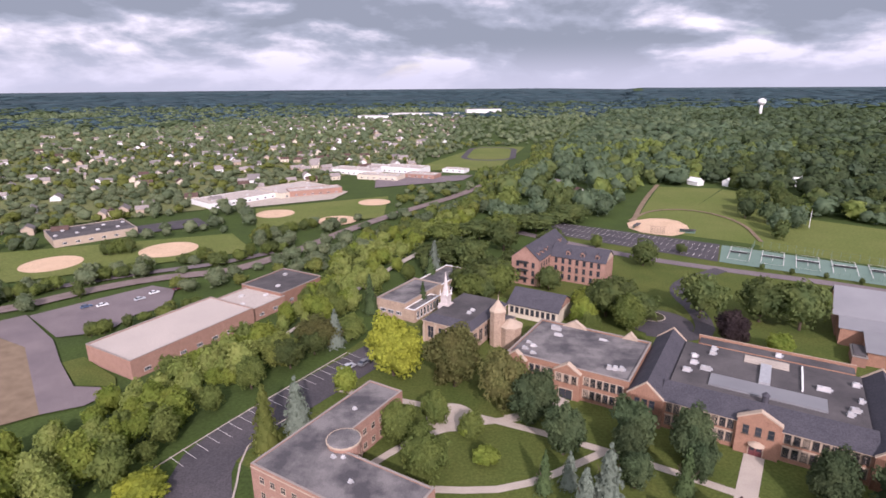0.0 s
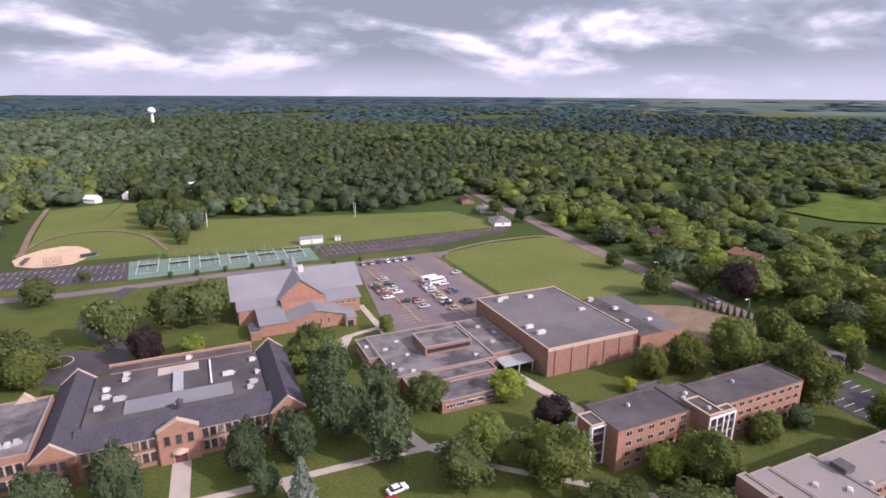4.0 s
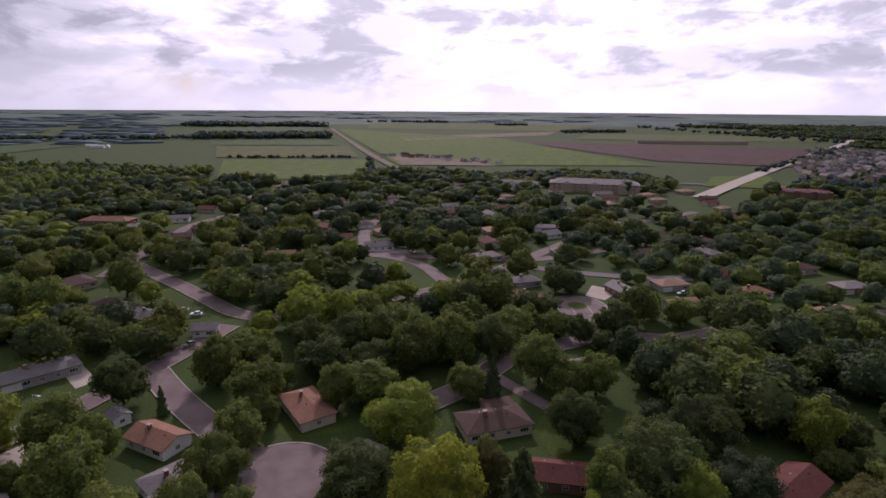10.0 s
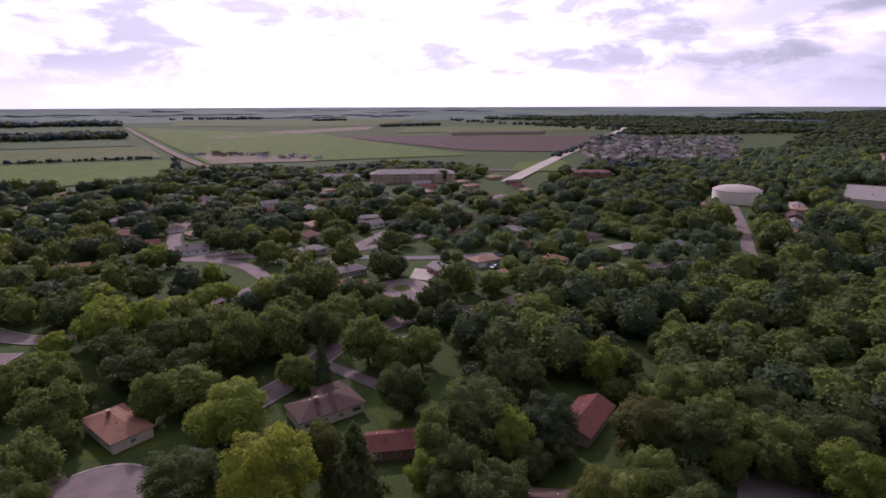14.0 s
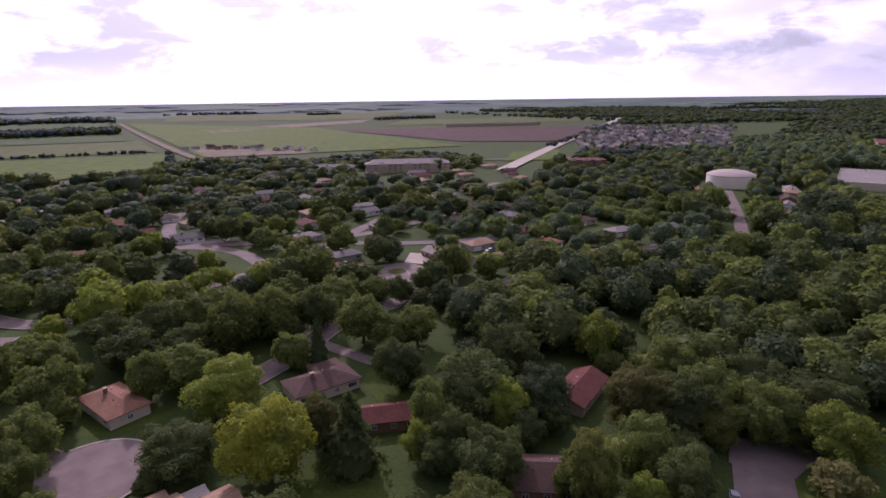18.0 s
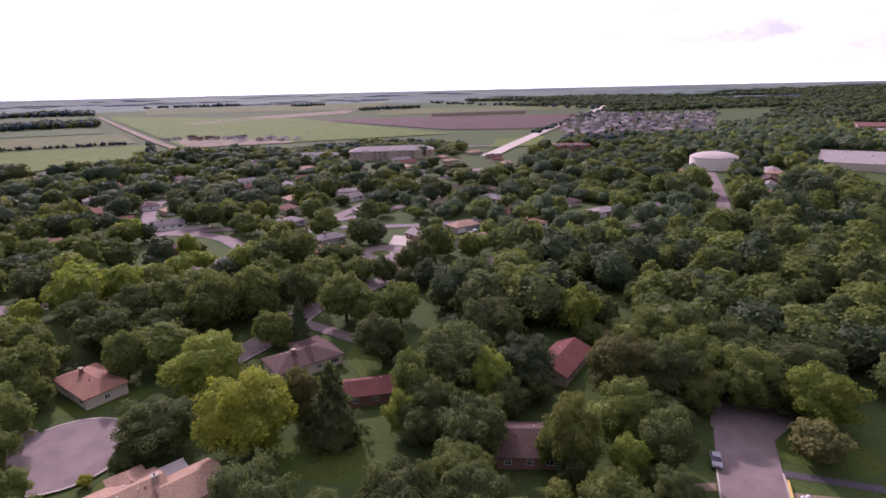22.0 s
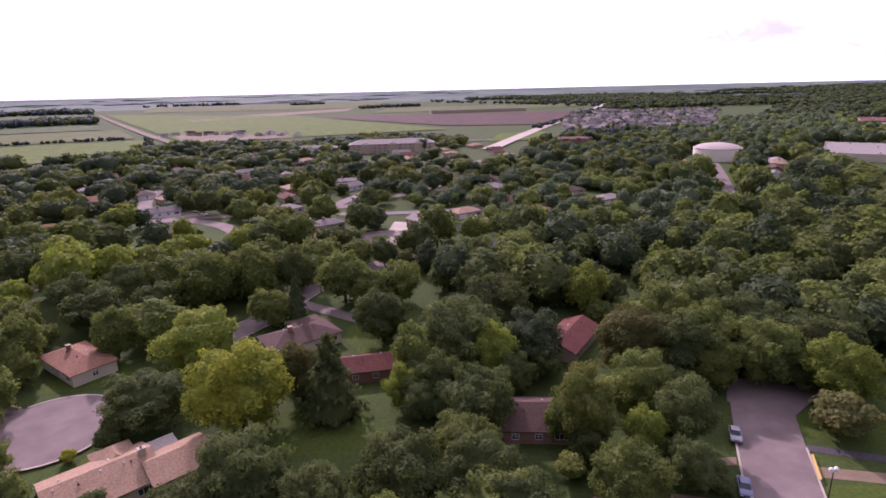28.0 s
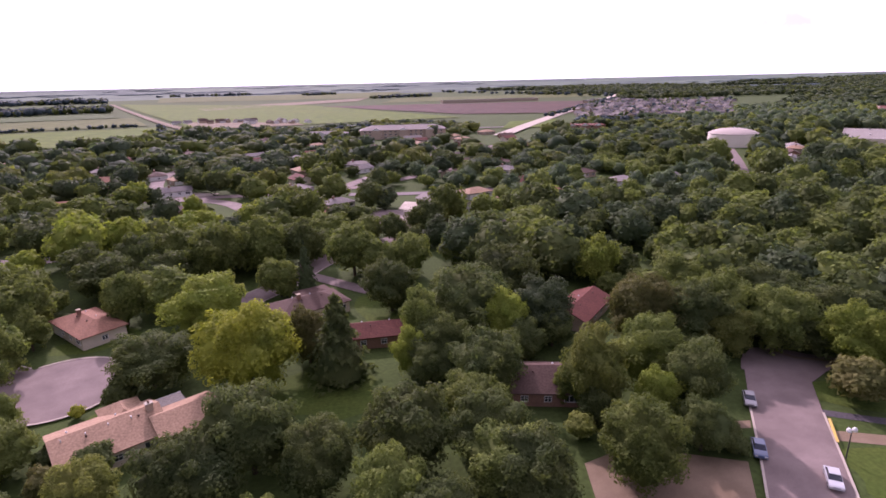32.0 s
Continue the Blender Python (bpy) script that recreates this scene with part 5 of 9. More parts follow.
def house(x, y, rz, length, width, wall, roof, style="hip", eave=2.8, pitch=0.42, storeys=1, wing=None, chimney=True, garage=0, label=""):
    """A house: walls, pitched roof with eaves, windows with frames, door, chimney, garage door; a wing is (u, v, length, width)."""
    colour = roof.replace("shingle_", "").replace("roof_", "")
    t = thing("house", label or f"{'two-storey' if storeys > 1 else 'single-storey'} house with {colour} {'hipped' if style == 'hip' else 'gabled'} roof among trees", "house", pose(x, y, float(land(x, y)), 0, 0, rz), "houses of the neighbourhood")
    h = eave * storeys
    a, b = length / 2, width / 2
    g = Geo()
    g.box(-a, a, -b, b, 0, h, M[wall])
    g.make("wall", t)
    r = Geo()
    rise = width * pitch / 2
    if style == "hip":
        r.hip(-a, a, -b, b, h, h + rise, M[roof])
    elif style == "flat":
        r.box(-a - 0.3, a + 0.3, -b - 0.3, b + 0.3, h, h + 0.35, M[roof])
        r.box(-a - 0.4, a + 0.4, -b - 0.4, -b - 0.3, h - 0.1, h + 0.5, M["white"])
        r.box(-a - 0.4, a + 0.4, b + 0.3, b + 0.4, h - 0.1, h + 0.5, M["white"])
    else:
        r.gable(-a, a, -b, b, h, h + rise, M[roof], M[wall], 0.5)
    r.make("roof", t)
    if wing:
        u, v, wl, ww = wing
        w = Geo()
        w.box(u - wl / 2, u + wl / 2, v - ww / 2, v + ww / 2, 0, h - 0.06, M[wall])
        wr = Geo()
        if style == "hip":
            wr.hip(u - wl / 2, u + wl / 2, v - ww / 2, v + ww / 2, h - 0.05, h + min(wl, ww) * pitch / 2 - 0.05, M[roof])
        else:
            wr.gable(u - wl / 2, u + wl / 2, v - ww / 2, v + ww / 2, h - 0.05, h + min(wl, ww) * pitch / 2 - 0.05, M[roof], M[wall], 0.45, "y" if ww > wl else "x")
        w.make("wing_wall", t)
        wr.make("wing_roof", t)
    if y > -175 and style != "flat":
        for k, (f, side) in enumerate(((-0.3, 0.12), (-0.12, -0.16), (0.2, 0.14), (0.34, -0.12))):
            v = Geo()
            v.cone(0, 0, -0.5, 0.35, 0.12 + 0.05 * (k % 2), 0.12, M["metal" if k % 2 else "shingle_brown"], 8)
            v.cone(0, 0, 0.35, 0.45, 0.2, 0.08, M["metal" if k % 2 else "shingle_brown"], 8)
            v.make("roof_vent", t, "", pose(length * f * (0.6 if style == "hip" else 1), width * side, h + rise * (1 - 2 * abs(side)), 0, 0, 0))
    n = max(2, int(length / 4))
    for k in range(storeys):
        z = 0.95 + eave * k
        for side, s in (("front", -b), ("back", b)):
            for i in range(n):
                if garage and i == n - 1 and k == 0:
                    continue
                placed("window", WIN_HOUSE if i % 3 else WIN_WIDE, t, -a + length * (i + 0.5) / n, s, z, 0 if side == "front" else 180)
        placed("window", WIN_HOUSE, t, -a, 0, z, -90)
        placed("window", WIN_HOUSE, t, a, 0, z, 90)
    if garage:
        for s, rot in ((-b, 0), (b, 180)):
            d = Geo()
            for k in range(4):
                d.box(-2.3, 2.3, -0.06, 0.02, 0.05 + k * 0.54, 0.55 + k * 0.54, M["white"])
            d.make("garage_door", t, "white sectional garage door", pose(a - 2.9, s, 0, 0, 0, rot))
    else:
        door_part(t, -a * 0.15, -b - 0.01, 0, 1.1, 2.05, 0, M["white"])
    if chimney:
        c = Geo()
        c.box(-0.45, 0.45, -0.35, 0.35, 0, rise + 0.9, M["brick_red"])
        c.box(-0.55, 0.55, -0.45, 0.45, rise + 0.9, rise + 1.05, M["stone"])
        c.make("chimney", t, "", pose(a * 0.3, 0.6, h, 0, 0, 0))
    CLEAR.append((x, y, 0.5 * math.hypot(length, width) + 2.0))
    return t


house(86.2, -138, -45, 16.4, 9.2, "cream", "shingle_orange", garage=1, label="low house with terracotta hipped roof above the turning place")
t = house(63.3, -91.8, 34, 14.5, 11.5, "cream", "shingle_tan", "gable", pitch=0.36, wing=(-10.6, 3.0, 9.5, 9.0), chimney=False, label="long low house with sandy pitched roofs and chimney")
g = Geo()
g.box(-5.8, -0.4, -8.0, -5.76, 0, 2.75, M["cream"])
g.make("entrance_wall", t)
g = Geo()
g.hip(-5.8, -0.4, -8.0, 0.4, 2.76, 4.75, M["shingle_tan"])
g.make("entrance_roof", t)
g = Geo()
g.box(-0.5, 0.5, -0.4, 0.4, 0, 2.9, M["stone"])
g.box(-0.62, 0.62, -0.52, 0.52, 2.9, 3.08, M["concrete"])
g.cone(0, 0, 3.08, 3.4, 0.18, 0.16, M["brick_red"], 8)
g.make("chimney", t, "pale stone chimney", pose(-6.1, 0.9, 2.9))
g = Geo()
g.box(-12.4, -6.0, -5.2, -1.5, 2.45, 2.62, M["roof_tan"])
g.box(-12.5, -5.9, -5.3, -5.2, 2.36, 2.68, M["white"])
g.make("porch_roof", t, "pale flat porch roof")
for x in (-12.2, -9.2, -6.2):
    g = Geo()
    g.box(x - 0.07, x + 0.07, -5.1, -4.96, 0, 2.45, M["white"])
    g.make("porch_post", t)
for k in range(5):
    g = Geo()
    g.cone(0, 0, -0.2, 0.5, 0.09, 0.09, M["metal"], 8)
    g.make("roof_pipe", t, "", pose(-6.4 + 3.1 * k, 1.0 + 0.35 * (k % 2), 4.55))
house(19.6, -122.5, 2, 13, 7.5, "brick_red", "shingle_red", "gable", chimney=False, label="small house with dull red gabled roof")
house(-8.5, -96.3, -12, 12, 10.5, "brick_red", "shingle_brown", "gable", chimney=False, label="small house with dark brown gabled roof in the trees")
house(-27, -126.5, 48, 17, 8.5, "tan", "shingle_red", "gable", wing=(5.5, -5, 6, 6), chimney=False, label="house with rusty red gabled roof in the wood")
house(37, -140.5, 28, 17, 10, "cream", "shingle_brown", wing=(-4, -5.5, 8, 7), label="house with brown hipped roofs beside a lane")
house(15, -175, 30, 13.5, 9, "grey", "shingle_grey", "gable", label="grey house with grey gabled roof")
house(99.3, -102, -30, 14.5, 9.2, "white", "shingle_grey", wing=(-3, 4, 6, 6), label="white house with weathered grey hipped roof")
house(115, -117.5, -15, 13, 8, "white", "shingle_orange", "gable", label="house with bright rust-orange gabled roof")
house(131.6, -124, -25, 4.6, 4.2, "white", "shingle_grey", "gable", chimney=False, label="little white shed with grey roof")
house(134, -84.5, -34, 15, 10, "white", "shingle_pale", "gable", wing=(3, -6, 6, 5), garage=1, label="house with weathered pale gabled roof beside the street")
house(146, -94.5, -34, 9, 14.5, "grey", "shingle_grey", "gable", 2.8, storeys=2, chimney=False, label="two-storey grey house with grey gabled roof")
house(117, -72.5, 56, 9.5, 16, "brick_red", "roof_light", "flat", 3.2, chimney=False, label="flat-roofed brick building with pale roof by the street")
house(104.5, -64, 56, 7, 10, "brick_red", "shingle_red", "gable", label="house with red roof beside a flat-roofed building")
house(172.5, -140.5, 56, 20, 9, "grey", "shingle_grey", garage=1, label="long low grey ranch house with wide drive")
house(188, -115, 56, 8, 8.5, "grey", "shingle_grey", "gable", 2.7, storeys=2, label="dark two-storey house with steep gabled roof", pitch=0.8)
house(181.5, -124.5, 56, 10.5, 7, "grey", "shingle_pale", "gable", chimney=False, label="detached grey garage with pale gabled roof")
house(207, -142.5, 40, 7.5, 6.5, "white", "shingle_pale", "gable", chimney=False, label="small white garage with pale roof")
house(197, -132, 56, 9, 6, "white", "roof_light", "gable", chimney=False, label="white outbuilding with pale roof")
house(232, -213, 62, 20, 10, "tan", "shingle_brown", wing=(-6, -6, 8, 8), label="house with broad brown roofs")
house(193, -194, -15, 18, 9, "tan", "shingle_brown", label="house with brown hipped roof")
house(171, -187, -10, 13, 9, "grey", "shingle_grey", "gable", label="pale blue-grey house with gabled end")
house(144, -181, 20, 8, 7, "white", "shingle_grey", "gable", chimney=False, label="small white garage by the street")
house(324, -342, 8, 34, 12, "brick_red", "shingle_orange", label="long low building with orange roof")
house(32, -239, -20, 12, 9, "tan", "shingle_orange", "gable", label="house with reddish roof near the turning place")
house(35, -262, 30, 13, 9, "grey", "shingle_grey", label="grey-roofed house near the turning place")
house(-20, -196, 20, 14, 9, "tan", "shingle_tan", label="house with sandy roof at the wood's edge")
house(-88, -246, 25, 16, 9, "brick_pink", "shingle_tan", label="house with pinkish roof at the wood's edge")
for x, y, rz, n in ((120, -312, 20, 16), (104, -262, -40, 15), (27, -384, 10, 16), (15, -322, 30, 15), (-21, -404, -20, 18), (-40, -372, 30, 15), (173, -355, 0, 14), (128, -351, 40, 13), (164, -280, 20, 14), (186, -283, -10, 14), (232, -289, 30, 14), (264, -168, 60, 15), (313, -141, 60, 18),
                    (320, 36, 60, 16), (340, 86, 50, 14), (362, -34, 70, 20), (331, -16, 60, 17), (326, -147, 60, 16), (308, 177, 50, 15), (333, 206, 50, 13), (352, 236, 50, 15), (224, -60, 62, 17), (252, -76, 62, 14), (-294, -387, 60, 15), (-283, -372, 40, 13), (-262, -350, 60, 15), (-230, -398, 60, 14), (-246, -330, 50, 14)):
    k = int(abs(x * 7 + y * 3)) % 6
    house(x, y, rz, n, 8.5 + k % 3, ("white", "tan", "cream", "grey", "brick_red", "white")[k], ("shingle_grey", "shingle_tan", "shingle_orange", "shingle_pale", "shingle_brown", "shingle_grey")[k], "hip" if k % 2 else "gable", garage=k % 2)
# houses along the street below the hillside wood and by the street to the tank
for k, (x, y, rz, n) in enumerate(((-228, -309, -62, 14), (-231, -332, 28, 13), (-64.6, -225, 28, 15), (-30.3, -271, 25, 14), (-8, -258, -60, 13), (-63, -266, 25, 15), (-30, -329, 30, 14), (-62, -336, -55, 15), (-29, -243, 28, 14), (-110, -284, 22, 15), (-118, -240, 20, 13), (-100, -312, 28, 14), (-137, -285, 25, 14))):
    if all((x - c[0]) ** 2 + (y - c[1]) ** 2 > 196 for c in CLEAR):
        house(x, y, rz, n, 8.5 + k % 2, ("white", "tan", "cream", "grey", "brick_red")[k % 5], ("shingle_orange", "shingle_brown", "shingle_grey", "shingle_tan", "shingle_pale")[k % 5], "hip" if k % 2 else "gable", chimney=k % 3 > 0, garage=k % 2)
# houses deeper in the neighbourhood, seen in glimpses between the crowns
home_rng = random.Random(21)
for i in range(-4, 7):
    for j in range(11):
        x, y = i * 44 + home_rng.uniform(-9, 9) + 20, -270 - j * 31 + home_rng.uniform(-7, 7)
        if any((x - c[0]) ** 2 + (y - c[1]) ** 2 < 400 for c in CLEAR) or home_rng.random() < 0.3 or (x < -80 and y > -420) or (x < -150):
            continue
        k = home_rng.randrange(6)
        house(x, y, home_rng.choice((28, -62, 10, 40)), home_rng.uniform(12, 17), home_rng.uniform(8, 10), ("white", "tan", "cream", "grey", "brick_red", "white")[k],
              ("shingle_grey", "shingle_tan", "shingle_red", "shingle_pale", "shingle_brown", "shingle_brown")[k], "hip" if k % 2 else "gable", chimney=k > 2)


# ---- larger buildings beyond the houses ----
def apartment_block(x, y, rz, length, width, floors, wall, roof, label, hip=True):
    t = thing("apartment_building", label, "apartment building", pose(x, y, float(land(x, y)), 0, 0, rz))
    a, b, h = length / 2, width / 2, 2.9 * floors
    g = Geo()
    g.box(-a, a, -b, b, 0, h, M[wall])
    g.make("wall", t)
    r = Geo()
    if hip:
        r.hip(-a, a, -b, b, h, h + width * 0.17, M[roof], 0.8)
    else:
        r.box(-a - 0.2, a + 0.2, -b - 0.2, b + 0.2, h, h + 0.5, M[roof])
    r.make("roof", t)
    for s in (-0.62, 0, 0.62):
        d = Geo()
        d.box(a * s - 4.5, a * s + 4.5, b, b + 2.6, 0, h + 0.1, M[wall])
        d.gable(a * s - 4.5, a * s + 4.5, b - 3, b + 2.6, h, h + 2.4, M[roof], M["white"], 0.3, "y")
        d.make("gabled_bay", t, "projecting gabled bay")
    for k in range(floors):
        window_row(t, WIN_WIDE, -a + 2, a - 2, int(length / 5), 0.9 + 2.9 * k, "back", b)
    CLEAR.append((x, y, width))
    return t


apartment_block(-18, -580, -3, 84, 24, 3, "tan", "shingle_pale", "long three-storey tan apartment building with weathered roof")
apartment_block(62, -590, -8, 50, 14, 2, "white", "shingle_grey", "white two-storey building with grey roof")
apartment_block(-210, -590, -8, 44, 22, 2, "brick_red", "shingle_red", "deep red two-storey building", False)


# ---- round water reservoir ----
def reservoir():
    t = thing("water_reservoir", "wide cream-coloured round water reservoir with shallow domed roof", "water tank", pose(-268, -421.5, 0))
    g = Geo()
    g.cone(0, 0, -1, 9.4, 18, 18, M["tank"], 48)
    g.make("wall", t)
    d = Geo()
    for r0, r1, z0, z1 in ((18.3, 18.3, 9.4, 9.75), (18.3, 15.5, 9.75, 11.1), (15.5, 11.5, 11.1, 12.35), (11.5, 6, 12.35, 13.2), (6, 0.6, 13.2, 13.55)):
        d.cone(0, 0, z0, z1, r0, r1, M["tank_roof"], 48)
    d.make("dome", t)
    v = Geo()
    v.cone(0, 0, 13.5, 14.4, 0.6, 0.4, M["metal"], 8)
    v.make("vent", t)
    CLEAR.append((-268, -421.5, 26))


reservoir()


def low_works(name, x, y, rz, length, width, h, wall, roof, label, category, units=0):
    t = thing(name, label, category, pose(x, y, float(land(x, y)), 0, 0, rz))
    flat_block(t, -length / 2, length / 2, -width / 2, width / 2, h, M[wall], M[roof], par=0.4)
    for k in range(units):
        vent_unit("roof_unit", -length / 2 + length * (k + 0.5) / units, width * (0.2 if k % 2 else -0.15), h - 0.35, t, 2.2, 1.6, 1.0, 0, "pale rooftop unit")
    window_row(t, WIN_WIDE, -length / 2 + 2, length / 2 - 2, max(2, int(length / 7)), 1.3, "front", -width / 2)
    CLEAR.append((x, y, min(length, width) * 0.6))
    return t


# ---- old campus: library, cupola hall, hall, brick dormitory ----
def cupola_hall():
    t = thing("old_chapel_hall", "old tan stone chapel hall with dark hipped roof and white spire", "school building", at_campus(0, 0))
    g = Geo()
    g.box(-93, -76, 10.5, 35, 0, 7.0, M["stone_wall"])
    g.make("wall", t)
    r = Geo()
    r.prism([(-93.5, 10), (-75.5, 10), (-75.5, 35.5), (-93.5, 35.5)], 6.9, 7.15, M["stone"])
    r.make("eave", t, "pale stone eave")
    m = Geo()
    lo = [(-93.4, 10.1, 7.15), (-75.6, 10.1, 7.15), (-75.6, 35.4, 7.15), (-93.4, 35.4, 7.15)]
    hi = [(-91.2, 12.6, 9.0), (-77.8, 12.6, 9.0), (-77.8, 33, 9.0), (-91.2, 33, 9.0)]
    m.face(hi, M["roof_dark"])
    for i in range(4):
        m.face([lo[i], lo[(i + 1) % 4], hi[(i + 1) % 4], hi[i]], M["roof_slate"])
    m.make("roof", t, "dark slate mansard roof with flat top")
    # buttresses and pale stone window bays
    for x in (-92.6, -88.6, -84.5, -80.4, -76.5):
        k = Geo()
        k.box(x - 0.35, x + 0.35, 9.7, 10.6, 0, 5.6, M["stone"])
        k.box(x - 0.35, x + 0.35, 10.0, 10.6, 5.6, 6.6, M["stone"])
        k.make("buttress", t, "pale stone buttress")
    big = window_mesh("chapel_window", 2.2, 4.0, M["stone"], 1, True)
    window_row(t, big, -92.4, -76.6, 4, 1.6, "front", 10.5)
    window_row(t, big, 11, 22, 3, 1.6, "right", -76)
    w = Geo()
    w.cone(-71.9, 19.9, 0, 11.2, 2.5, 2.4, M["stone_wall"], 8)
    w.make("tower", t, "eight-sided tan stone tower")
    cap = Geo()
    cap.cone(-71.9, 19.9, 11.2, 11.6, 2.7, 2.7, M["stone"], 8)
    cap.cone(-71.9, 19.9, 11.6, 14.6, 2.5, 0.3, M["stone"], 8)
    cap.make("tower_cap", t, "pale stone pyramid cap")
    f = Geo()
    f.cone(-71.9, 19.9, 14.5, 16.6, 0.2, 0.04, M["stone"], 6)
    f.make("finial", t)
    s = Geo()
    s.cone(-68.2, 21.5, 0, 6.6, 3.6, 3.6, M["stone_wall"], 8)
    s.cone(-68.2, 21.5, 6.6, 6.9, 3.9, 3.9, M["stone"], 8)
    s.cone(-68.2, 21.5, 6.9, 8.6, 3.6, 0.6, M["stone"], 8)
    s.make("apse", t, "eight-sided stone bay with pale roof")
    n = Geo()
    n.box(-76, -69, 22.3, 27, 0, 7.2, M["stone_wall"], M["roof_dark"])
    n.make("link", t, "stone link wing")
    c = Geo()
    c.box(-93.2, -89.4, 19.4, 23.0, 6.8, 9.4, M["spire"])
    c.box(-92.6, -90.0, 20.0, 22.4, 9.4, 12.2, M["spire"])
    c.box(-92.9, -89.7, 19.7, 22.7, 12.2, 12.5, M["spire"])
    c.make("cupola", t, "white wooden belfry")
    spire = Geo()
    spire.cone(-91.3, 21.2, 12.5, 15.0, 1.15, 0.8, M["spire"], 8)
    spire.cone(-91.3, 21.2, 15.0, 20.2, 0.75, 0.04, M["spire"], 8)
    spire.make("spire", t, "slender white spire")
    for dx in (-1.3, 1.3):
        for dy in (-1.3, 1.3):
            pin = Geo()
            pin.cone(-91.3 + dx, 21.2 + dy, 12.5, 14.6, 0.25, 0.02, M["white"], 6)
            pin.make("pinnacle", t)
    for y in (18, 20.5):
        vent_unit("roof_unit", -81, y, 9.0, t, 1.4, 1.1, 0.9, 0, "white rooftop vent")


cupola_hall()


def stone_hall():
    t = thing("assembly_hall", "hall with dark slate gabled roof and pale half-timbered wall", "school building", at_campus(0, 0))
    g = Geo()
    g.box(-78.5, -60.5, 42, 56, 0, 4.8, M["cream"])
    g.make("wall", t)
    r = Geo()
    r.gable(-78.5, -60.5, 42, 56, 4.8, 8.6, M["roof_slate"], M["brick_pink"], 0.5)
    r.make("roof", t)
    window_row(t, WIN_TALL, -78, -61, 9, 1.8, "front", 42)


stone_hall()


def brick_dormitory():
    t = thing("old_brick_dormitory", "tall pinkish brick dormitory with steep dark gabled roofs and dormers", "dormitory", at_campus(0, 0))
    g = Geo()
    g.box(-92, -80, 74, 106, 0, 11.2, M["brick_pink"])
    g.box(-80, -57.5, 86, 98, 0, 10.2, M["brick_pink"])
    g.make("wall", t)
    r = Geo()
    r.gable(-92, -80, 74, 106, 11.2, 16.2, M["roof_slate"], M["brick_pink"], 0.4, "y")
    r.gable(-80, -57.5, 86, 98, 10.2, 14.0, M["roof_slate"], M["stone"], 0.4)
    r.make("roof", t)
    for k in range(3):
        z = 1.0 + 3.3 * k
        window_row(t, WIN_TALL, -91, -81, 3, z, "front", 74)
        window_row(t, WIN_TALL, 75, 85.5, 4, z, "right", -80)
        window_row(t, WIN_TALL, -79, -58.5, 7, z, "front", 86)
    dorm = Geo()
    dorm.box(-0.8, 0.8, -1.4, 1.0, 0, 1.3, M["brick_pink"])
    dorm.gable(-0.9, 0.9, -1.4, 1.6, 1.3, 2.1, M["roof_slate"], M["brick_pink"], 0.2, "y")
    dorm.box(-0.5, 0.5, -1.46, -1.38, 0.2, 1.1, M["glass"])
    me = dorm.data("dormer")
    for x in (-73, -67, -61):
        placed("dormer", me, t, x, 88.5, 11.0)
    for y in (77, 81, 85, 101):
        placed("dormer", me, t, -82.6, y, 12.4, 90)
    e = Geo()
    for k in range(3):
        e.box(-88.5, -84.5, 72.6, 73.98, 2.9 + 3.3 * k, 3.05 + 3.3 * k, M["rubber"])
        e.box(-88.5, -84.5, 72.6, 72.66, 3.05 + 3.3 * k, 3.9 + 3.3 * k, M["rubber"])
    e.make("fire_escape", t, "black iron fire escape landings")


brick_dormitory()


def library():
    t = thing("library", "long low tan library with grey flat roofs and white fascia", "school building", at_campus(0, 0))
    flat_block(t, -119, -107, 20, 44, 6.2, M["stone_wall"], M["roof_worn"], M["coping"], par=0.4)
    flat_block(t, -118, -107, 44.2, 66, 5.4, M["stone_wall"], M["roof_worn"], M["white"], par=0.4)
    flat_block(t, -106.9, -103, 20, 36, 4.6, M["stone_wall"], M["roof_worn"], M["white"], par=0.3)
    long = window_mesh("library_window", 1.3, 2.8, M["white"], 0, True)
    window_row(t, long, 45, 65, 9, 1.2, "right", -107)
    window_row(t, long, 21, 35.5, 7, 1.0, "right", -103)
    window_row(t, WIN_WIDE, -118, -108, 3, 1.6, "front", 20)


library()


def gatehouse():
    t = thing("gatehouse", "small brick gatehouse with steep brown gabled roofs", "building", at_campus(-1.5, -33))
    g = Geo()
    g.box(-9, 9, -3, 3.5, 0, 3.6, M["brick"])
    g.box(-2.5, 2.5, 3.5, 5, 0, 4.6, M["brick"])
    g.make("wall", t)
    r = Geo()
    r.gable(-9, 9, -3, 3.5, 3.6, 6.0, M["shingle_brown"], M["brick"], 0.4)
    r.gable(-2.6, 2.6, -3.6, 5, 4.6, 8.2, M["shingle_brown"], M["brick"], 0.4, "y")
    r.make("roof", t)
    placed("window", WIN_TALL, t, 0, 5, 1.6, 180)


gatehouse()

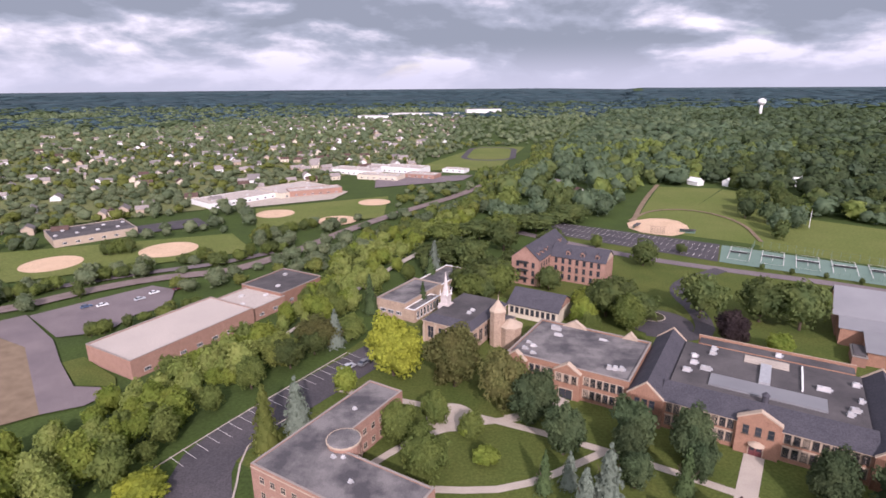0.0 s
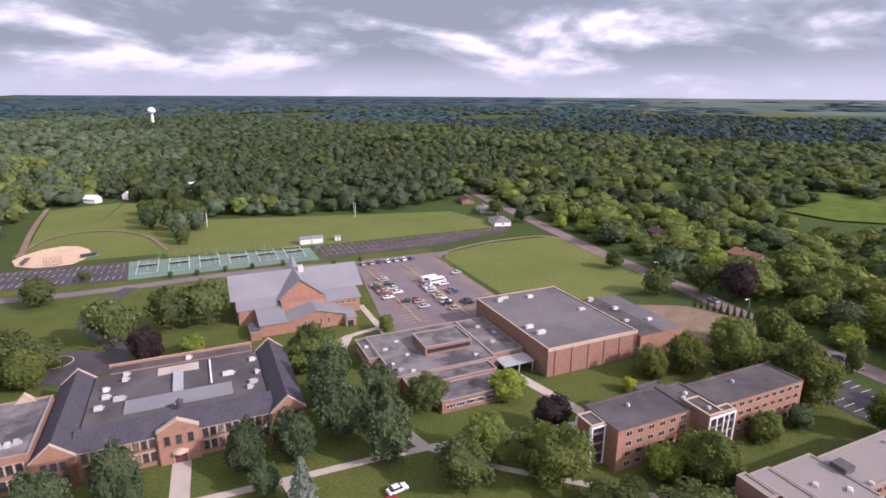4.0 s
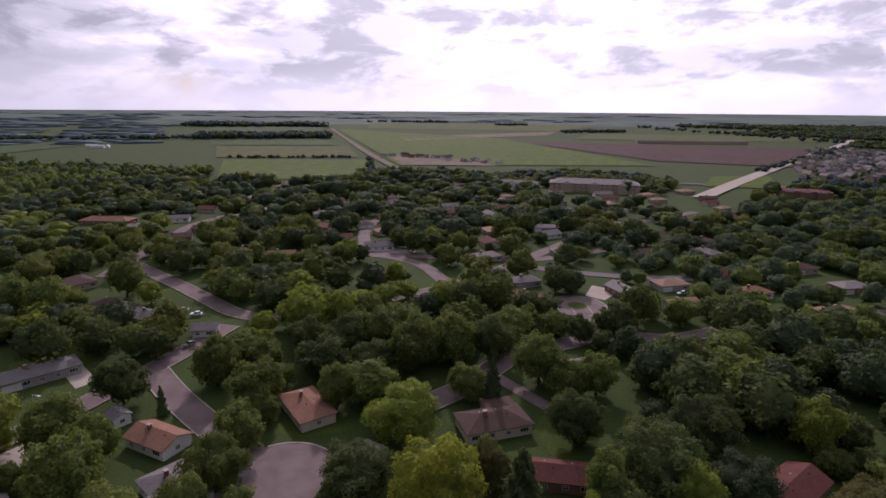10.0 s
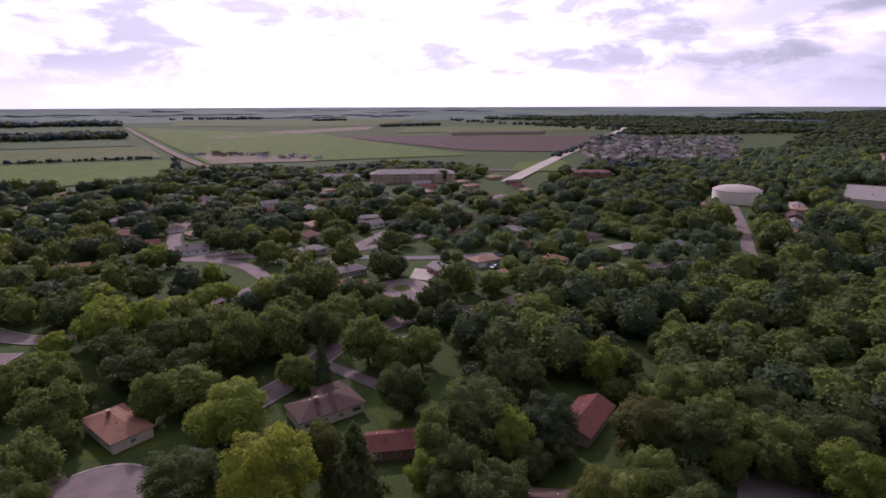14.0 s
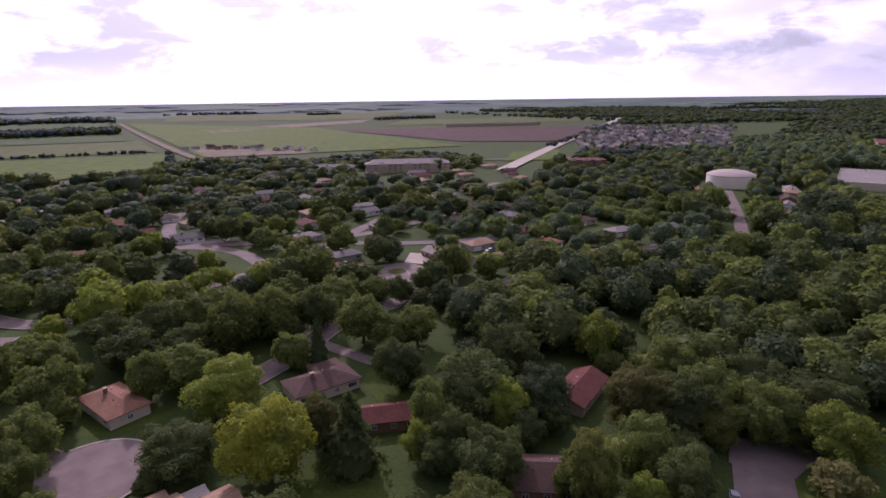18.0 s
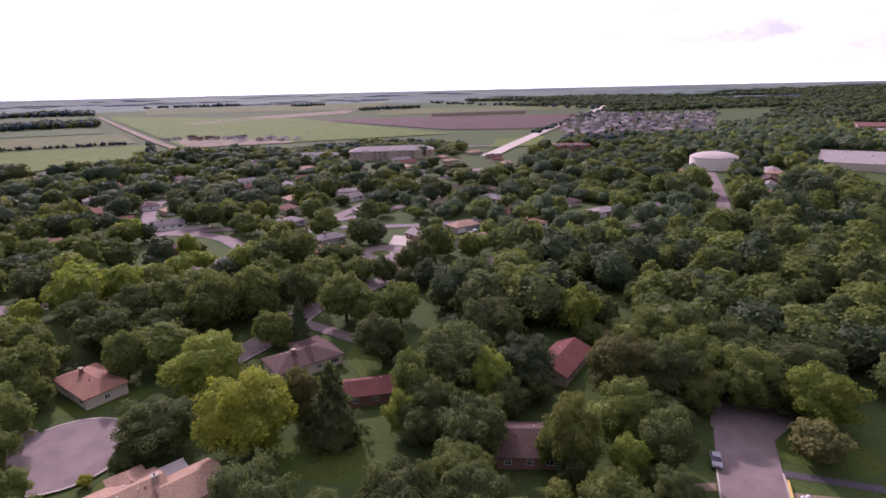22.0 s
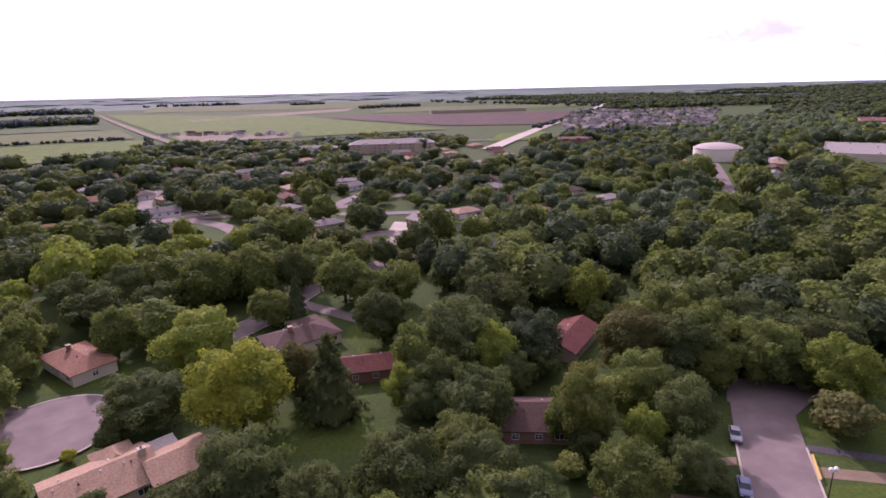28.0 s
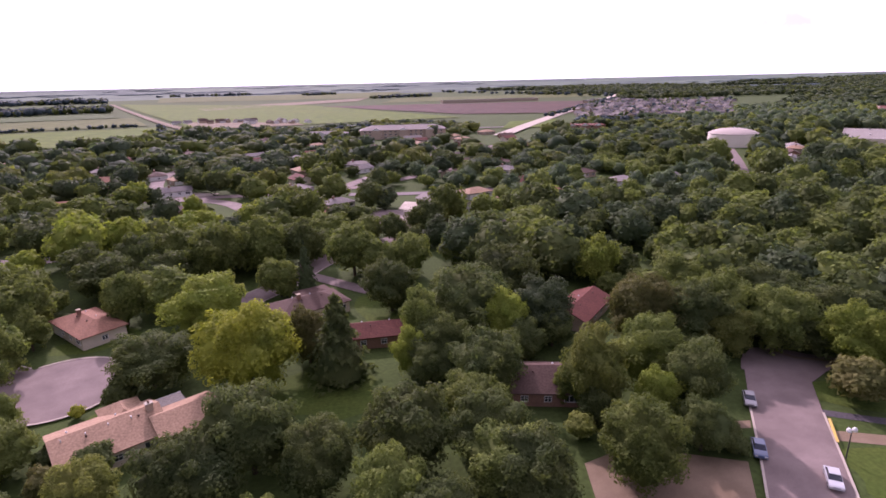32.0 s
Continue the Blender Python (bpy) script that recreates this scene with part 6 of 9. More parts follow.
# ---- town below the bank ----
low_works("warehouse", -111, 175.3, 64.6, 51, 25.5, 7.0, "brick_pink", "roof_tan", "long low warehouse with wide pale flat roof", "warehouse", 0)
low_works("warehouse", -96.5, 207, 64.6, 19, 23, 5.5, "brick_pink", "roof_tan", "low works building with pale roof", "warehouse", 3)
low_works("warehouse", -89, 227.5, 64.6, 26, 24.5, 6.5, "brick_red", "roof_dark", "works building with dark flat roof", "warehouse", 2)
low_works("clinic", -250, 322, 47, 46, 34, 4.8, "tan", "roof_dark", "wide low tan building with dark flat roof", "building", 8)
low_works("school_wing", -205, 437, 54, 62, 30, 4.8, "white", "roof_tan", "long white two-storey school wing", "school building", 4)
low_works("school_wing", -170, 478, 54, 52, 40, 5.0, "cream", "roof_tan", "wide pale school block", "school building", 6)
low_works("school_wing", -148, 470, 30, 46, 16, 5.6, "brick_pink", "roof_tan", "school block with reddish upper walls", "school building", 4)
for x, y, rz, length, width, h, wall, words in ((-140, 594, -22, 54, 24, 5.4, "white", "long pale school block"), (-104, 556, -18, 46, 18, 4.8, "cream", "low cream school block beside a car park"), (-86, 606, -24, 50, 24, 6.4, "white", "taller pale school block"),
                                               (-62, 566, -20, 34, 18, 4.4, "brick_pink", "reddish low school block"), (-116, 620, -20, 40, 18, 5.0, "white", "pale school block with flat roof"), (-30, 606, -20, 26, 14, 3.8, "white", "small white annexe of the school")):
    low_works("school_wing", x, y, rz, length, width, h, wall, "roof_tan", words, "school building", 4)
for x, y, w, d, h in ((-330, 1660, 90, 50, 8), (-240, 1780, 130, 60, 9), (-130, 1800, 90, 50, 8), (-30, 1860, 70, 60, 16), (20, 1960, 60, 40, 12)):
    low_works("factory", x, y, 8, w, d, h, "white", "roof_light", "distant white factory building", "factory")
low_works("school_wing", -388, -408, 46, 96, 52, 6.0, "cream", "roof_light", "pale flat-roofed building at the wood's edge", "building", 4)
low_works("school_wing", -612, -606, 48, 60, 44, 7.0, "brick_pink", "roof_light", "pinkish low building beyond the wood", "building", 4)
low_works("school_wing", -690, -680, 48, 90, 50, 7.0, "brick_pink", "shingle_red", "long reddish low building", "building", 4)
low_works("farm_works", -300, -1440, 5, 250, 30, 7.0, "tan", "roof_dark", "long low building beyond a ploughed field", "building")

for pts, w, m in (([(-330, 130), (-202, 197.4), (-190, 214.3), (-174.6, 231.4), (-154.5, 245.8), (-130, 254), (-119, 268), (-101, 301), (-91, 334), (-63, 393), (-7, 486), (60, 700)], 9, "street"), ([(-215, 215), (-176, 248), (-140, 266), (-118, 290)], 6, "lot")):
    strip("road", pts, w, M[m], 0.45, "town street below the bank")
for c, m, label in (
    ([(-186, 194), (-172, 212), (-155.4, 232.5), (-141.6, 228), (-132.8, 207.6), (-142, 198), (-143, 181), (-159, 175)], "lot", "car park below the bank"), ([(-188, 195), (-158.4, 172.7), (-142.5, 156), (-126.5, 141), (-110.8, 141), (-115.4, 130.6), (-125.2, 125.2), (-164.3, 166.2), (-182, 174), (-196, 186)], "lot", "asphalt drive below the bank"), ([(-182, 173.8), (-164.3, 166.2), (-125.2, 125.2), (-136, 116), (-190, 150)], "gravel", "pale gravel yard"),
    ([(-230, 232), (-130, 292), (-160, 330), (-290, 275)], "sports", "mown ball fields"), ([(-150, 345), (-70, 380), (-80, 460), (-175, 405)], "sports", "mown ball fields of the school"),
    ([(-84, 612), (14, 612), (62, 860), (-6, 866)], "sports", "mown school grounds"), ([(-226, 322), (-186, 352), (-205, 372), (-236, 345)], "asphalt", "dark car park"),
    ([(-100, 500), (-20, 545), (-10, 580), (-110, 560)], "lot", "school car park"), ([(-190, 405), (-125, 445), (-120, 480), (-150, 500), (-200, 425)], "concrete", "pale school forecourt"),
    ([(-142.2, 156), (-137, 160.4), (-116.7, 147.2), (-113, 142), (-126, 141.5)], "lawn", "small green verge")):
    quad("sports_field" if m == "sports" else "lawn" if m == "lawn" else "parking_lot", c, M[m], 0.35, label)
for x, y, r in ((-230, 262, 15), (-181, 292, 16), (-101, 369, 14), (-153, 388, 14), (-87, 433, 13)):
    disc("ball_infield", x, y, r, M["clay"], 0.45, "bare clay infield")


def oval(name, x, y, rz, half, r, material, lift, label):
    """A stadium-shaped sheet: two half rounds of radius r, half apart from the middle."""
    c, w = math.cos(radians(rz)), math.sin(radians(rz))
    rim = []
    for k in range(40):
        a = 6.2832 * k / 40
        u, v = r * math.cos(a), r * math.sin(a) + (half if math.sin(a) > 0 else -half)
        rim.append((x + u * c - v * w, y + u * w + v * c))
    quad(name, rim, material, lift, label)


oval("running_track", 9, 776, -4, 44, 36, M["asphalt"], 0.4, "dark running track")
oval("football_field", 9, 776, -4, 44, 28, M["sports"], 0.5, "grass inside the running track")
# ball field and football field on the upland
quad("ball_infield", [cw(*q) for q in ((-76, 199), (-73, 208), (-67, 217), (-59, 221), (-51, 218), (-45, 209), (-42.5, 200), (-44, 189), (-48, 181), (-56, 180), (-64, 181), (-72, 187))], M["clay"], 0.06, "bare clay baseball infield")
strip("warning_track", [(88, 320), (110, 352), (138, 352), (152, 320), (143, 276)], 2.0, M["gravel"], 0.055, "tan cinder track round the infield outfield")
strip("walkway", [(85, 305), (112, 380), (140, 445)], 3.0, M["gravel"], 0.05, "tan cinder path beside the outfield")


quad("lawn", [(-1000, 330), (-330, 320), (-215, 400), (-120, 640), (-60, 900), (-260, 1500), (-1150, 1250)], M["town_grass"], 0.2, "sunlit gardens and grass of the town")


# ---- farmland ----
for c, m, label in (
    ([(365, -533), (252, -666), (300, -843), (514, -792)], "crop", "bright green hay field"), ([(545, -820), (330, -885), (440, -1130), (690, -1050)], "crop_pale", "pale green field"),
    ([(720, -1080), (470, -1150), (620, -1400), (880, -1320)], "crop_dark", "dark green field"), ([(960, -1400), (690, -1480), (870, -2080), (1290, -2000)], "crop_dark", "dull green field"),
    ([(791, -1980), (234, -775), (-125, -858), (152, -1522)], "crop", "wide green crop field"), ([(441, -1524), (-3, -2014), (35, -1741), (374, -1373)], "stubble", "strip of ripening grain"),
    ([(116, -1416), (-139, -940), (-314, -888), (-524, -1332)], "soil", "reddish brown ploughed field"), ([(300, -945), (120, -860), (100, -800), (230, -780)], "stubble", "building site of bare earth"),
    ([(-20, -2030), (700, -2050), (900, -2700), (-200, -2800)], "crop_pale", "pale crop field"), ([(-640, -1600), (-30, -1560), (-100, -1900), (-800, -1900)], "crop_pale", "pale stubble field"),
    ([(960, -2120), (1700, -1900), (2200, -2600), (1300, -3000)], "crop_dark", "distant green field"), ([(-300, -2800), (900, -2800), (1200, -3600), (-400, -3700)], "crop_dark", "distant dull field"),
    ([(470, 42), (456, 10), (472, -30), (520, -14), (545, -50), (588, -62), (602, -20), (560, -8), (584, 20), (584, 52), (520, 30)], "crop", "sunlit meadow in the wood"), ([(500, 140), (514, 122), (530, 110), (556, 140), (540, 172)], "crop", "meadow in the wood"),
    ([(1029, -228), (1043, -420), (930, -412), (911, -150)], "crop", "green field beyond the wood"), ([(2000, 1500), (2300, 200), (2800, 300), (2700, 1800)], "crop_pale", "pale field on the far upland"),
    ([(2200, -300), (2300, -1200), (2900, -1500), (2900, -300)], "crop_pale", "pale field on the far upland"), ([(3000, 1500), (3200, -900), (3900, -1200), (3800, 1600)], "crop", "far green field"),
    ([(900, -700), (1000, -1200), (1800, -1500), (1500, -700)], "crop_dark", "field beyond the wood"), ([(1000, 2600), (1900, 2300), (2200, 2700), (1200, 3000)], "crop_pale", "pale far field")):
    quad("crop_field", c, M[m], 0.6, label)
strip("road", [(813, -1977), (374, -1033), (300, -880), (220, -722), (180, -690), (100, -660)], 12, M["stubble"], 0.9, "straight pale country road")
strip("road", [(-112, -555), (-211, -738), (-419, -1104), (-673, -1536), (-1100, -2300)], 16, M["concrete"], 0.9, "broad pale highway")
strip("road", [(-300, -650), (-112, -660), (100, -660), (260, -690)], 9, M["lot"], 0.5, "edge-of-town road")
quad("lawn", [(-135, -640), (-210, -640), (-240, -760), (-170, -740)], M["crop"], 0.5, "grass beside the highway")


# ---- scattered small houses of the town and the far suburb ----
def far_houses(name, label, pts, walls, roofs):
    g = Geo()
    rng = random.Random(len(pts))
    for x, y in pts:
        z = float(land(x, y))
        sub = Geo()
        l, w, h = rng.uniform(8, 12), rng.uniform(6, 8), rng.uniform(2.8, 5)
        wall, roof = M[rng.choice(walls)], M[rng.choice(roofs)]
        sub.box(-l / 2, l / 2, -w / 2, w / 2, 0, h, wall)
        sub.gable(-l / 2, l / 2, -w / 2, w / 2, h, h + w * 0.35, roof, wall, 0.4)
        sub.box(-l * 0.3, -l * 0.3 + 1.2, -w / 2 - 0.05, -w / 2, 1, 2.2, M["glass"])
        sub.box(l * 0.2, l * 0.2 + 1.2, -w / 2 - 0.05, -w / 2, 1, 2.2, M["glass"])
        a = rng.choice((0.5, -1.07, 0.5, 2.07)) + rng.uniform(-0.15, 0.15)
        c, s, n = math.cos(a), math.sin(a), len(g.v)
        g.v += [(p[0] * c - p[1] * s + x, p[0] * s + p[1] * c + y, p[2] + z) for p in sub.v]
        g.f += [tuple(n + i for i in f) for f in sub.f]
        g.m += [g.slot(sub.mats[i]) for i in sub.m]
    tagged(g.make(name), label, "houses", kind="stuff")


town_rng = random.Random(3)
pts = []
for _ in range(2300):
    x, y = town_rng.uniform(-1100, -60), town_rng.uniform(260, 1700)
    s = (x - BANK[0]) * BANK_N[0] + (y - BANK[1]) * BANK_N[1]
    if s > 215 + 50 * math.sin(y / 150) and s < 1000 and town_rng.random() < 0.42 * (1.3 - s / 1300):
        pts.append((x, y))
TOWN = pts
far_houses("town_houses", "pale small houses of the town scattered among trees", pts, ("white", "cream", "cream", "tan"), ("shingle_grey", "shingle_pale", "shingle_pale", "shingle_brown"))
pts = []
for _ in range(700):
    u, v = town_rng.random(), town_rng.random()
    x = (1 - u) * (-270 * (1 - v) - 430 * v) + u * (-760 * v - 520 * (1 - v))
    y = (1 - u) * (-770 * (1 - v) - 665 * v) + u * (-1150 * v - 1330 * (1 - v))
    pts.append((x + town_rng.uniform(-14, 14), y + town_rng.uniform(-14, 14)))
far_houses("suburb_houses", "close-set small houses of a new suburb", pts[:420], ("tan", "grey", "cream"), ("shingle_grey", "shingle_grey", "shingle_pale", "roof_slate"))
far_houses("farm_houses", "new houses on a building site by a field", [(290 - 9 * k + town_rng.uniform(-8, 8), -925 + 4.0 * k + town_rng.uniform(-16, 16)) for k in range(22)], ("tan", "white"), ("shingle_grey", "shingle_brown"))
far_houses("farmstead", "white farm buildings beside a wood", [(868 + 14 * (k % 3), -950 - 16 * (k // 3)) for k in range(6)], ("white",), ("white", "roof_metal"))
far_houses("outlying_houses", "scattered pale houses in clearings of the northern wood", [(60, 428), (66, 415), (70, 396), (318, 690), (326, 682), (262, 905), (280, 896), (420, 762), (562, 522), (470, 302), (760, 1152), (775, 1140), (640, 982)], ("white", "cream", "tan"), ("shingle_pale", "shingle_brown", "shingle_grey"))
far_houses("campus_outbuildings", "white field sheds", [(195, 444), (170, 448), (246, 446)], ("white",), ("white",))


# ---- water tower and radio mast far off ----
def water_tower():
    t = thing("water_tower", "distant white water tower with rounded tank on a single column", "water tower", pose(660, 1424, float(land(660, 1424))))
    g = Geo()
    g.cone(0, 0, 0, 4, 6, 3.6, M["white"], 16)
    g.cone(0, 0, 4, 27, 3.6, 3.2, M["white"], 16)
    g.make("column", t)
    k = Geo()
    for z0, z1, r0, r1 in ((27, 31, 3.2, 8.6), (31, 35, 8.6, 9.6), (35, 39, 9.6, 8.4), (39, 42, 8.4, 4.5), (42, 43, 4.5, 0.5)):
        k.cone(0, 0, z0, z1, r0, r1, M["white"], 18)
    k.make("tank", t)


water_tower()


# ---- trees ----
ICO_V = np.array([(0, 0, 1), (0.894, 0, 0.447), (0.276, 0.851, 0.447), (-0.724, 0.526, 0.447), (-0.724, -0.526, 0.447), (0.276, -0.851, 0.447),
                  (0.724, 0.526, -0.447), (-0.276, 0.851, -0.447), (-0.894, 0, -0.447), (-0.276, -0.851, -0.447), (0.724, -0.526, -0.447), (0, 0, -1)])
ICO_F = np.array([(0, 1, 2), (0, 2, 3), (0, 3, 4), (0, 4, 5), (0, 5, 1), (1, 6, 2), (2, 7, 3), (3, 8, 4), (4, 9, 5), (5, 10, 1),
                  (6, 7, 2), (7, 8, 3), (8, 9, 4), (9, 10, 5), (10, 6, 1), (11, 7, 6), (11, 8, 7), (11, 9, 8), (11, 10, 9), (11, 6, 10)])


def finer(v, f):
    """Each triangle in four, on the unit ball."""
    corner = v[f]
    m = [(corner[:, i] + corner[:, (i + 1) % 3]) / 2 for i in range(3)]
    tri = np.concatenate([np.stack(t, 1) for t in ((corner[:, 0], m[0], m[2]), (corner[:, 1], m[1], m[0]), (corner[:, 2], m[2], m[1]), (m[0], m[1], m[2]))])
    flat = tri.reshape(-1, 3)
    flat = flat / np.linalg.norm(flat, axis=1)[:, None]
    _, first, back = np.unique(np.round(flat, 4), axis=0, return_index=True, return_inverse=True)
    return flat[first], back.reshape(-1, 3)


ICO1_V, ICO1_F = finer(ICO_V, ICO_F)
ICO2_V, ICO2_F = finer(ICO1_V, ICO1_F)


def leaf_quads(p, n, size, rng):
    """A small leaf cluster at each point p, facing about n."""
    n = n + rng.normal(0, 0.42, n.shape)
    n /= np.linalg.norm(n, axis=1)[:, None] + 1e-9
    a = np.cross(n, rng.normal(0, 1, n.shape))
    a /= np.linalg.norm(a, axis=1)[:, None] + 1e-9
    b = np.cross(n, a)
    s = size * rng.uniform(0.6, 1.35, len(p))[:, None]
    asp = rng.uniform(0.55, 1.0, len(p))[:, None]
    v = np.stack([p + a * s, p - a * s * 0.7 + b * s * asp, p - a * s * 0.5 - b * s * asp], 1).reshape(-1, 3)
    f = np.arange(len(p) * 3).reshape(-1, 3)
    return v, f


def crown(seed, lobes, leaves, size, kind="round", core=0.90, fine_core=0):
    """A crown one metre high and wide on z 0..1, of bulging boughs covered with leaf clusters."""
    rng = np.random.default_rng(seed)
    if kind == "cone":
        k = lobes
        z = np.linspace(0.03, 0.95, k) + rng.normal(0, 0.02, k)
        rad = 0.44 * (1 - z) ** 0.85 + 0.015
        n = leaves
        lay = rng.integers(0, k, n)
        ang = rng.uniform(0, 2 * np.pi, n)
        reach = np.sqrt(rng.uniform(0.15, 1, n)) * (0.82 + 0.3 * np.sin(ang * 5 + lay * 1.7))
        r = rad[lay] * reach
        p = np.stack([r * np.cos(ang), r * np.sin(ang), z[lay] - 0.10 * r / 0.44 + rng.normal(0, 0.012, n)], 1)
        nrm = np.stack([np.cos(ang) * 0.7, np.sin(ang) * 0.7, np.full(n, 0.7)], 1)
        v, f = leaf_quads(p, nrm, size, rng)
        kk = 9
        ring = np.stack([0.30 * np.cos(np.arange(kk) * 2 * np.pi / kk), 0.30 * np.sin(np.arange(kk) * 2 * np.pi / kk), np.full(kk, 0.04)], 1)
        cv = np.vstack([ring, [[0, 0, 0.93]]])
        cf = np.array([(i, (i + 1) % kk, kk) for i in range(kk)])
        return np.vstack([v, cv]), np.vstack([f, cf + len(v)])
    wide = np.array({"round": (0.49, 0.49, 0.49), "tall": (0.40, 0.40, 0.51), "flat": (0.51, 0.51, 0.44), "bush": (0.49, 0.49, 0.46)}[kind])
    mid = np.array([0, 0, 0.49])
    d = rng.normal(0, 1, (lobes * 9, 3))
    d[:, 2] += 0.08
    d /= np.linalg.norm(d, axis=1)[:, None]
    pick = [d[0]]
    for q in d[1:]:                       # boughs spread evenly over the crown
        if len(pick) < lobes and min(np.arccos(np.clip(q @ o, -1, 1)) for o in pick) > 2.2 / lobes ** 0.5:
            pick.append(q)
    d = np.array(pick)
    # boughs are billows of unlike size; each carries smaller billows of twigs on its outer side
    r1 = rng.uniform(0.75, 1.30, len(d)) * 1.25 / len(d) ** 0.5
    c1 = d * (rng.uniform(0.74, 1.04, len(d)) - r1)[:, None]
    n2 = 7
    e = rng.normal(0, 1, (len(d), n2, 3)) + d[:, None] * 1.3
    e /= np.linalg.norm(e, axis=2)[..., None]
    c2 = (c1[:, None] + e * (r1[:, None, None] * 0.86)).reshape(-1, 3)
    r2 = (r1[:, None] * rng.uniform(0.26, 0.46, (len(d), n2))).ravel()
    centre = np.vstack([[(0, 0, 0)], c1, c2])
    radius = np.r_[0.60, r1, r2]
    tilt = rng.normal(0, 0.07, 2)

    def surface(q):
        """How far the outermost billow reaches in each direction, and the way that it faces there."""
        b = q @ centre.T
        disc = b ** 2 - (centre ** 2).sum(1)[None] + radius[None] ** 2
        far = np.where(disc > 0, b + np.sqrt(np.maximum(disc, 0)), 0)
        k = far.argmax(1)
        r = far.max(1)
        n = q * r[:, None] - centre[k]
        return r, n / (np.linalg.norm(n, axis=1)[:, None] + 1e-9)

    def at(q, r):
        p = q * r[:, None]
        p[:, 0] += tilt[0] * q[:, 2]
        p[:, 1] += tilt[1] * q[:, 2]
        return mid + p * wide

    cv, cf = {0: (ICO_V, ICO_F), 1: (ICO1_V, ICO1_F), 2: (ICO2_V, ICO2_F)}[fine_core]
    r, n = surface(cv)
    core_v = at(cv, r * core)
    q = rng.normal(0, 1, (leaves, 3))
    q[:, 2] += 0.35
    q /= np.linalg.norm(q, axis=1)[:, None]
    r, n = surface(q)
    p = at(q, r * rng.uniform(0.90, 1.07, leaves))
    v, f = leaf_quads(p, n + np.array([0, 0, 0.30]), size, rng)
    return np.vstack([v, core_v]), np.vstack([f, cf + len(v)])


def tri_mesh(name, v, f, mats, idx=None):
    me = bpy.data.meshes.new(name)
    me.vertices.add(len(v))
    me.vertices.foreach_set("co", np.ascontiguousarray(v, np.float32).ravel())
    me.loops.add(len(f) * 3)
    me.loops.foreach_set("vertex_index", np.ascontiguousarray(f, np.int32).ravel())
    me.polygons.add(len(f))
    me.polygons.foreach_set("loop_start", np.arange(0, len(f) * 3, 3, dtype=np.int32))
    for m in mats:
        me.materials.append(m)
    if idx is not None:
        me.polygons.foreach_set("material_index", np.ascontiguousarray(idx, np.int32))
    me.update(calc_edges=True)
    return me


def trunk_mesh(seed, h=0.5):
    """A tapered trunk with a few limbs, one metre tall crown base at h."""
    rng = np.random.default_rng(seed)
    g = Geo()
    g.cone(0, 0, -0.02, h * 0.6, 0.028, 0.020, M["bark"], 8)
    for i in range(5):
        a, lean = rng.uniform(0, 6.28), rng.uniform(0.10, 0.2)
        base = (0, 0, h * 0.45)
        tip = (lean * math.cos(a), lean * math.sin(a), h + rng.uniform(0.0, 0.2))
        for k in range(5):
            p, q = 6.2832 * k / 5, 6.2832 * (k + 1) / 5
            g.face([(base[0] + 0.013 * math.cos(p), base[1] + 0.013 * math.sin(p), base[2]), (base[0] + 0.013 * math.cos(q), base[1] + 0.013 * math.sin(q), base[2]),
                    (tip[0] + 0.004 * math.cos(q), tip[1] + 0.004 * math.sin(q), tip[2]), (tip[0] + 0.004 * math.cos(p), tip[1] + 0.004 * math.sin(p), tip[2])], M["bark"])
    return g.data("trunk")


CROWNS, TRUNKS = {}, [trunk_mesh(k) for k in range(3)]
for kind, lobes, leaves, size, count in (("round", 26, 3700, 0.0250, 5), ("tall", 24, 3300, 0.0245, 3), ("flat", 30, 3800, 0.0250, 4), ("bush", 14, 1300, 0.040, 2), ("cone", 17, 2400, 0.036, 3)):
    CROWNS[kind] = [crown(100 + 7 * k + len(kind), lobes, leaves, size, kind, fine_core=2) for k in range(count)]
FAR_CROWNS = {kind: [crown(200 + 7 * k + len(kind), 22, 1000, 0.042, kind, fine_core=1) for k in range(3)] for kind in CROWNS}
FINE_CROWNS = {kind: [crown(150 + 7 * k + len(kind), lobes, leaves, size, kind, fine_core=2) for k in range(3)] for kind, lobes, leaves, size in (("round", 30, 9500, 0.0160), ("tall", 26, 8500, 0.0160), ("flat", 34, 9800, 0.0158))}
CROWN_MESH = {}


def crown_data(kind, k, leaf):
    key = (kind, k, leaf)
    if key not in CROWN_MESH:
        CROWN_MESH[key] = tri_mesh("crown", *(CROWNS[kind][k] if k < 10 else FAR_CROWNS[kind][k - 10] if k < 20 else FINE_CROWNS[kind][k - 20]), [LEAF[leaf]])
    return CROWN_MESH[key]


TREE_WORDS = {"mid": "green-leaved", "dark": "dark green", "olive": "olive green", "bright": "bright green", "yellow": "bright yellow-green", "gold": "golden-yellow",
              "purple": "dark purple-leaved", "spruce": "blue-grey", "fir": "dark green", "rust": "rusty brown and green", "deep": "deep green"}
KIND_WORDS = {"round": "broad round-crowned tree", "tall": "tall upright tree", "flat": "wide spreading tree", "bush": "rounded bush", "cone": "conical conifer"}
tree_rng = random.Random(5)
STANDING = []                     # where single trees stand: x, y, radius


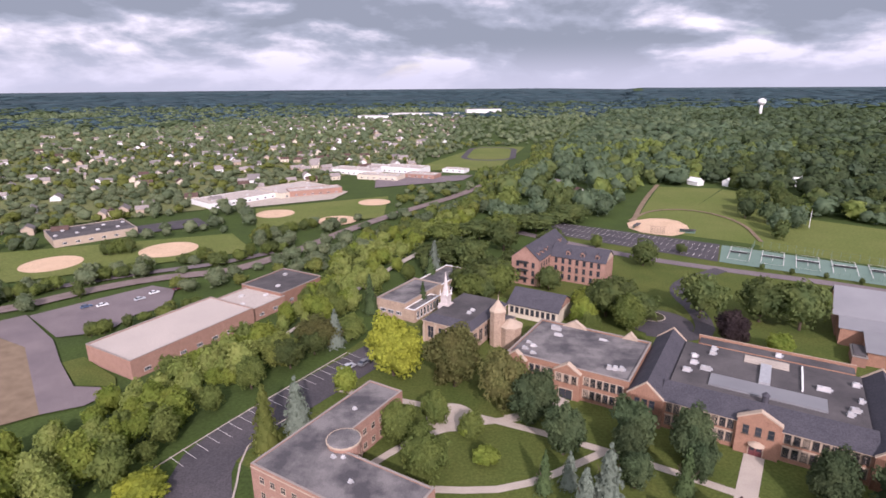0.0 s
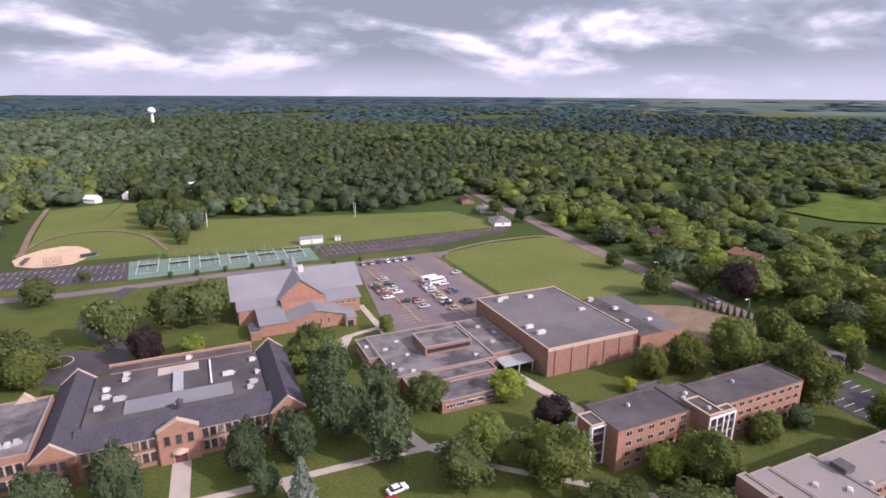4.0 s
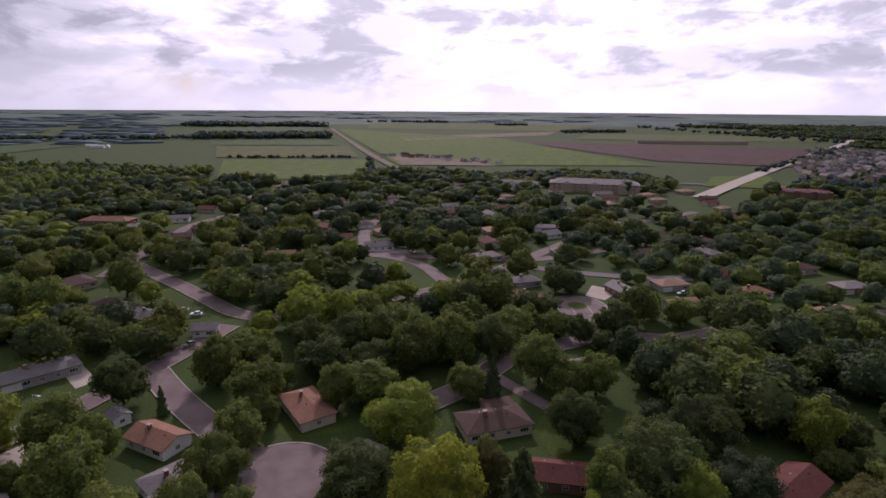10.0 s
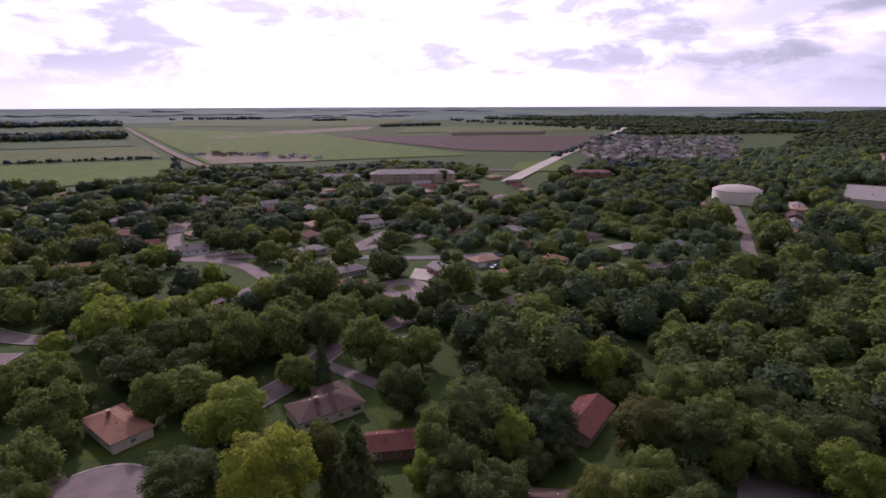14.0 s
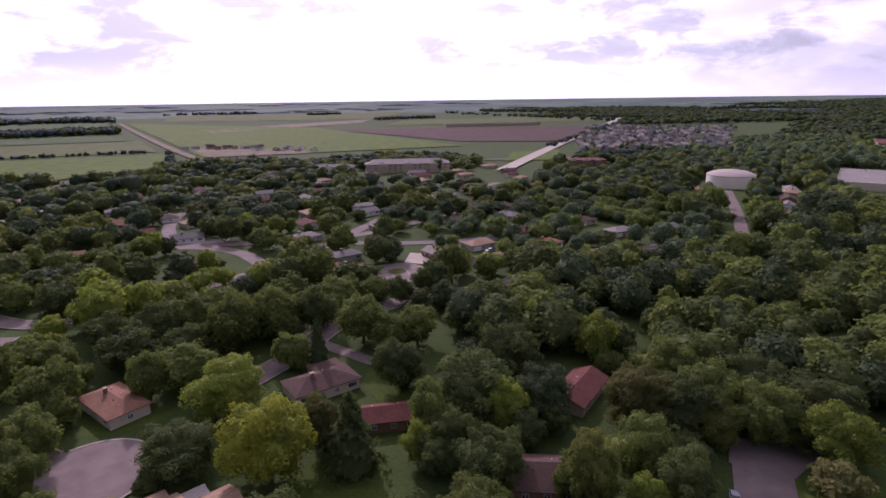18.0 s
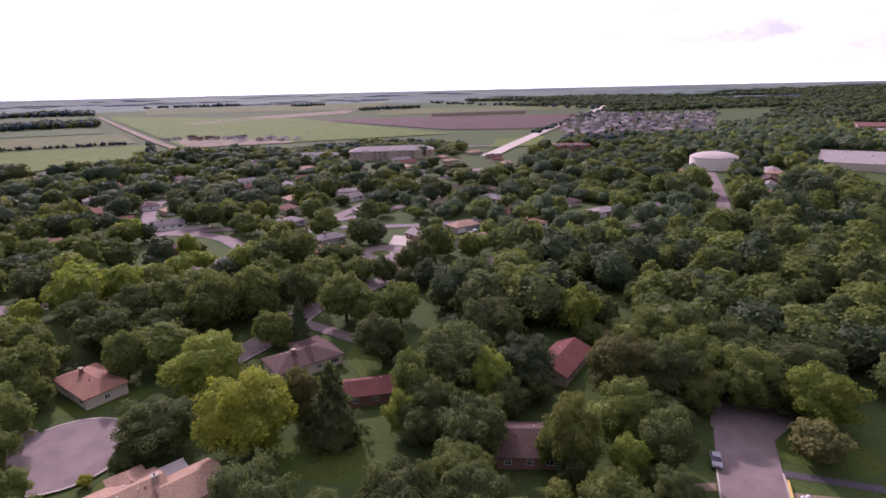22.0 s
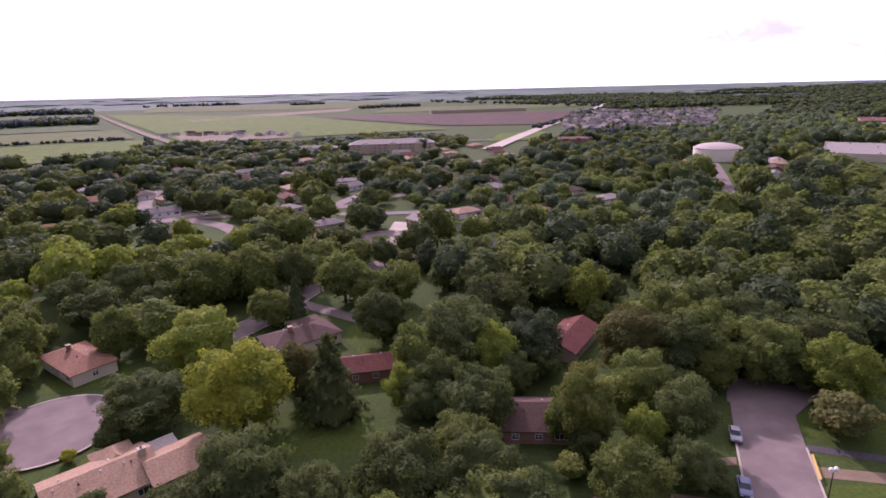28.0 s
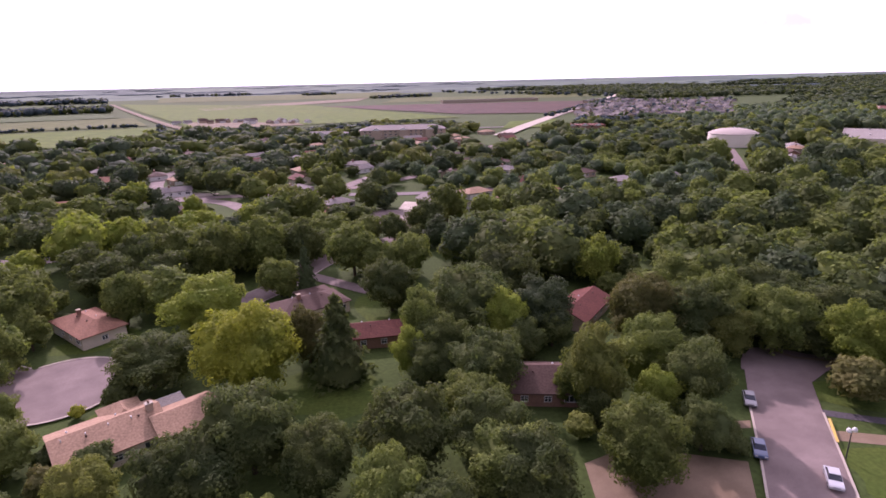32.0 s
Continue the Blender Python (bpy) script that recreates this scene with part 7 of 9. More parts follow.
def tree(x, y, h, w, kind="round", leaf="mid", on="standing on grass", group=""):
    """One tree: trunk with limbs, and a crown of leaf clusters, h tall and w wide."""
    z = float(land(x, y))
    k = tree_rng.randrange(len(CROWNS[kind])) if math.hypot(x - 10, y + 20) < (130 if h < 8.5 else 190) else 10 + tree_rng.randrange(3)
    if kind in FINE_CROWNS and y < -55 and h > 8 and math.hypot(x - 10, y + 20) < 124:
        k = 20 + tree_rng.randrange(3)
    root = thing("conifer" if kind == "cone" else "bush" if kind == "bush" else "tree", f"{TREE_WORDS[leaf]} {KIND_WORDS[kind]} {on}",
                 "bush" if kind == "bush" else "tree", pose(x, y, z, 0, 0, tree_rng.uniform(0, 360)), group)
    low = 0.04 if kind == "cone" else 0.0
    c = new("crown", crown_data(kind, k, leaf))
    c.parent = root
    c.matrix_basis = Matrix.LocRotScale((0, 0, low * h), None, (w, w, h * (1 - low)))
    if kind != "bush":
        t = new("trunk", TRUNKS[k % 3])
        t.parent = root
        t.matrix_basis = Matrix.LocRotScale((0, 0, 0), None, (h, h, h))
    STANDING.append((x, y, w / 2))
    return root


# simpler trees for woods: many in one mesh
SIMPLE = {"near": [crown(300 + k, 22, 860, 0.045, ("round", "flat", "tall")[k % 3], 0.92, 1) for k in range(9)],
          "mid": [crown(400 + k, 16, 340, 0.062, ("round", "flat", "round", "tall")[k % 4], 0.93, 1) for k in range(8)],
          "far": [crown(450 + k, 10, 42, 0.13, ("round", "flat")[k % 2], 0.96, 1) for k in range(6)],
          "blob": [crown(480 + k, 7, 8, 0.22, ("round", "flat")[k % 2], 0.99) for k in range(6)],
          "low": [(ICO_V * np.array([0.5, 0.5, 0.75]) * np.random.default_rng(k).uniform(0.8, 1.2, (12, 1)), ICO_F) for k in range(5)],
          "cone": [crown(500 + k, 8, 90, 0.075, "cone") for k in range(2)]}


def woods(name, label, pts, detail, leaves, category="trees"):
    """pts: rows of x, y, height, width. One object of kind stuff."""
    if not len(pts):
        return
    rng = np.random.default_rng(len(pts))
    vs, fs, ms, n = [], [], [], 0
    for x, y, h, w in pts:
        away = math.hypot(x - 10, y + 20)
        kind = detail or ("near" if away < 235 else "mid" if away < 390 else "far" if away < 700 else "blob")
        v, f = SIMPLE[kind][rng.integers(len(SIMPLE[kind]))]
        a = rng.uniform(0, 6.283)
        c, s = np.cos(a), np.sin(a)
        h *= 1 + 0.35 * noise.noise(Vector((x / 130, y / 130, 9.2))) if away > 300 else 1
        p = np.stack([(v[:, 0] * c - v[:, 1] * s) * w + x, (v[:, 0] * s + v[:, 1] * c) * w + y, v[:, 2] * h + float(land(x, y))], 1)
        vs.append(p)
        fs.append(f + n)
        n += len(p)
        pick = 0.5 + 0.8 * noise.noise(Vector((x / 70, y / 70, 0.7))) + rng.normal(0, 0.28)
        ms.append(np.full(len(f), int(np.clip(pick * len(leaves), 0, len(leaves) - 1))))
    me = tri_mesh(name, np.vstack(vs), np.vstack(fs), [LEAF[k] for k in leaves], np.concatenate(ms))
    tagged(new(name, me), label, category, kind="stuff")


# ---- trees that stand singly, kind by kind: x, y, height, width ----
for row in ((39.7, -82, 15.2, 15.2), (46, -74.5, 13.7, 13.7), (30.1, -76.8, 11.5, 11.5), (17.5, -78.9, 15.1, 15.1), (6.2, -78.7, 13, 13), (2.3, -68.1, 12.9, 12.9), (-15.3, -74.3, 11.2, 11.2), (88.5, -175.1, 14.7, 14.7), (41.1, -181, 15.7, 15.7),):
    tree(*row, "flat", "dark")
for row in ((-51.9, 132.8, 10.8, 10.8), (-47.4, 141.3, 8.4, 8.4), (108.4, 113.6, 15.4, 15.4), (112.6, 71.5, 11.8, 11.8), (77.1, 175.9, 18.5, 17), (95.9, 174.3, 18.5, 17), (105.9, 168.3, 18.5, 17), (73.5, 234.6, 12.9, 12.9), (95.9, 253.2, 5.9, 5.9), (45.4, 175.8, 16.5, 16.5), (28.4, 201, 11.4, 11.4), (7.5, 201.3, 14.7, 14.7), (-2.6, 222.8, 16.8, 16.8),):
    tree(*row, "flat", "dark")
for row in ((12.4, 255.1, 18.5, 17), (32.7, 241.7, 16, 16), (-6.4, 197.9, 10.8, 10.8), (263.9, 82.9, 10.4, 10.4), (240.1, 54.3, 14.3, 14.3), (95.5, 46.2, 12.7, 12.7), (107.8, 2.9, 12.3, 12.3), (104.6, -8, 11.8, 11.8), (122.1, -36.8, 11.4, 11.4), (124.6, -64.5, 9.6, 9.6), (191.1, -53.7, 10.7, 10.7), (195.1, -35, 13.3, 13.3), (268.7, -107.2, 18.5, 17), (253.9, 41, 15.4, 15.4), (327.4, 192.7, 12.6, 12.6), (218.4, -118.8, 18.5, 17), (126.5, -69.1, 8.5, 8.5), (137.3, -132.6, 14.7, 14.7),):
    tree(*row, "flat", "dark")
for row in ((146.7, -158, 13.1, 13.1), (176.1, -147.7, 18.5, 17), (172.4, -165.7, 12, 12), (12.6, -200, 11.2, 11.2), (54.3, -218.6, 16.6, 16.6), (292.5, -215, 12.7, 12.7), (251.5, -143.4, 18.5, 17), (205.5, -107, 10.9, 10.9), (0.9, -205.5, 15.4, 15.4), (24.2, -218.5, 11.7, 11.7),):
    tree(*row, "flat", "dark")
for row in ((20.5, -69.3, 11.9, 10.6), (98.9, -139.1, 14.3, 12.7), (64.2, -166, 18.5, 17), (-15.9, 101.1, 10.5, 9.4), (-8.4, 88.2, 12.7, 11.3), (-8, 108.1, 9, 8),):
    tree(*row, "round", "mid")
for row in ((0.8, 103.2, 7.2, 6.4), (142.2, 115.6, 7, 6.2), (50.3, 164.9, 13.3, 11.9), (57.9, 261.5, 7.8, 7), (-75.3, 155.8, 12.7, 11.4), (-58.5, 121.1, 10.3, 9.2), (127.9, 5.5, 13.9, 12.4), (154, 0.1, 8.8, 7.8), (181.1, -4, 18.5, 17), (184.1, 14.4, 18.5, 17), (107.6, 31.3, 16, 14.3), (105.1, 47.2, 13.5, 12), (101.4, 11, 10.8, 9.6), (106.6, -15.4, 10.9, 9.7), (143.0, -42.6, 9.5, 11.5),):
    tree(*row, "round", "mid")
for row in ((113.9, -58.2, 8.7, 7.7), (164.2, -90, 18.5, 17), (161.4, -103.3, 16.6, 14.8), (187.6, -100.4, 18.5, 17), (174.6, -22.9, 13.5, 12.1), (236.4, -19.7, 18.5, 17), (258.3, 0.2, 18.5, 17), (239.8, -80.3, 18.5, 17), (294.1, -84.1, 18.5, 17), (241.7, -101.5, 18.5, 17), (211.2, 7.9, 16.6, 14.8), (138.4, 110.2, 6.3, 5.6), (234.9, -130.4, 18.5, 17), (274.6, -153.2, 18.5, 17), (218.2, -88.4, 14.7, 13.2), (207.9, -119.5, 18.5, 17), (172.3, -97.1, 18.5, 17), (153, -96.3, 15.8, 14.1), (135.9, -109.2, 16.1, 14.4), (116.5, -93.8, 18.5, 17),):
    tree(*row, "round", "mid")
for row in ((132.8, -94.8, 8.5, 7.6), (118.2, -147.3, 16.8, 15), (94.7, -131, 9.9, 8.8), (52.8, -173.8, 18.5, 17), (44.7, -220, 18.5, 17), (150, -214, 12, 13), (200.1, -210.1, 18.5, 17), (122.9, -106.3, 14.4, 12.9), (91.3, -93.5, 13.1, 11.7), (113.1, -74, 7.5, 6.7), (325.4, -152.9, 18.5, 17), (225, -178.6, 18.5, 17), (210.7, -181.6, 18.5, 17), (79.5, -142.1, 13.8, 12.3), (66, -177.3, 15.9, 14.2), (-9, -218.8, 18.5, 17),):
    tree(*row, "round", "mid")
for row in ((67.8, -82, 5, 6.2), (-59.7, -83.2, 9.5, 11.9),):
    tree(*row, "bush", "rust")
for row in ((62.4, -84.6, 6.2, 7.2), (66.9, -105.6, 5.2, 7.6), (70.4, -88.4, 4.2, 5.4), (-30.6, -74.2, 3.7, 4.6),):
    tree(*row, "bush", "dark")
for row in ((62.1, -80.9, 3.1, 3.9), (166.9, -5.5, 4.1, 5.1),):
    tree(*row, "bush", "purple")
for row in ((253.4, -41.8, 16.5, 14.7), (191.6, -44.2, 11.7, 10.4),):
    tree(*row, "round", "gold")
for row in ((110.4, -194.2, 18.5, 17), (-32.6, 120.3, 8.4, 7.5), (36, 167.1, 10.6, 9.5), (124.6, 14.1, 8.7, 7.8), (152.5, -106.4, 18.5, 17), (108.1, -186.8, 18.5, 17), (98.9, -196.6, 16.4, 14.7), (184, -204, 11, 12), (310.3, -208.8, 18.5, 17),):
    tree(*row, "round", "bright")
for row in ((72.6, -101.7, 2.6, 3.3), (156.3, 34, 4.5, 5.6),):
    tree(*row, "bush", "yellow")
for row in ((43, 87.7, 11.2, 5.9), (15.5, 86.4, 9.7, 5.1), (-38.6, 181.7, 12.5, 6.6), (-18.6, 178.2, 11.1, 5.8), (123, -129.6, 8.7, 4.6),):
    tree(*row, "cone", "fir")
for row in ((-4.3, 126, 18.5, 17), (8.4, 115.9, 16.6, 14.8), (202.2, -75.8, 18.5, 17),):
    tree(*row, "round", "rust")
for row in ((176.4, 25.9, 14.2, 12.6), (167.9, 32, 10.7, 9.6), (95.3, -79.9, 18.5, 17), (103.1, -142.7, 8.9, 8), (299, -177, 18.5, 17),):
    tree(*row, "round", "olive")
for row in ((-9.7, -81.9, 4.9, 6.1),):
    tree(*row, "bush", "olive")
for row in ((4.6, 94.1, 4.8, 6), (-0.2, 103.9, 4.8, 6), (3.4, 94.1, 4.7, 5.8), (90.6, 149.9, 7.8, 9.7), (131.4, 58.6, 9.7, 12.1),):
    tree(*row, "bush", "bright")
for row in ((-21.6, 130.6, 18.5, 17), (247.1, -56.9, 18.5, 17), (223.3, -34.6, 13.7, 12.2),):
    tree(*row, "round", "yellow")
for row in ((20.7, 88.4, 8.2, 5.6), (27.2, 83.8, 13.6, 9.2), (22.1, 79.4, 11.8, 8.2), (70.1, 67.7, 12.6, 8.8), (-40.1, 104.3, 13.6, 9.6), (-42.4, 147.5, 12.2, 8.2), (-17.6, 212.2, 16.3, 10.4),):
    tree(*row, "cone", "spruce")
for row in ((-44.1, 95.6, 17, 9.2),):
    tree(*row, "cone", "olive")
for row in ((78.7, 154, 13.1, 11.7), (124.9, 42.2, 11.2, 10), (253.1, 27.8, 18.5, 17), (254.8, -172, 18.5, 17),):
    tree(*row, "round", "purple")
for row in ((9.8, 179.1, 4.9, 6.1),):
    tree(*row, "bush", "mid")
for row in ((169.2, -63.7, 14.4, 9.3), (154.9, -56.8, 13.4, 8.6), (209.4, -13.6, 12.2, 7.9),):
    tree(*row, "tall", "dark")
for row in ((146.9, -74.8, 7.8, 5), (166.5, 16.7, 7.9, 5.1), (144.2, -73.6, 7.4, 4.8),):
    tree(*row, "tall", "mid")
for row in ((320.8, 168.3, 13.7, 12.2),):
    tree(*row, "round", "fir")

# upright oval trees before the hall and beside the walks
for row in ((15.1, 109.8, 14.8, 14.8), (20.9, 98.7, 12.9, 12.9), (36.3, 102.2, 13.2, 13.2), (47.4, 98.2, 13.2, 13.2), (69, 86.2, 12.6, 12.6), (78.8, 81.8, 13.5, 13.5), (91, 79.1, 17.7, 17.7), (92.1, 65.3, 15.9, 15.9), (33.8, 89, 9.03, 9.03), (67.6, 76.7, 8.78, 8.78), (98.5, 94, 18.4, 16.5), (105.3, 81.6, 15.4, 13.7), (34, 95.3, 10.6, 9.39), (48.1, 92.8, 8.91, 7.93),):
    tree(*row, "tall", "deep")
# more trees round the campus and along the street
for row in ((-10.3, 234.0, 14, 24.1), (-5.3, 239.1, 11, 21.4), (0.2, 275.8, 12, 24.2), (50.0, 315.6, 12, 27.5), (31.1, 291.4, 12, 28.7), (49.7, 186.3, 12, 18.6), (113.5, 2.9, 10, 20.5), (104.4, 16.2, 9, 17.5), (271.7, -106.0, 13, 26.3),):
    tree(*row, "flat", "dark")
for row in ((4.1, 200.2, 14, 19.8), (46.4, 181.7, 11, 13.5), (-19.8, 232.1, 11, 21.0), (17.0, 220.0, 12, 17.3), (55.4, 171.3, 11, 15.4), (265.1, -117.6, 11, 19.3),):
    tree(*row, "round", "dark")
for row in ((-1.5, 190.3, 11, 14.8), (-38.7, 152.5, 9, 10.9), (7.8, 199.8, 13, 20.1), (-17.3, 270.8, 11, 24.0), (13.9, 289.7, 12, 25.3), (35.9, 156.5, 9, 9.5), (124.4, -39.4, 9, 9.5), (196.6, -0.4, 11, 15.6), (194.0, 9.0, 10, 13.5), (171.7, 34.4, 8, 10.7), (131.0, 7.6, 11, 14.9), (117.4, -10.5, 9, 17.3),):
    tree(*row, "round", "mid")
for row in ((-18.3, 204.0, 12, 9.5), (-36.4, 173.1, 12, 8.3),):
    tree(*row, "cone", "fir")
for row in ((37.9, 175.4, 11, 11.0), (208.2, 19.6, 10, 14.6), (217.5, 6.1, 10, 15.1), (186.8, 26.6, 8, 10.5), (125.2, 14.9, 9, 10.0), (233.9, -37.8, 12, 24.8),):
    tree(*row, "round", "bright")
for row in ((-47.9, 147.4, 10, 17.0), (220.8, -74.6, 12, 22.0),):
    tree(*row, "round", "rust")
for row in ((-55.7, 134.7, 10, 15.3),):
    tree(*row, "round", "olive")
for row in ((108.8, 113.4, 13, 20.2), (114.3, 36.4, 10, 16.9),):
    tree(*row, "flat", "mid")
for row in ((173.5, -66.5, 10, 8), (161.5, -59.4, 9, 8), (151.2, -50.6, 9, 8), (190.1, -75.8, 8, 12.5),):
    tree(*row, "tall", "dark")
for row in ((153.1, 1.1, 8, 9.7),):
    tree(*row, "tall", "mid")
for row in ((165.4, -5.3, 7, 7.5),):
    tree(*row, "round", "deep")
for row in ((261.3, -63.9, 13, 25.5),):
    tree(*row, "round", "gold")
tree(-62.9, 79.1, 6, 13, "bush", "gold", "at the foot of the bank")
# trees of the near gardens and of the wood by the dead-end street
tree(44.5, -106.7, 18, 20.3, "round", "gold")
tree(-14.6, -88.5, 16, 12.6, "round", "olive")
for row in ((58.3, -132.2, 15, 20.3), (14.6, -106.5, 11, 8.4), (-5.5, -115.8, 14, 11.7), (-23.6, -84.2, 10, 8.8), (-38.9, -145.6, 15, 12.8), (-68.2, -92.5, 14, 16.9),):
    tree(*row, "round", "bright")
for row in ((71, -146.9, 13, 17.6), (101, -137.5, 14, 17), (45.4, -153.6, 11, 11.5), (26.2, -167.0, 16.9, 16.8), (-27.3, -96, 14, 14), (36.5, -196.0, 12.7, 18.8), (80.1, -184.2, 14, 17), (109, -158, 11, 13), (94.6, -119.5, 13, 13), (76.2, -86.8, 10, 11.5), (18.5, -160, 13, 13.5), (10, -163, 14, 14), (56.5, -184.0, 13.5, 17), (-11.3, -91.7, 8, 7), (92, -105.5, 14, 15),):
    tree(*row, "round", "mid")
for row in ((91.3, -159.7, 14, 17.5), (62.8, -110.1, 12, 16.5), (8, -108, 13, 11.9), (2.1, -97.2, 14, 13.8), (1.2, -121.2, 17, 20.4), (-44.2, -108.6, 16, 17), (-66, -114.7, 15, 19.2), (1, -127.6, 15, 17.2), (-10.9, -137.9, 16, 18.7), (100.6, -174.9, 13, 17), (-63.8, -101.5, 9.53, 16.1), (-73.6, -105.0, 13.5, 21.3),):
    tree(*row, "flat", "dark")
tree(28.3, -107.2, 17.5, 16.5, "cone", "dark", "with branches down to the grass")
for row in ((34.4, -113.7, 13, 9.7), (-35.3, -111.7, 16, 18.6),):
    tree(*row, "round", "rust")
for row in ((11.7, -113.7, 16, 13.3),):
    tree(*row, "tall", "mid")
for row in ((-14.4, -117.5, 15, 15.7),):
    tree(*row, "flat", "deep")
for row in ((-30.4, -85.7, 14, 12.6), (-26.2, -76, 9, 8.5), (16.7, -138.1, 14, 16.3), (11.5, -102.7, 9, 10.5), (76, -160.5, 13, 16),):
    tree(*row, "round", "dark")
for row in ((-14.1, -71.3, 13, 12.8), (6.1, -86.7, 11, 12.6), (4.4, -71.2, 11, 14.7),):
    tree(*row, "flat", "mid")
for row in ((-59.3, -104.0, 14.5, 18), (-51.9, -111.0, 15.1, 16.5), (-49.9, -126, 15.4, 18)):
    tree(*row, "round", "mid")
tree(-48.4, -104, 10.3, 13, "round", "olive")
for row in ((38.5, -153, 15, 8.5),):
    tree(*row, "cone", "fir")


# ---- vehicles ----
def car_model(colour, van=False):
    """A saloon car or van: body with bonnet and boot, glazed cabin with roof, four wheels, lamps."""
    root = thing("van" if van else "car", f"parked {colour} {'van' if van else 'saloon car'} on asphalt", "van" if van else "car", pose(0, 0, -50))
    paint, l, w = CARS[colour], 2.25, 0.9
    g = Geo()
    prof = [(-l, 0.32), (l, 0.32), (l, 0.72), (l - 0.25, 0.82), (0.95, 0.92), (-1.5, 0.95), (-l + 0.1, 0.86)]
    a = [(x, -w, z) for x, z in prof]
    b = [(x, w, z) for x, z in prof]
    g.face(a, paint)
    g.face(b[::-1], paint)
    for i in range(len(prof)):
        j = (i + 1) % len(prof)
        g.face((a[j], a[i], b[i], b[j]), paint)
    g.make("body", root)
    c = Geo()
    x0, x1, x2, x3 = (-2.1, -2.0, 0.7, 1.4) if van else (-1.75, -1.1, 0.3, 1.05)
    lo = [(x0, -0.82, 0.9), (x3, -0.82, 0.9), (x3, 0.82, 0.9), (x0, 0.82, 0.9)]
    top = 1.85 if van else 1.42
    hi = [(x1, -0.66, top), (x2, -0.66, top), (x2, 0.66, top), (x1, 0.66, top)]
    for i in range(4):
        c.face((lo[i], lo[(i + 1) % 4], hi[(i + 1) % 4], hi[i]), M["glass"])
    c.make("cabin_glass", root, "dark tinted windows")
    r = Geo()
    r.box(x1 - 0.03, x2 + 0.03, -0.69, 0.69, top - 0.02, top + 0.05, paint)
    r.make("roof", root)
    wheel = Geo()
    n, k = 0, 12
    for y0, y1, rad, m in ((-0.1, 0.1, 0.32, M["rubber"]), (0.1, 0.115, 0.19, M["metal"])):
        ring = [[(rad * math.cos(6.2832 * i / k), y, rad * math.sin(6.2832 * i / k)) for i in range(k)] for y in (y0, y1)]
        for i in range(k):
            j = (i + 1) % k
            wheel.face((ring[0][i], ring[0][j], ring[1][j], ring[1][i]), m)
        wheel.face(ring[0], m)
        wheel.face(ring[1][::-1], m)
    me = wheel.data("wheel")
    for x in (-1.4, 1.4):
        for y, rz in ((0.82, 0), (-0.82, 180)):
            placed("wheel", me, root, x, y, 0.32, rz)
    for y in (-0.65, 0.65):
        h = Geo()
        h.box(l - 0.02, l + 0.03, y - 0.2, y + 0.2, 0.55, 0.7, M["white"])
        h.make("headlight", root)
    return root


CAR_MODELS = {c: car_model(c) for c in CARS}
VAN = car_model("white", True)
CAR_MODELS["van"] = VAN
used = set()


def park(kind, x, y, rz, lift=0.55):
    m = pose(x, y, float(land(x, y)) + lift, 0, 0, rz)
    if kind in used:
        return copy_thing(CAR_MODELS[kind], m)
    used.add(kind)
    CAR_MODELS[kind].matrix_basis = m
    return CAR_MODELS[kind]


def cpark(kind, u, v, rz, lift=0.33):
    x, y = cw(u, v)
    return park(kind, x, y, rz - 27, lift)


park("grey", -41.5, -86.3, 61, 0.32)
park("blue", -34.2, -74.0, 61, 0.32)
park("silver", -39.7, -66.4, 58, 0.32)
park("white", -47.5, -62.0, 58, 0.32)
car_rng = random.Random(9)
TINTS = ("white", "silver", "grey", "black", "blue", "white", "silver", "maroon", "red", "tan", "van")
# car park by the church: filled stalls near the gymnasium
for u, v0, v1, share in ((75.8, 78, 100, 0.55), (81.2, 66, 106, 0.5), (85.6, 58, 72, 0.4), (95.4, 57, 90, 0.75), (103.2, 60, 90, 0.5), (115, 80, 108, 0.15)):
    v = v0
    while v < v1:
        if car_rng.random() < share:
            cpark(car_rng.choice(TINTS), u + car_rng.uniform(-0.3, 0.3), v, car_rng.choice((0, 180)))
        v += 2.75
for k in range(7):
    cpark(car_rng.choice(TINTS), 79 + 4.2 * k, 126.2, 90)
for x, y, rz, c in ((-35, 133, 60, "silver"), (-31, 136, 60, "grey"), (9, 79.5, 20, "white"), (174, -201, 20, "white"), (166, -199, 20, "silver"), (158, -196, 20, "white"), (143, -170, 70, "grey"), (118, -316, 10, "white"), (204, -40, 63, "black"), (222, 1, 63, "white"),
                    (217, -10, 63, "blue"), (246, 34, 60, "silver"), (92, -40, -30, "black"), (127, -85, 50, "red"), (190, 20, 30, "white"), (196, 36, 30, "maroon"), (-162, 206, 50, "white"), (-168, 204, 50, "blue"), (-150, 214, 50, "silver"), (-140, 228, 50, "maroon"), (-148, 222, 50, "white"), (-34, -262, 30, "silver")):
    park(c, x, y, rz, 0.75 if x < -100 else 0.45)
cpark("white", 41, -30, 10)
cpark("red", 38, -33, 15)


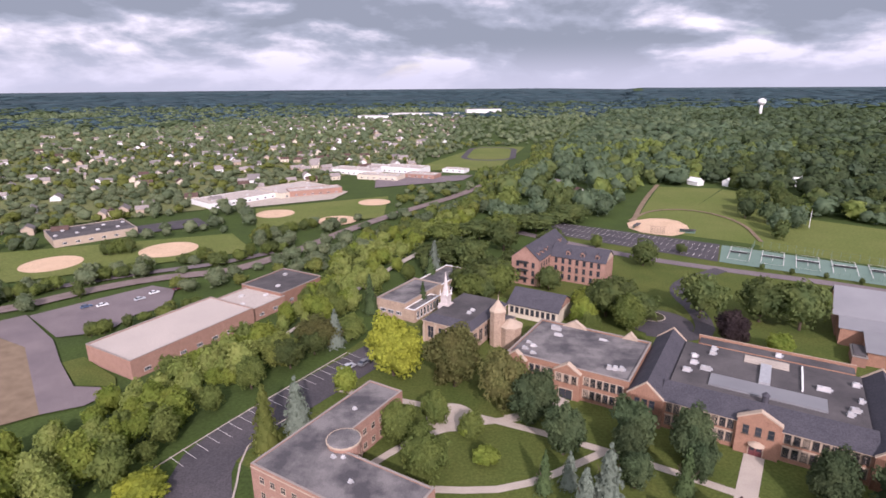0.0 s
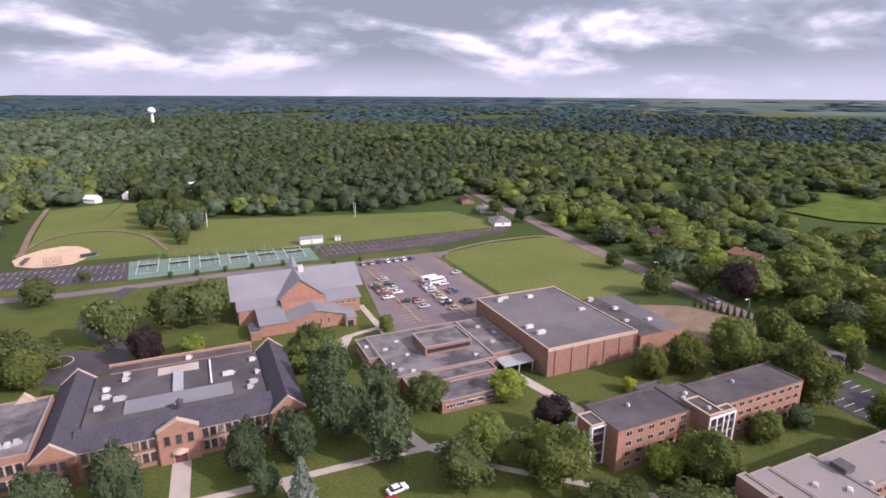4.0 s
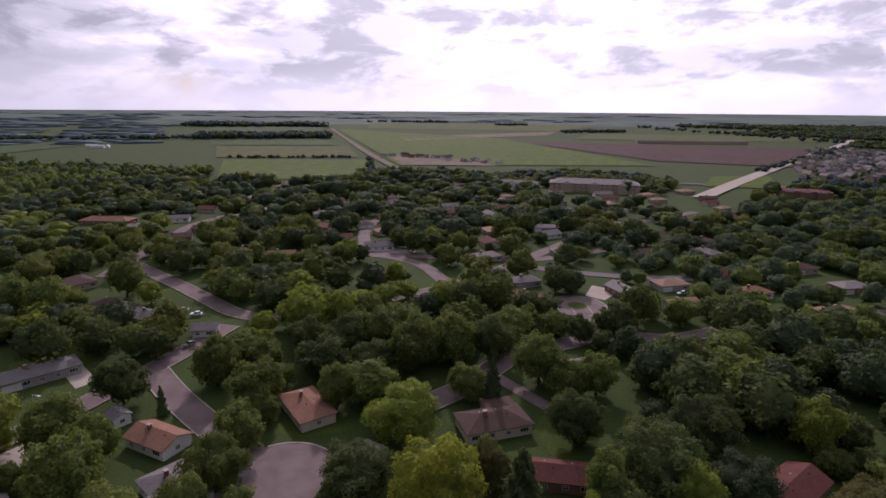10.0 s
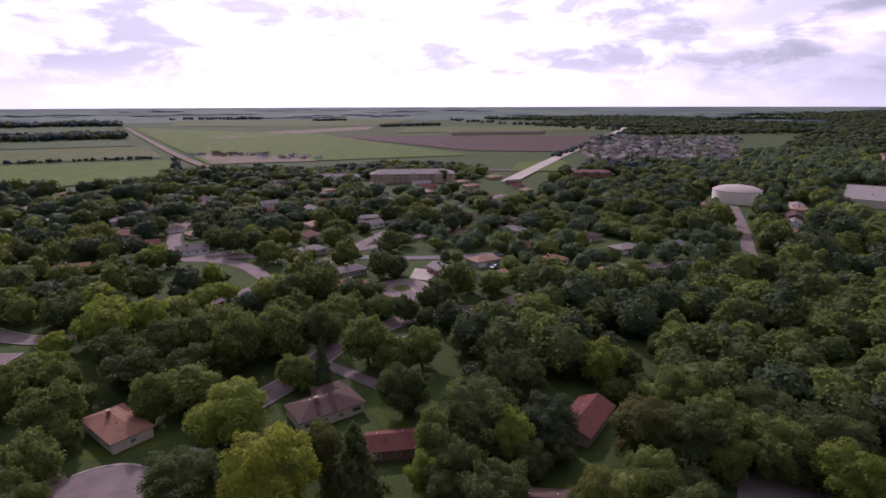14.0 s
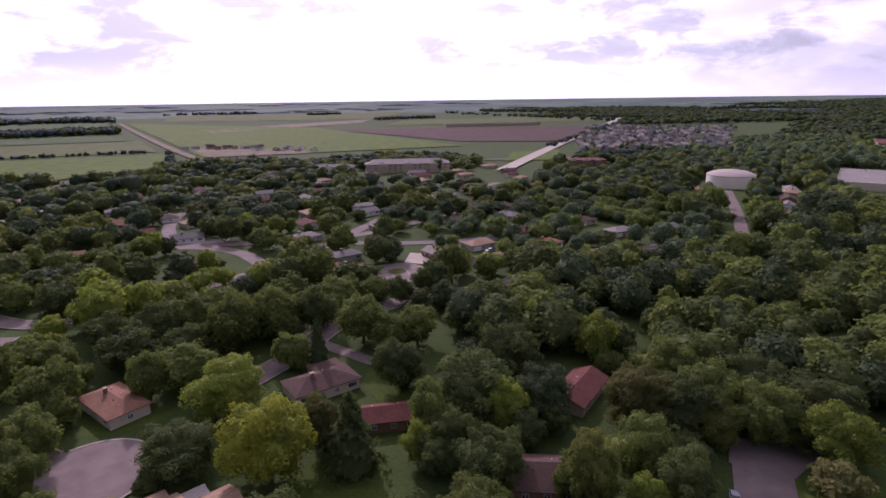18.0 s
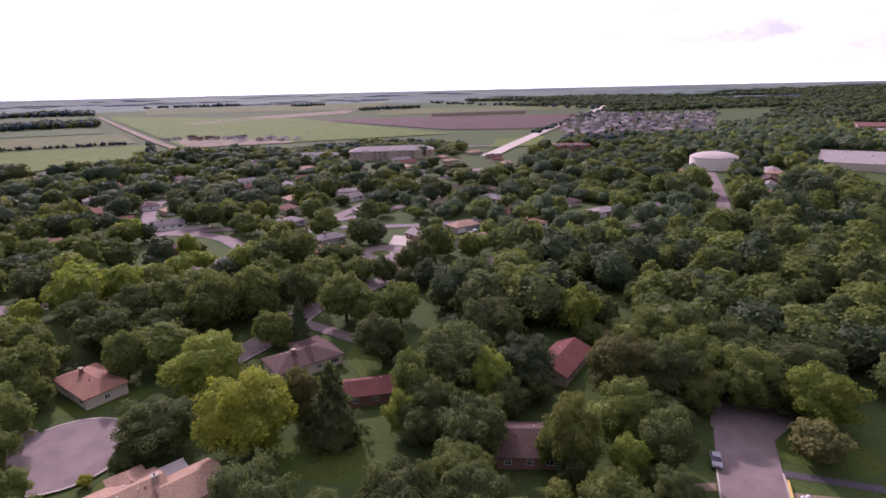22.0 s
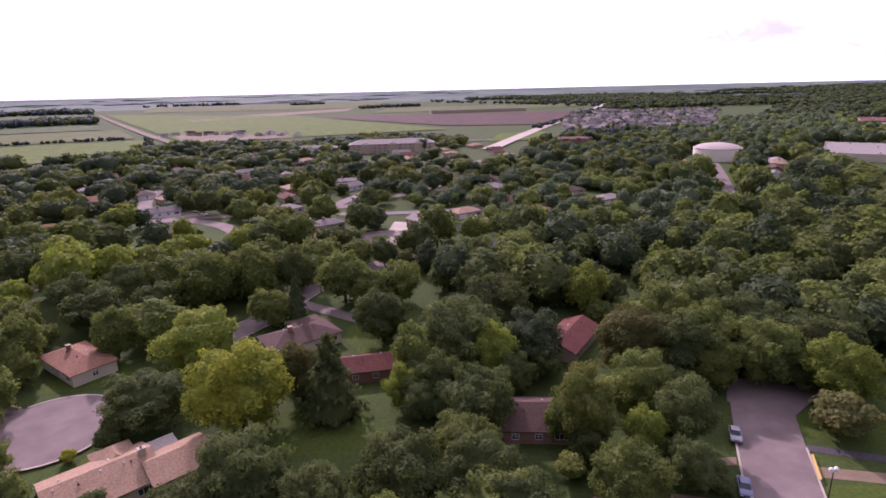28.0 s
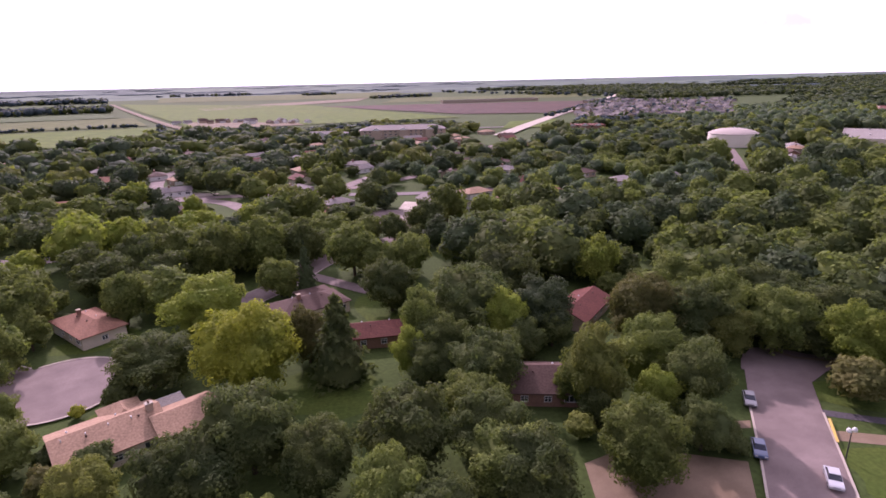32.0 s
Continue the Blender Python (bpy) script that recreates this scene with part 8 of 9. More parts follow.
def coach(u, v, rz):
    t = thing("minibus", "long white minibus parked in a car park", "bus", at_campus(u, v, 0.35, rz), "buses in the car park")
    g = Geo()
    g.box(-3.6, 3.4, -1.15, 1.15, 0.4, 2.7, M["white"])
    g.box(3.4, 4.3, -1.0, 1.0, 0.4, 1.5, M["white"])
    g.make("body", t)
    w = Geo()
    w.box(-3.3, 3.2, -1.18, 1.18, 1.5, 2.2, M["glass"])
    w.make("window_band", t)
    for x in (-2.3, 3.3):
        for y in (-1.05, 1.05):
            k = Geo()
            k.box(x - 0.4, x + 0.4, y - 0.14, y + 0.14, 0, 0.8, M["rubber"])
            k.make("wheel", t)


coach(99, 91, 8)
coach(101, 87.5, 8)


# ---- parking lines ----
def stall_lines(name, u0, u1, v, n, length, material, lean=0.0):
    g = Geo()
    for i in range(n + 1):
        u = u0 + (u1 - u0) * i / n
        a, b = cw(u, v), cw(u + lean, v + length)
        d = Vector((b[0] - a[0], b[1] - a[1], 0)).normalized() * 0.09
        g.face([(a[0] + d.y, a[1] - d.x, 0.72), (b[0] + d.y, b[1] - d.x, 0.72), (b[0] - d.y, b[1] + d.x, 0.72), (a[0] - d.y, a[1] + d.x, 0.72)], material)
    tagged(g.make(name), "painted parking stall lines", "road marking", kind="structure")


def stall_column(u, v0, v1, n, length, material):
    g = Geo()
    for i in range(n + 1):
        v = v0 + (v1 - v0) * i / n
        a, b = cw(u, v), cw(u + length, v)
        d = Vector((b[0] - a[0], b[1] - a[1], 0)).normalized() * 0.09
        g.face([(a[0] + d.y, a[1] - d.x, 0.72), (b[0] + d.y, b[1] - d.x, 0.72), (b[0] - d.y, b[1] + d.x, 0.72), (a[0] - d.y, a[1] + d.x, 0.72)], material)
    tagged(g.make("stall_lines"), "painted parking stall lines", "road marking", kind="structure")


for u in (73.5, 78.5, 92.5, 97.5, 112.5):
    stall_column(u, 50, 118, 25, 5, M["yellow"])
for u in (78.5, 97.5):
    g = Geo()
    a, b, c, d = cw(u - 0.12, 50), cw(u + 0.12, 50), cw(u + 0.12, 118), cw(u - 0.12, 118)
    g.face([(*p, 0.74) for p in (a, b, c, d)], M["yellow"])
    tagged(g.make("stall_lines"), "painted line between stall rows", "road marking", kind="structure")
for u in (160.2, 172.2):
    stall_column(u, -92.5, -37, 21, 4.6, M["paint"])
for i in range(31):
    u = -108 + 2.75 * i
    for dv in (1, 11.5, 20):
        v = 155 - (u + 108) * 0.11 + dv
        stall = Geo()
        a, b = cw(u, v), cw(u + 0.6, v + 4.8)
        stall.face([(a[0] - 0.1, a[1], 0.72), (a[0] + 0.1, a[1], 0.72), (b[0] + 0.1, b[1], 0.72), (b[0] - 0.1, b[1], 0.72)], M["paint"])
        tagged(stall.make("stall_line"), "white painted parking stall line", "road marking", kind="structure")
for i in range(39):
    u = 67 + 3.0 * i
    for v in (146.5, 154.5, 162.5):
        if v > 146 + max(0, u - 127) * 0.28:
            a, b = cw(u, v), cw(u - 1.2, v + 4.6)
            stall = Geo()
            stall.face([(a[0] - 0.1, a[1], 0.72), (a[0] + 0.1, a[1], 0.72), (b[0] + 0.1, b[1], 0.72), (b[0] - 0.1, b[1], 0.72)], M["yellow"])
            tagged(stall.make("stall_line"), "yellow painted parking stall line", "road marking", kind="structure")
for i in range(20):
    t = i / 19
    x, y = -64.6 + 26.5 * t, 91.5 + 51 * t
    stall = Geo()
    stall.face([(x, y, 0.6), (x + 0.2, y, 0.6), (x + 5.0, y - 2.9, 0.6), (x + 4.8, y - 2.9, 0.6)], M["paint"])
    tagged(stall.make("stall_line"), "white painted parking stall line", "road marking", kind="structure")


# ---- tennis courts ----
for i in range(6):
    u0 = -19.5 + 13.5 * i
    v0, v1 = 151 - 0.2 * i, 175 - 0.8 * i
    t = thing("tennis_net", "low dark tennis net with white band on a green court", "tennis net", at_campus(u0 + 4.5, (v0 + v1) / 2, 0.7), "tennis nets")
    n = Geo()
    n.box(-4.2, 4.2, -0.03, 0.03, 0, 0.85, M["rubber"])
    n.box(-4.2, 4.2, -0.05, 0.05, 0.85, 0.95, M["white"])
    n.make("net", t)
    for x in (-4.3, 4.3):
        p = Geo()
        p.cone(x, 0, 0, 1.05, 0.06, 0.06, M["metal"], 6)
        p.make("post", t)
    g = Geo()
    for a, b, c, d in ((u0, u0 + 9, v0, v0 + 0.25), (u0, u0 + 9, v1 - 0.25, v1), (u0, u0 + 0.25, v0, v1), (u0 + 8.75, u0 + 9, v0, v1), (u0 + 4.4, u0 + 4.6, v0 + 6, v1 - 6)):
        g.face([(*cw(*q), 0.72) for q in ((a, c), (b, c), (b, d), (a, d))], M["paint"])
    tagged(g.make("court_lines"), "white tennis court lines", "court marking", kind="structure")
fence = thing("court_fence", "tall wire fence on green posts round tennis courts", "fence", at_campus(0, 0))
for a, b in (((-12, 148), (58, 146)), ((58, 146), (70, 171)), ((70, 171), (-10, 181)), ((-10, 181), (-12, 148)), ((14, 147), (16, 178)), ((36, 147), (40, 175))):
    n = max(2, int(math.hypot(b[0] - a[0], b[1] - a[1]) / 3.5))
    for i in range(n):
        x, y = a[0] + (b[0] - a[0]) * i / n, a[1] + (b[1] - a[1]) * i / n
        p = Geo()
        p.cone(0, 0, 0, 3.2, 0.07, 0.07, M["court"], 5)
        p.make("post", fence, "", pose(x, y, 0.3))
    rail = Geo()
    d = Vector((b[0] - a[0], b[1] - a[1], 0)).normalized() * 0.05
    for z in (1.7, 3.3):
        rail.face([(a[0] + d.y, a[1] - d.x, z), (b[0] + d.y, b[1] - d.x, z), (b[0] - d.y, b[1] + d.x, z + 0.08), (a[0] - d.y, a[1] + d.x, z + 0.08)], M["court"])
    rail.make("rail", fence)


# ---- goals, backstop, lamps ----
def goal(x, y, rz):
    t = thing("goal_post", "tall white football goal post on a mown field", "goal post", pose(x, y, 0, 0, 0, rz), "football goal posts")
    for name, b in (("post", (-0.12, 0.12, -0.12, 0.12, 0, 3.1)), ("crossbar", (-2.9, 2.9, -0.1, 0.1, 3.1, 3.3)), ("upright", (-2.9, -2.7, -0.1, 0.1, 3.3, 9.5)), ("upright", (2.7, 2.9, -0.1, 0.1, 3.3, 9.5))):
        g = Geo()
        g.box(*b, M["white"])
        g.make(name, t)


goal(183, 308, 60)
goal(262, 262, 60)


def backstop(x, y, rz):
    t = thing("backstop", "dark wire baseball backstop behind the home plate", "backstop", pose(x, y, 0, 0, 0, rz))
    for i in range(7):
        a = radians(-60 + 20 * i)
        g = Geo()
        g.cone(4 * math.cos(a), 4 * math.sin(a), 0, 4.5, 0.07, 0.07, M["rubber"], 5)
        g.make("post", t)
    for z in (0.3, 1.2, 2.2, 3.2, 4.3):
        g = Geo()
        for i in range(6):
            a, b = radians(-60 + 20 * i), radians(-40 + 20 * i)
            g.face([(4 * math.cos(a), 4 * math.sin(a), z), (4 * math.cos(b), 4 * math.sin(b), z), (4 * math.cos(b), 4 * math.sin(b), z + 0.12), (4 * math.cos(a), 4 * math.sin(a), z + 0.12)], M["rubber"])
        g.make("rail", t)


backstop(96.2, 292, -110)


def dugout(x, y, rz):
    t = thing("dugout", "low dark players' shelter beside the infield", "shelter", pose(x, y, 0, 0, 0, rz), "players' shelters")
    g = Geo()
    g.box(-4, 4, -1.2, 1.2, 2.1, 2.3, M["roof_dark"])
    g.make("roof", t)
    w = Geo()
    w.box(-4, 4, 1.0, 1.2, 0, 2.1, M["court"])
    w.make("back_wall", t)


dugout(88, 303, 60)
dugout(112, 292, -10)


def street_lamp(x, y, rz=0.0, h=8.0):
    t = thing("street_lamp", "slim street lamp with pale glowing-white head beside a road", "street lamp", pose(x, y, float(land(x, y)), 0, 0, rz), "street lamps")
    p = Geo()
    p.cone(0, 0, 0, h, 0.11, 0.07, M["metal"], 8)
    p.make("post", t)
    a = Geo()
    a.box(0, 1.6, -0.05, 0.05, h - 0.15, h - 0.03, M["metal"])
    a.make("arm", t)
    k = Geo()
    k.box(1.3, 2.3, -0.22, 0.22, h - 0.28, h - 0.08, M["white"])
    k.make("head", t)


for x, y, rz in ((108, -36.5, -120), (131, -50.5, -120), (153, -63.2, -120), (172, -74.5, -120), (198, -76, 200), (208, -32, 150), (236, 20, 150), (262, 62, 150), (152, -120, 180), (150, -160, 180)):
    street_lamp(x, y, rz)


def globe_lamp(x, y):
    t = thing("globe_lamp", "black lamp post with two white globes beside the street", "street lamp", pose(x, y, 0))
    p = Geo()
    p.cone(0, 0, 0, 4.6, 0.10, 0.07, M["rubber"], 8)
    p.make("post", t)
    for s in (-0.45, 0.45):
        g = Geo()
        for z0, z1, r0, r1 in ((4.5, 4.7, 0.1, 0.32), (4.7, 4.95, 0.32, 0.36), (4.95, 5.2, 0.36, 0.22), (5.2, 5.3, 0.22, 0.05)):
            g.cone(s, 0, z0, z1, r0, r1, M["white"], 10)
        g.make("globe", t)


globe_lamp(-45.6, -70.6)
strip("kerb", [(-50.4, -79.2), (-48.6, -76.4), (-46.9, -73.6)], 0.42, M["yellow"], 0.16, "yellow painted kerb at a drive")


def field_shed(u, v, w, d, h, label):
    t = thing("shed", label, "shed", at_campus(u, v))
    g = Geo()
    g.box(-w / 2, w / 2, -d / 2, d / 2, 0, h, M["white"])
    g.make("wall", t)
    r = Geo()
    r.gable(-w / 2, w / 2, -d / 2, d / 2, h, h + d * 0.18, M["roof_metal"], M["white"], 0.35)
    r.make("roof", t)
    k = Geo()
    k.box(-0.6, 0.6, -d / 2 - 0.05, -d / 2, 0, 2.1, M["grey"])
    k.make("door", t)


field_shed(64.7, 178, 12.5, 5, 3.0, "white field shed with low metal roof")
field_shed(79.5, 178, 3, 2.5, 2.4, "tiny white ticket shed")
# clipped conifers behind the rear yard, and small campus trees by the courts
for i in range(11):
    tree(235.8, 38.5 - 2.35 * i, 4.2, 2.4, "cone", "fir", "in a clipped row by a yard", "row of clipped conifers")
for u, v in ((-5, 142), (6, 141), (18, 142), (30, 141), (44, 141), (66, 130), (80, 133)):
    x, y = cw(u, v)
    tree(x, y, 3.2, 2.6, "round", "dark", "beside the tennis courts", "young trees by the courts")

# shade trees between the library and the brick residence
for k, (x, y, h, w) in enumerate(((-2.8, 194, 12, 9), (9, 195, 12, 10), (4, 188, 10, 8), (-11, 229, 11, 9), (-28, 209, 8, 7), (-22, 219, 9, 7))):
    tree(x, y, h, w, ("round", "tall")[k % 2], ("dark", "mid", "dark")[k % 3], "beside the library")


# ---- woods and scattered trees ----
wood_rng = np.random.default_rng(11)


def near_line(x, y, pts, gap):
    p = np.array(pts, float)
    best = np.full(x.shape, 1e9)
    for a, b in zip(p[:-1], p[1:]):
        d = b - a
        t = np.clip(((x - a[0]) * d[0] + (y - a[1]) * d[1]) / (d @ d), 0, 1)
        best = np.minimum(best, np.hypot(x - a[0] - t * d[0], y - a[1] - t * d[1]))
    return best < gap


def inside(x, y, poly):
    hit = np.zeros(x.shape, bool)
    for (ax, ay), (bx, by) in zip(poly, poly[1:] + poly[:1]):
        if ay == by:
            continue
        cross = ((ay > y) != (by > y)) & (x < (bx - ax) * (y - ay) / (by - ay) + ax)
        hit ^= cross
    return hit


LINES = [(p, w / 2 + (3.0 if k in (0, 1, 2, 4, 5, 7, 8) else 1.2)) for k, (p, w) in enumerate(STREETS)] + [
    ([(20, 7), (113, -47.5), (188, -84)], 9.0), ([(188, -84), (239, -115), (332, -173), (425, -234)], 5.2), ([(164, -118), (188, -82), (213, -20), (255, 45), (285, 99), (334, 172), (420, 300)], 8.0),
    ([(-64, 160), (-55, 182), (-37, 232), (-6, 289), (40, 365)], 6.0), ([(-330, 130), (-202, 197.4), (-174.6, 231.4), (-130, 254), (-101, 301), (-91, 334), (-63, 393), (-7, 486), (60, 700)], 6.5),
    ([(813, -1977), (374, -1033), (220, -722), (100, -660)], 14.0), ([(-112, -555), (-211, -738), (-419, -1104), (-673, -1536)], 26.0),
    ([(204, -230), (128, -186)], 12.0), ([(134, -304), (96, -282), (74, -246)], 8.5), ([(14, -236), (9, -220), (2, -212)], 7.0), ([(26, -288), (-40, -284)], 9.0), ([(-246, -395), (-250, -402)], 22.0), ([(12, -100), (34, -92)], 9.0), ([(22, -112), (30, -95)], 10.0), ([(20, -150), (20, -130)], 6.0), ([(-60, -60), (-40, -72)], 12.0), ([(-10, -66), (-30, -76)], 9.0), ([(-150, -228), (-180, -280)], 7.0), ([(-160, -245), (-180, -285), (-246, -395)], 13.0)]
OPEN = [[(388, 26), (398, -62), (474, -66), (480, 60)], [(775, -120), (785, -320), (932, -412), (912, -150)], [(430, 150), (440, 96), (514, 118), (500, 142)], [(84, 290), (76, 312), (100, 376), (130, 446), (192, 440), (120, 296)], [(-75, -566), (40, -566), (32, -490), (-66, -490)], [(-245, -580), (-175, -580), (-165, -515), (-215, -515)], [(-270, -750), (-430, -650), (-780, -1150), (-520, -1340)], [(-290, -300), (-325, -280), (-480, -440), (-420, -490), (-325, -395)], [(-550, -530), (-615, -520), (-790, -720), (-700, -790)], [(-40, -450), (-95, -430), (-260, -760), (-150, -760)], [cw(-62, 186), cw(-6, 184), cw(12, 332), cw(-42, 347)], [cw(-6, 172), cw(120, 146), cw(165, 226), cw(15, 264)], [cw(-122, 138), cw(190, 130), cw(190, 188), cw(-122, 205)],
        [cw(62, -100), cw(192, -100), cw(192, 135), cw(62, 135)], [cw(-100, -68), cw(64, -68), cw(64, 135), cw(-125, 135)], [(470, 42), (456, 10), (472, -30), (520, -14), (545, -50), (588, -62), (602, -20), (560, -8), (584, 20), (584, 52), (520, 30)], [(500, 140), (514, 122), (530, 110), (556, 140), (540, 172)],
        [(1029, -228), (1043, -420), (930, -412), (911, -150)], [(-230, 226), (-120, 290), (-160, 335), (-292, 275)], [(-150, 345), (-66, 380), (-76, 465), (-180, 405)], [(-85, 600), (20, 600), (58, 690), (76, 870), (-12, 872), (-58, 740)],
        [(-195, 190), (-152, 234), (-135, 212), (-132, 165), (-112, 145), (-114, 128), (-180, 120)], [(-72, 62), (-30, 60), (-18, 160), (-40, 160)], [(-140, 158), (-104, 250), (-72, 233), (-82, 197), (-108, 145)],
        [(-215, 330), (-180, 352), (-205, 390), (-300, 320), (-250, 280)], [(-220, 400), (-110, 440), (-10, 540), (-10, 600), (-100, 650), (-160, 620), (-140, 500), (-235, 430)]]


def free(x, y, gap=1.0, alone=True):
    ok = np.ones(x.shape, bool)
    for p, w in LINES:
        ok &= ~near_line(x, y, p, w * gap)
    for poly in OPEN:
        ok &= ~inside(x, y, poly)
    for cx, cy, r in CLEAR:
        ok &= (x - cx) ** 2 + (y - cy) ** 2 > (r + (4.5 if cy > -160 else 2.5 if cy > -200 or cx > 150 else 1.4)) ** 2
    for cx, cy, r in ((60, 425, 22), (70, 395, 14), (36, 348, 12), (318, 688, 20), (262, 900, 26), (420, 760, 18), (560, 520, 16), (470, 300, 14), (760, 1150, 30), (640, 980, 24), (80.8, -112.6, 14), (12, -238, 14), (-54, -95, 9)):
        ok &= (x - cx) ** 2 + (y - cy) ** 2 > r * r
    if alone:
        for cx, cy, r in STANDING:
            ok &= (x - cx) ** 2 + (y - cy) ** 2 > (r * 0.85 + 2.6) ** 2
    return ok


def jittered(x0, x1, y0, y1, cell, keep, h, w):
    gx, gy = np.meshgrid(np.arange(x0, x1, cell), np.arange(y0, y1, cell), indexing="ij")
    x = gx.ravel() + wood_rng.uniform(-0.5, 0.5, gx.size) * cell
    y = gy.ravel() + wood_rng.uniform(-0.5, 0.5, gx.size) * cell
    ok = keep(x, y)
    x, y = x[ok], y[ok]
    lie = np.array([noise.noise(Vector((a / 45, b / 45, 3.1))) for a, b in zip(x, y)])
    k = np.clip(wood_rng.uniform(-0.25, 1.1, len(x)) + 0.55 * lie, -0.3, 1.3)
    return np.stack([x, y, h[0] + (h[1] - h[0]) * k * wood_rng.uniform(0.8, 1.1, len(x)), w[0] + (w[1] - w[0]) * k], 1)


def side(x, y):
    return (x - BANK[0]) * BANK_N[0] + (y - BANK[1]) * BANK_N[1]


def thin(x, share):
    return wood_rng.uniform(0, 1, x.shape) < share


GREENS = ("olive", "dark", "mid", "deep", "mid", "dark", "bright", "dark", "mid")
DARKS = ("mid", "deep", "dark", "deep", "mid", "dark", "mid", "dark")
# bank below the campus
p = jittered(-150, 330, 20, 1000, 6.8, lambda x, y: (side(x, y) > 3) & (side(x, y) < 52 + 12 * np.sin(y / 40) + np.clip((y - 420) / 20, 0, 14)) & free(x, y, 0.7), (6, 11), (6, 9.5))
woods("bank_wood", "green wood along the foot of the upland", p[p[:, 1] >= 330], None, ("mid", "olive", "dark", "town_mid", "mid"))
woods("bank_wood", "thick bright green wood on the bank below the campus", p[p[:, 1] < 330], None, ("bank", "bright", "bank", "bright", "mid"))
# wood beside the near street and down the slope
p = jittered(-330, 10, -330, -96, 10.4, lambda x, y: (x < -8 - (y + 96) * 0.05) & (x + y * 0.25 < -15) & free(x, y, 0.8) & ((x < -30) | (y < -100)) & ~((y < -222) & (x > -160)), (11, 17), (12, 19))
woods("hillside_wood", "dense dark broadleaf wood on the hillside", p, None, DARKS)
p = jittered(-160, -8, -340, -212, 10, lambda x, y: (x < -8 - (y + 96) * 0.05) & (x + y * 0.25 < -15) & (y < -222) & free(x, y, 1.0) & thin(x, 0.75), (7, 12), (9, 15))
woods("garden_trees", "round garden trees along the street below the wood", p, None, ("cool", "dark", "mid", "cool"))
# garden trees between the nearest houses, one by one
p = jittered(-4, 175, -150, -56, 8.6, lambda x, y: free(x, y) & ~((y < -150 + 0.35 * x) | (x > 160)), (6, 10), (6, 9.5))
for x, y, h, w in p:
    tree(float(x), float(y), float(h), float(w), wood_rng.choice(["round", "flat", "tall"]), wood_rng.choice(["dark", "dark", "mid", "olive"]), "standing in a garden")
p = jittered(-62, 2, -136, -72, 7.6, lambda x, y: free(x, y) & (y < -72 + 0.1 * x), (5, 9), (6, 10))
for x, y, h, w in p:
    tree(float(x), float(y), float(h), float(w), wood_rng.choice(["round", "flat"]), wood_rng.choice(["dark", "deep", "mid", "dark"]), "growing under taller trees")
# row of broad street trees
for k in range(7):
    f = k / 6
    tree(124 - 41 * f, -186 - 45 * f, 9.5 + k % 2, 11.5 + k % 3 * 0.6, "flat", "bright", "in a row along a street", "row of street trees")
# dark bushes and trees round the houses by the dead-end street
for k, (x, y, h, w) in enumerate(((-8.5, -108.3, 9, 9), (-15.5, -113, 10, 9.5), (-27.6, -79, 5, 5), (-29.6, -77, 3.6, 4.5), (-32, -77.5, 3.2, 4), (-23.9, -83, 7, 7), (-13.5, -85, 7.5, 7), (-30, -88.5, 8, 7.5), (-18.5, -78, 6, 6.5))):
    tree(x, y, h, w, ("round", "flat")[k % 2], ("dark", "dark", "mid")[k % 3], "beside a house")
# gardens of the neighbourhood, close ones
p = jittered(-60, 330, -330, -60, 10.2, lambda x, y: ((y < -150 + 0.35 * x) | (x > 160) & (y < -60)) & ~((x < -8 - (y + 96) * 0.05) & (x + y * 0.25 < -15)) & free(x, y) & thin(x, 0.93) & ((y > -195) | thin(x, 0.87)) & ((x < 170) | thin(x, 0.84)), (8, 14), (10, 16.5))
woods("garden_trees", "close-grown garden trees of the neighbourhood", p, None, GREENS)
# neighbourhood further off
p = jittered(-330, 420, -690, -330, 12.0, lambda x, y: free(x, y, 1.0, False) & (y > -700 + 0.25 * np.abs(x)) & thin(x, 0.84) & ~((x > 230) & (y < -540)), (8, 14), (12, 19))
woods("neighbourhood_trees", "broad crowns of the tree-covered neighbourhood", p, None, ("cool", "dark", "mid", "cool", "dark", "mid", "olive", "cool"))
p = jittered(-760, -330, -800, -150, 12, lambda x, y: free(x, y, 1.0, False) & (y < -150) & (x - y * 0.55 > -500), (9, 15), (11, 16))
woods("valley_wood", "dense wood running down to the valley", p, None, ("cool", "dark", "cool", "mid", "deep"))
# east of the campus
p = jittered(200, 720, -330, 330, 12.5, lambda x, y: (x * 0.89 - y * 0.45 > 205) & free(x, y) & (x + 0.45 * y > 200) & thin(x, 0.95), (9, 16), (12, 20))
near = p[:, 0] < 380
woods("street_trees", "garden trees along the cross street", p[near], None, GREENS)
woods("eastern_wood", "broad wood beyond the cross street", p[~near], None, ("deep", "dark", "mid", "deep", "dark", "mid"))
p = jittered(420, 1500, -900, 900, 15, lambda x, y: (x > 700) & free(x, y, 1.0, False) & ~((y < -600 - 0.05 * x) & (x < 1100)), (9, 16), (13, 24))
woods("eastern_wood", "wood rolling away to the east", p[p[:, 0] < 1020], None, ("dark", "deep", "deep", "dark"))
woods("eastern_wood", "dark wood far to the east, coloured bluish for haze", p[p[:, 0] >= 1020], None, ("deep", "distant", "distant"))
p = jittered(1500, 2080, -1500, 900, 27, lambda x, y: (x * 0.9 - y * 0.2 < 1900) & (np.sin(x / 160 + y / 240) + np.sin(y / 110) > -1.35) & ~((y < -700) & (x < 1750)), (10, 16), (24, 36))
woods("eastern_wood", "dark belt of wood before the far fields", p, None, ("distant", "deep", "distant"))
p = jittered(420, 720, -620, -330, 10, lambda x, y: free(x, y, 1.0, False), (8, 14), (9, 13))
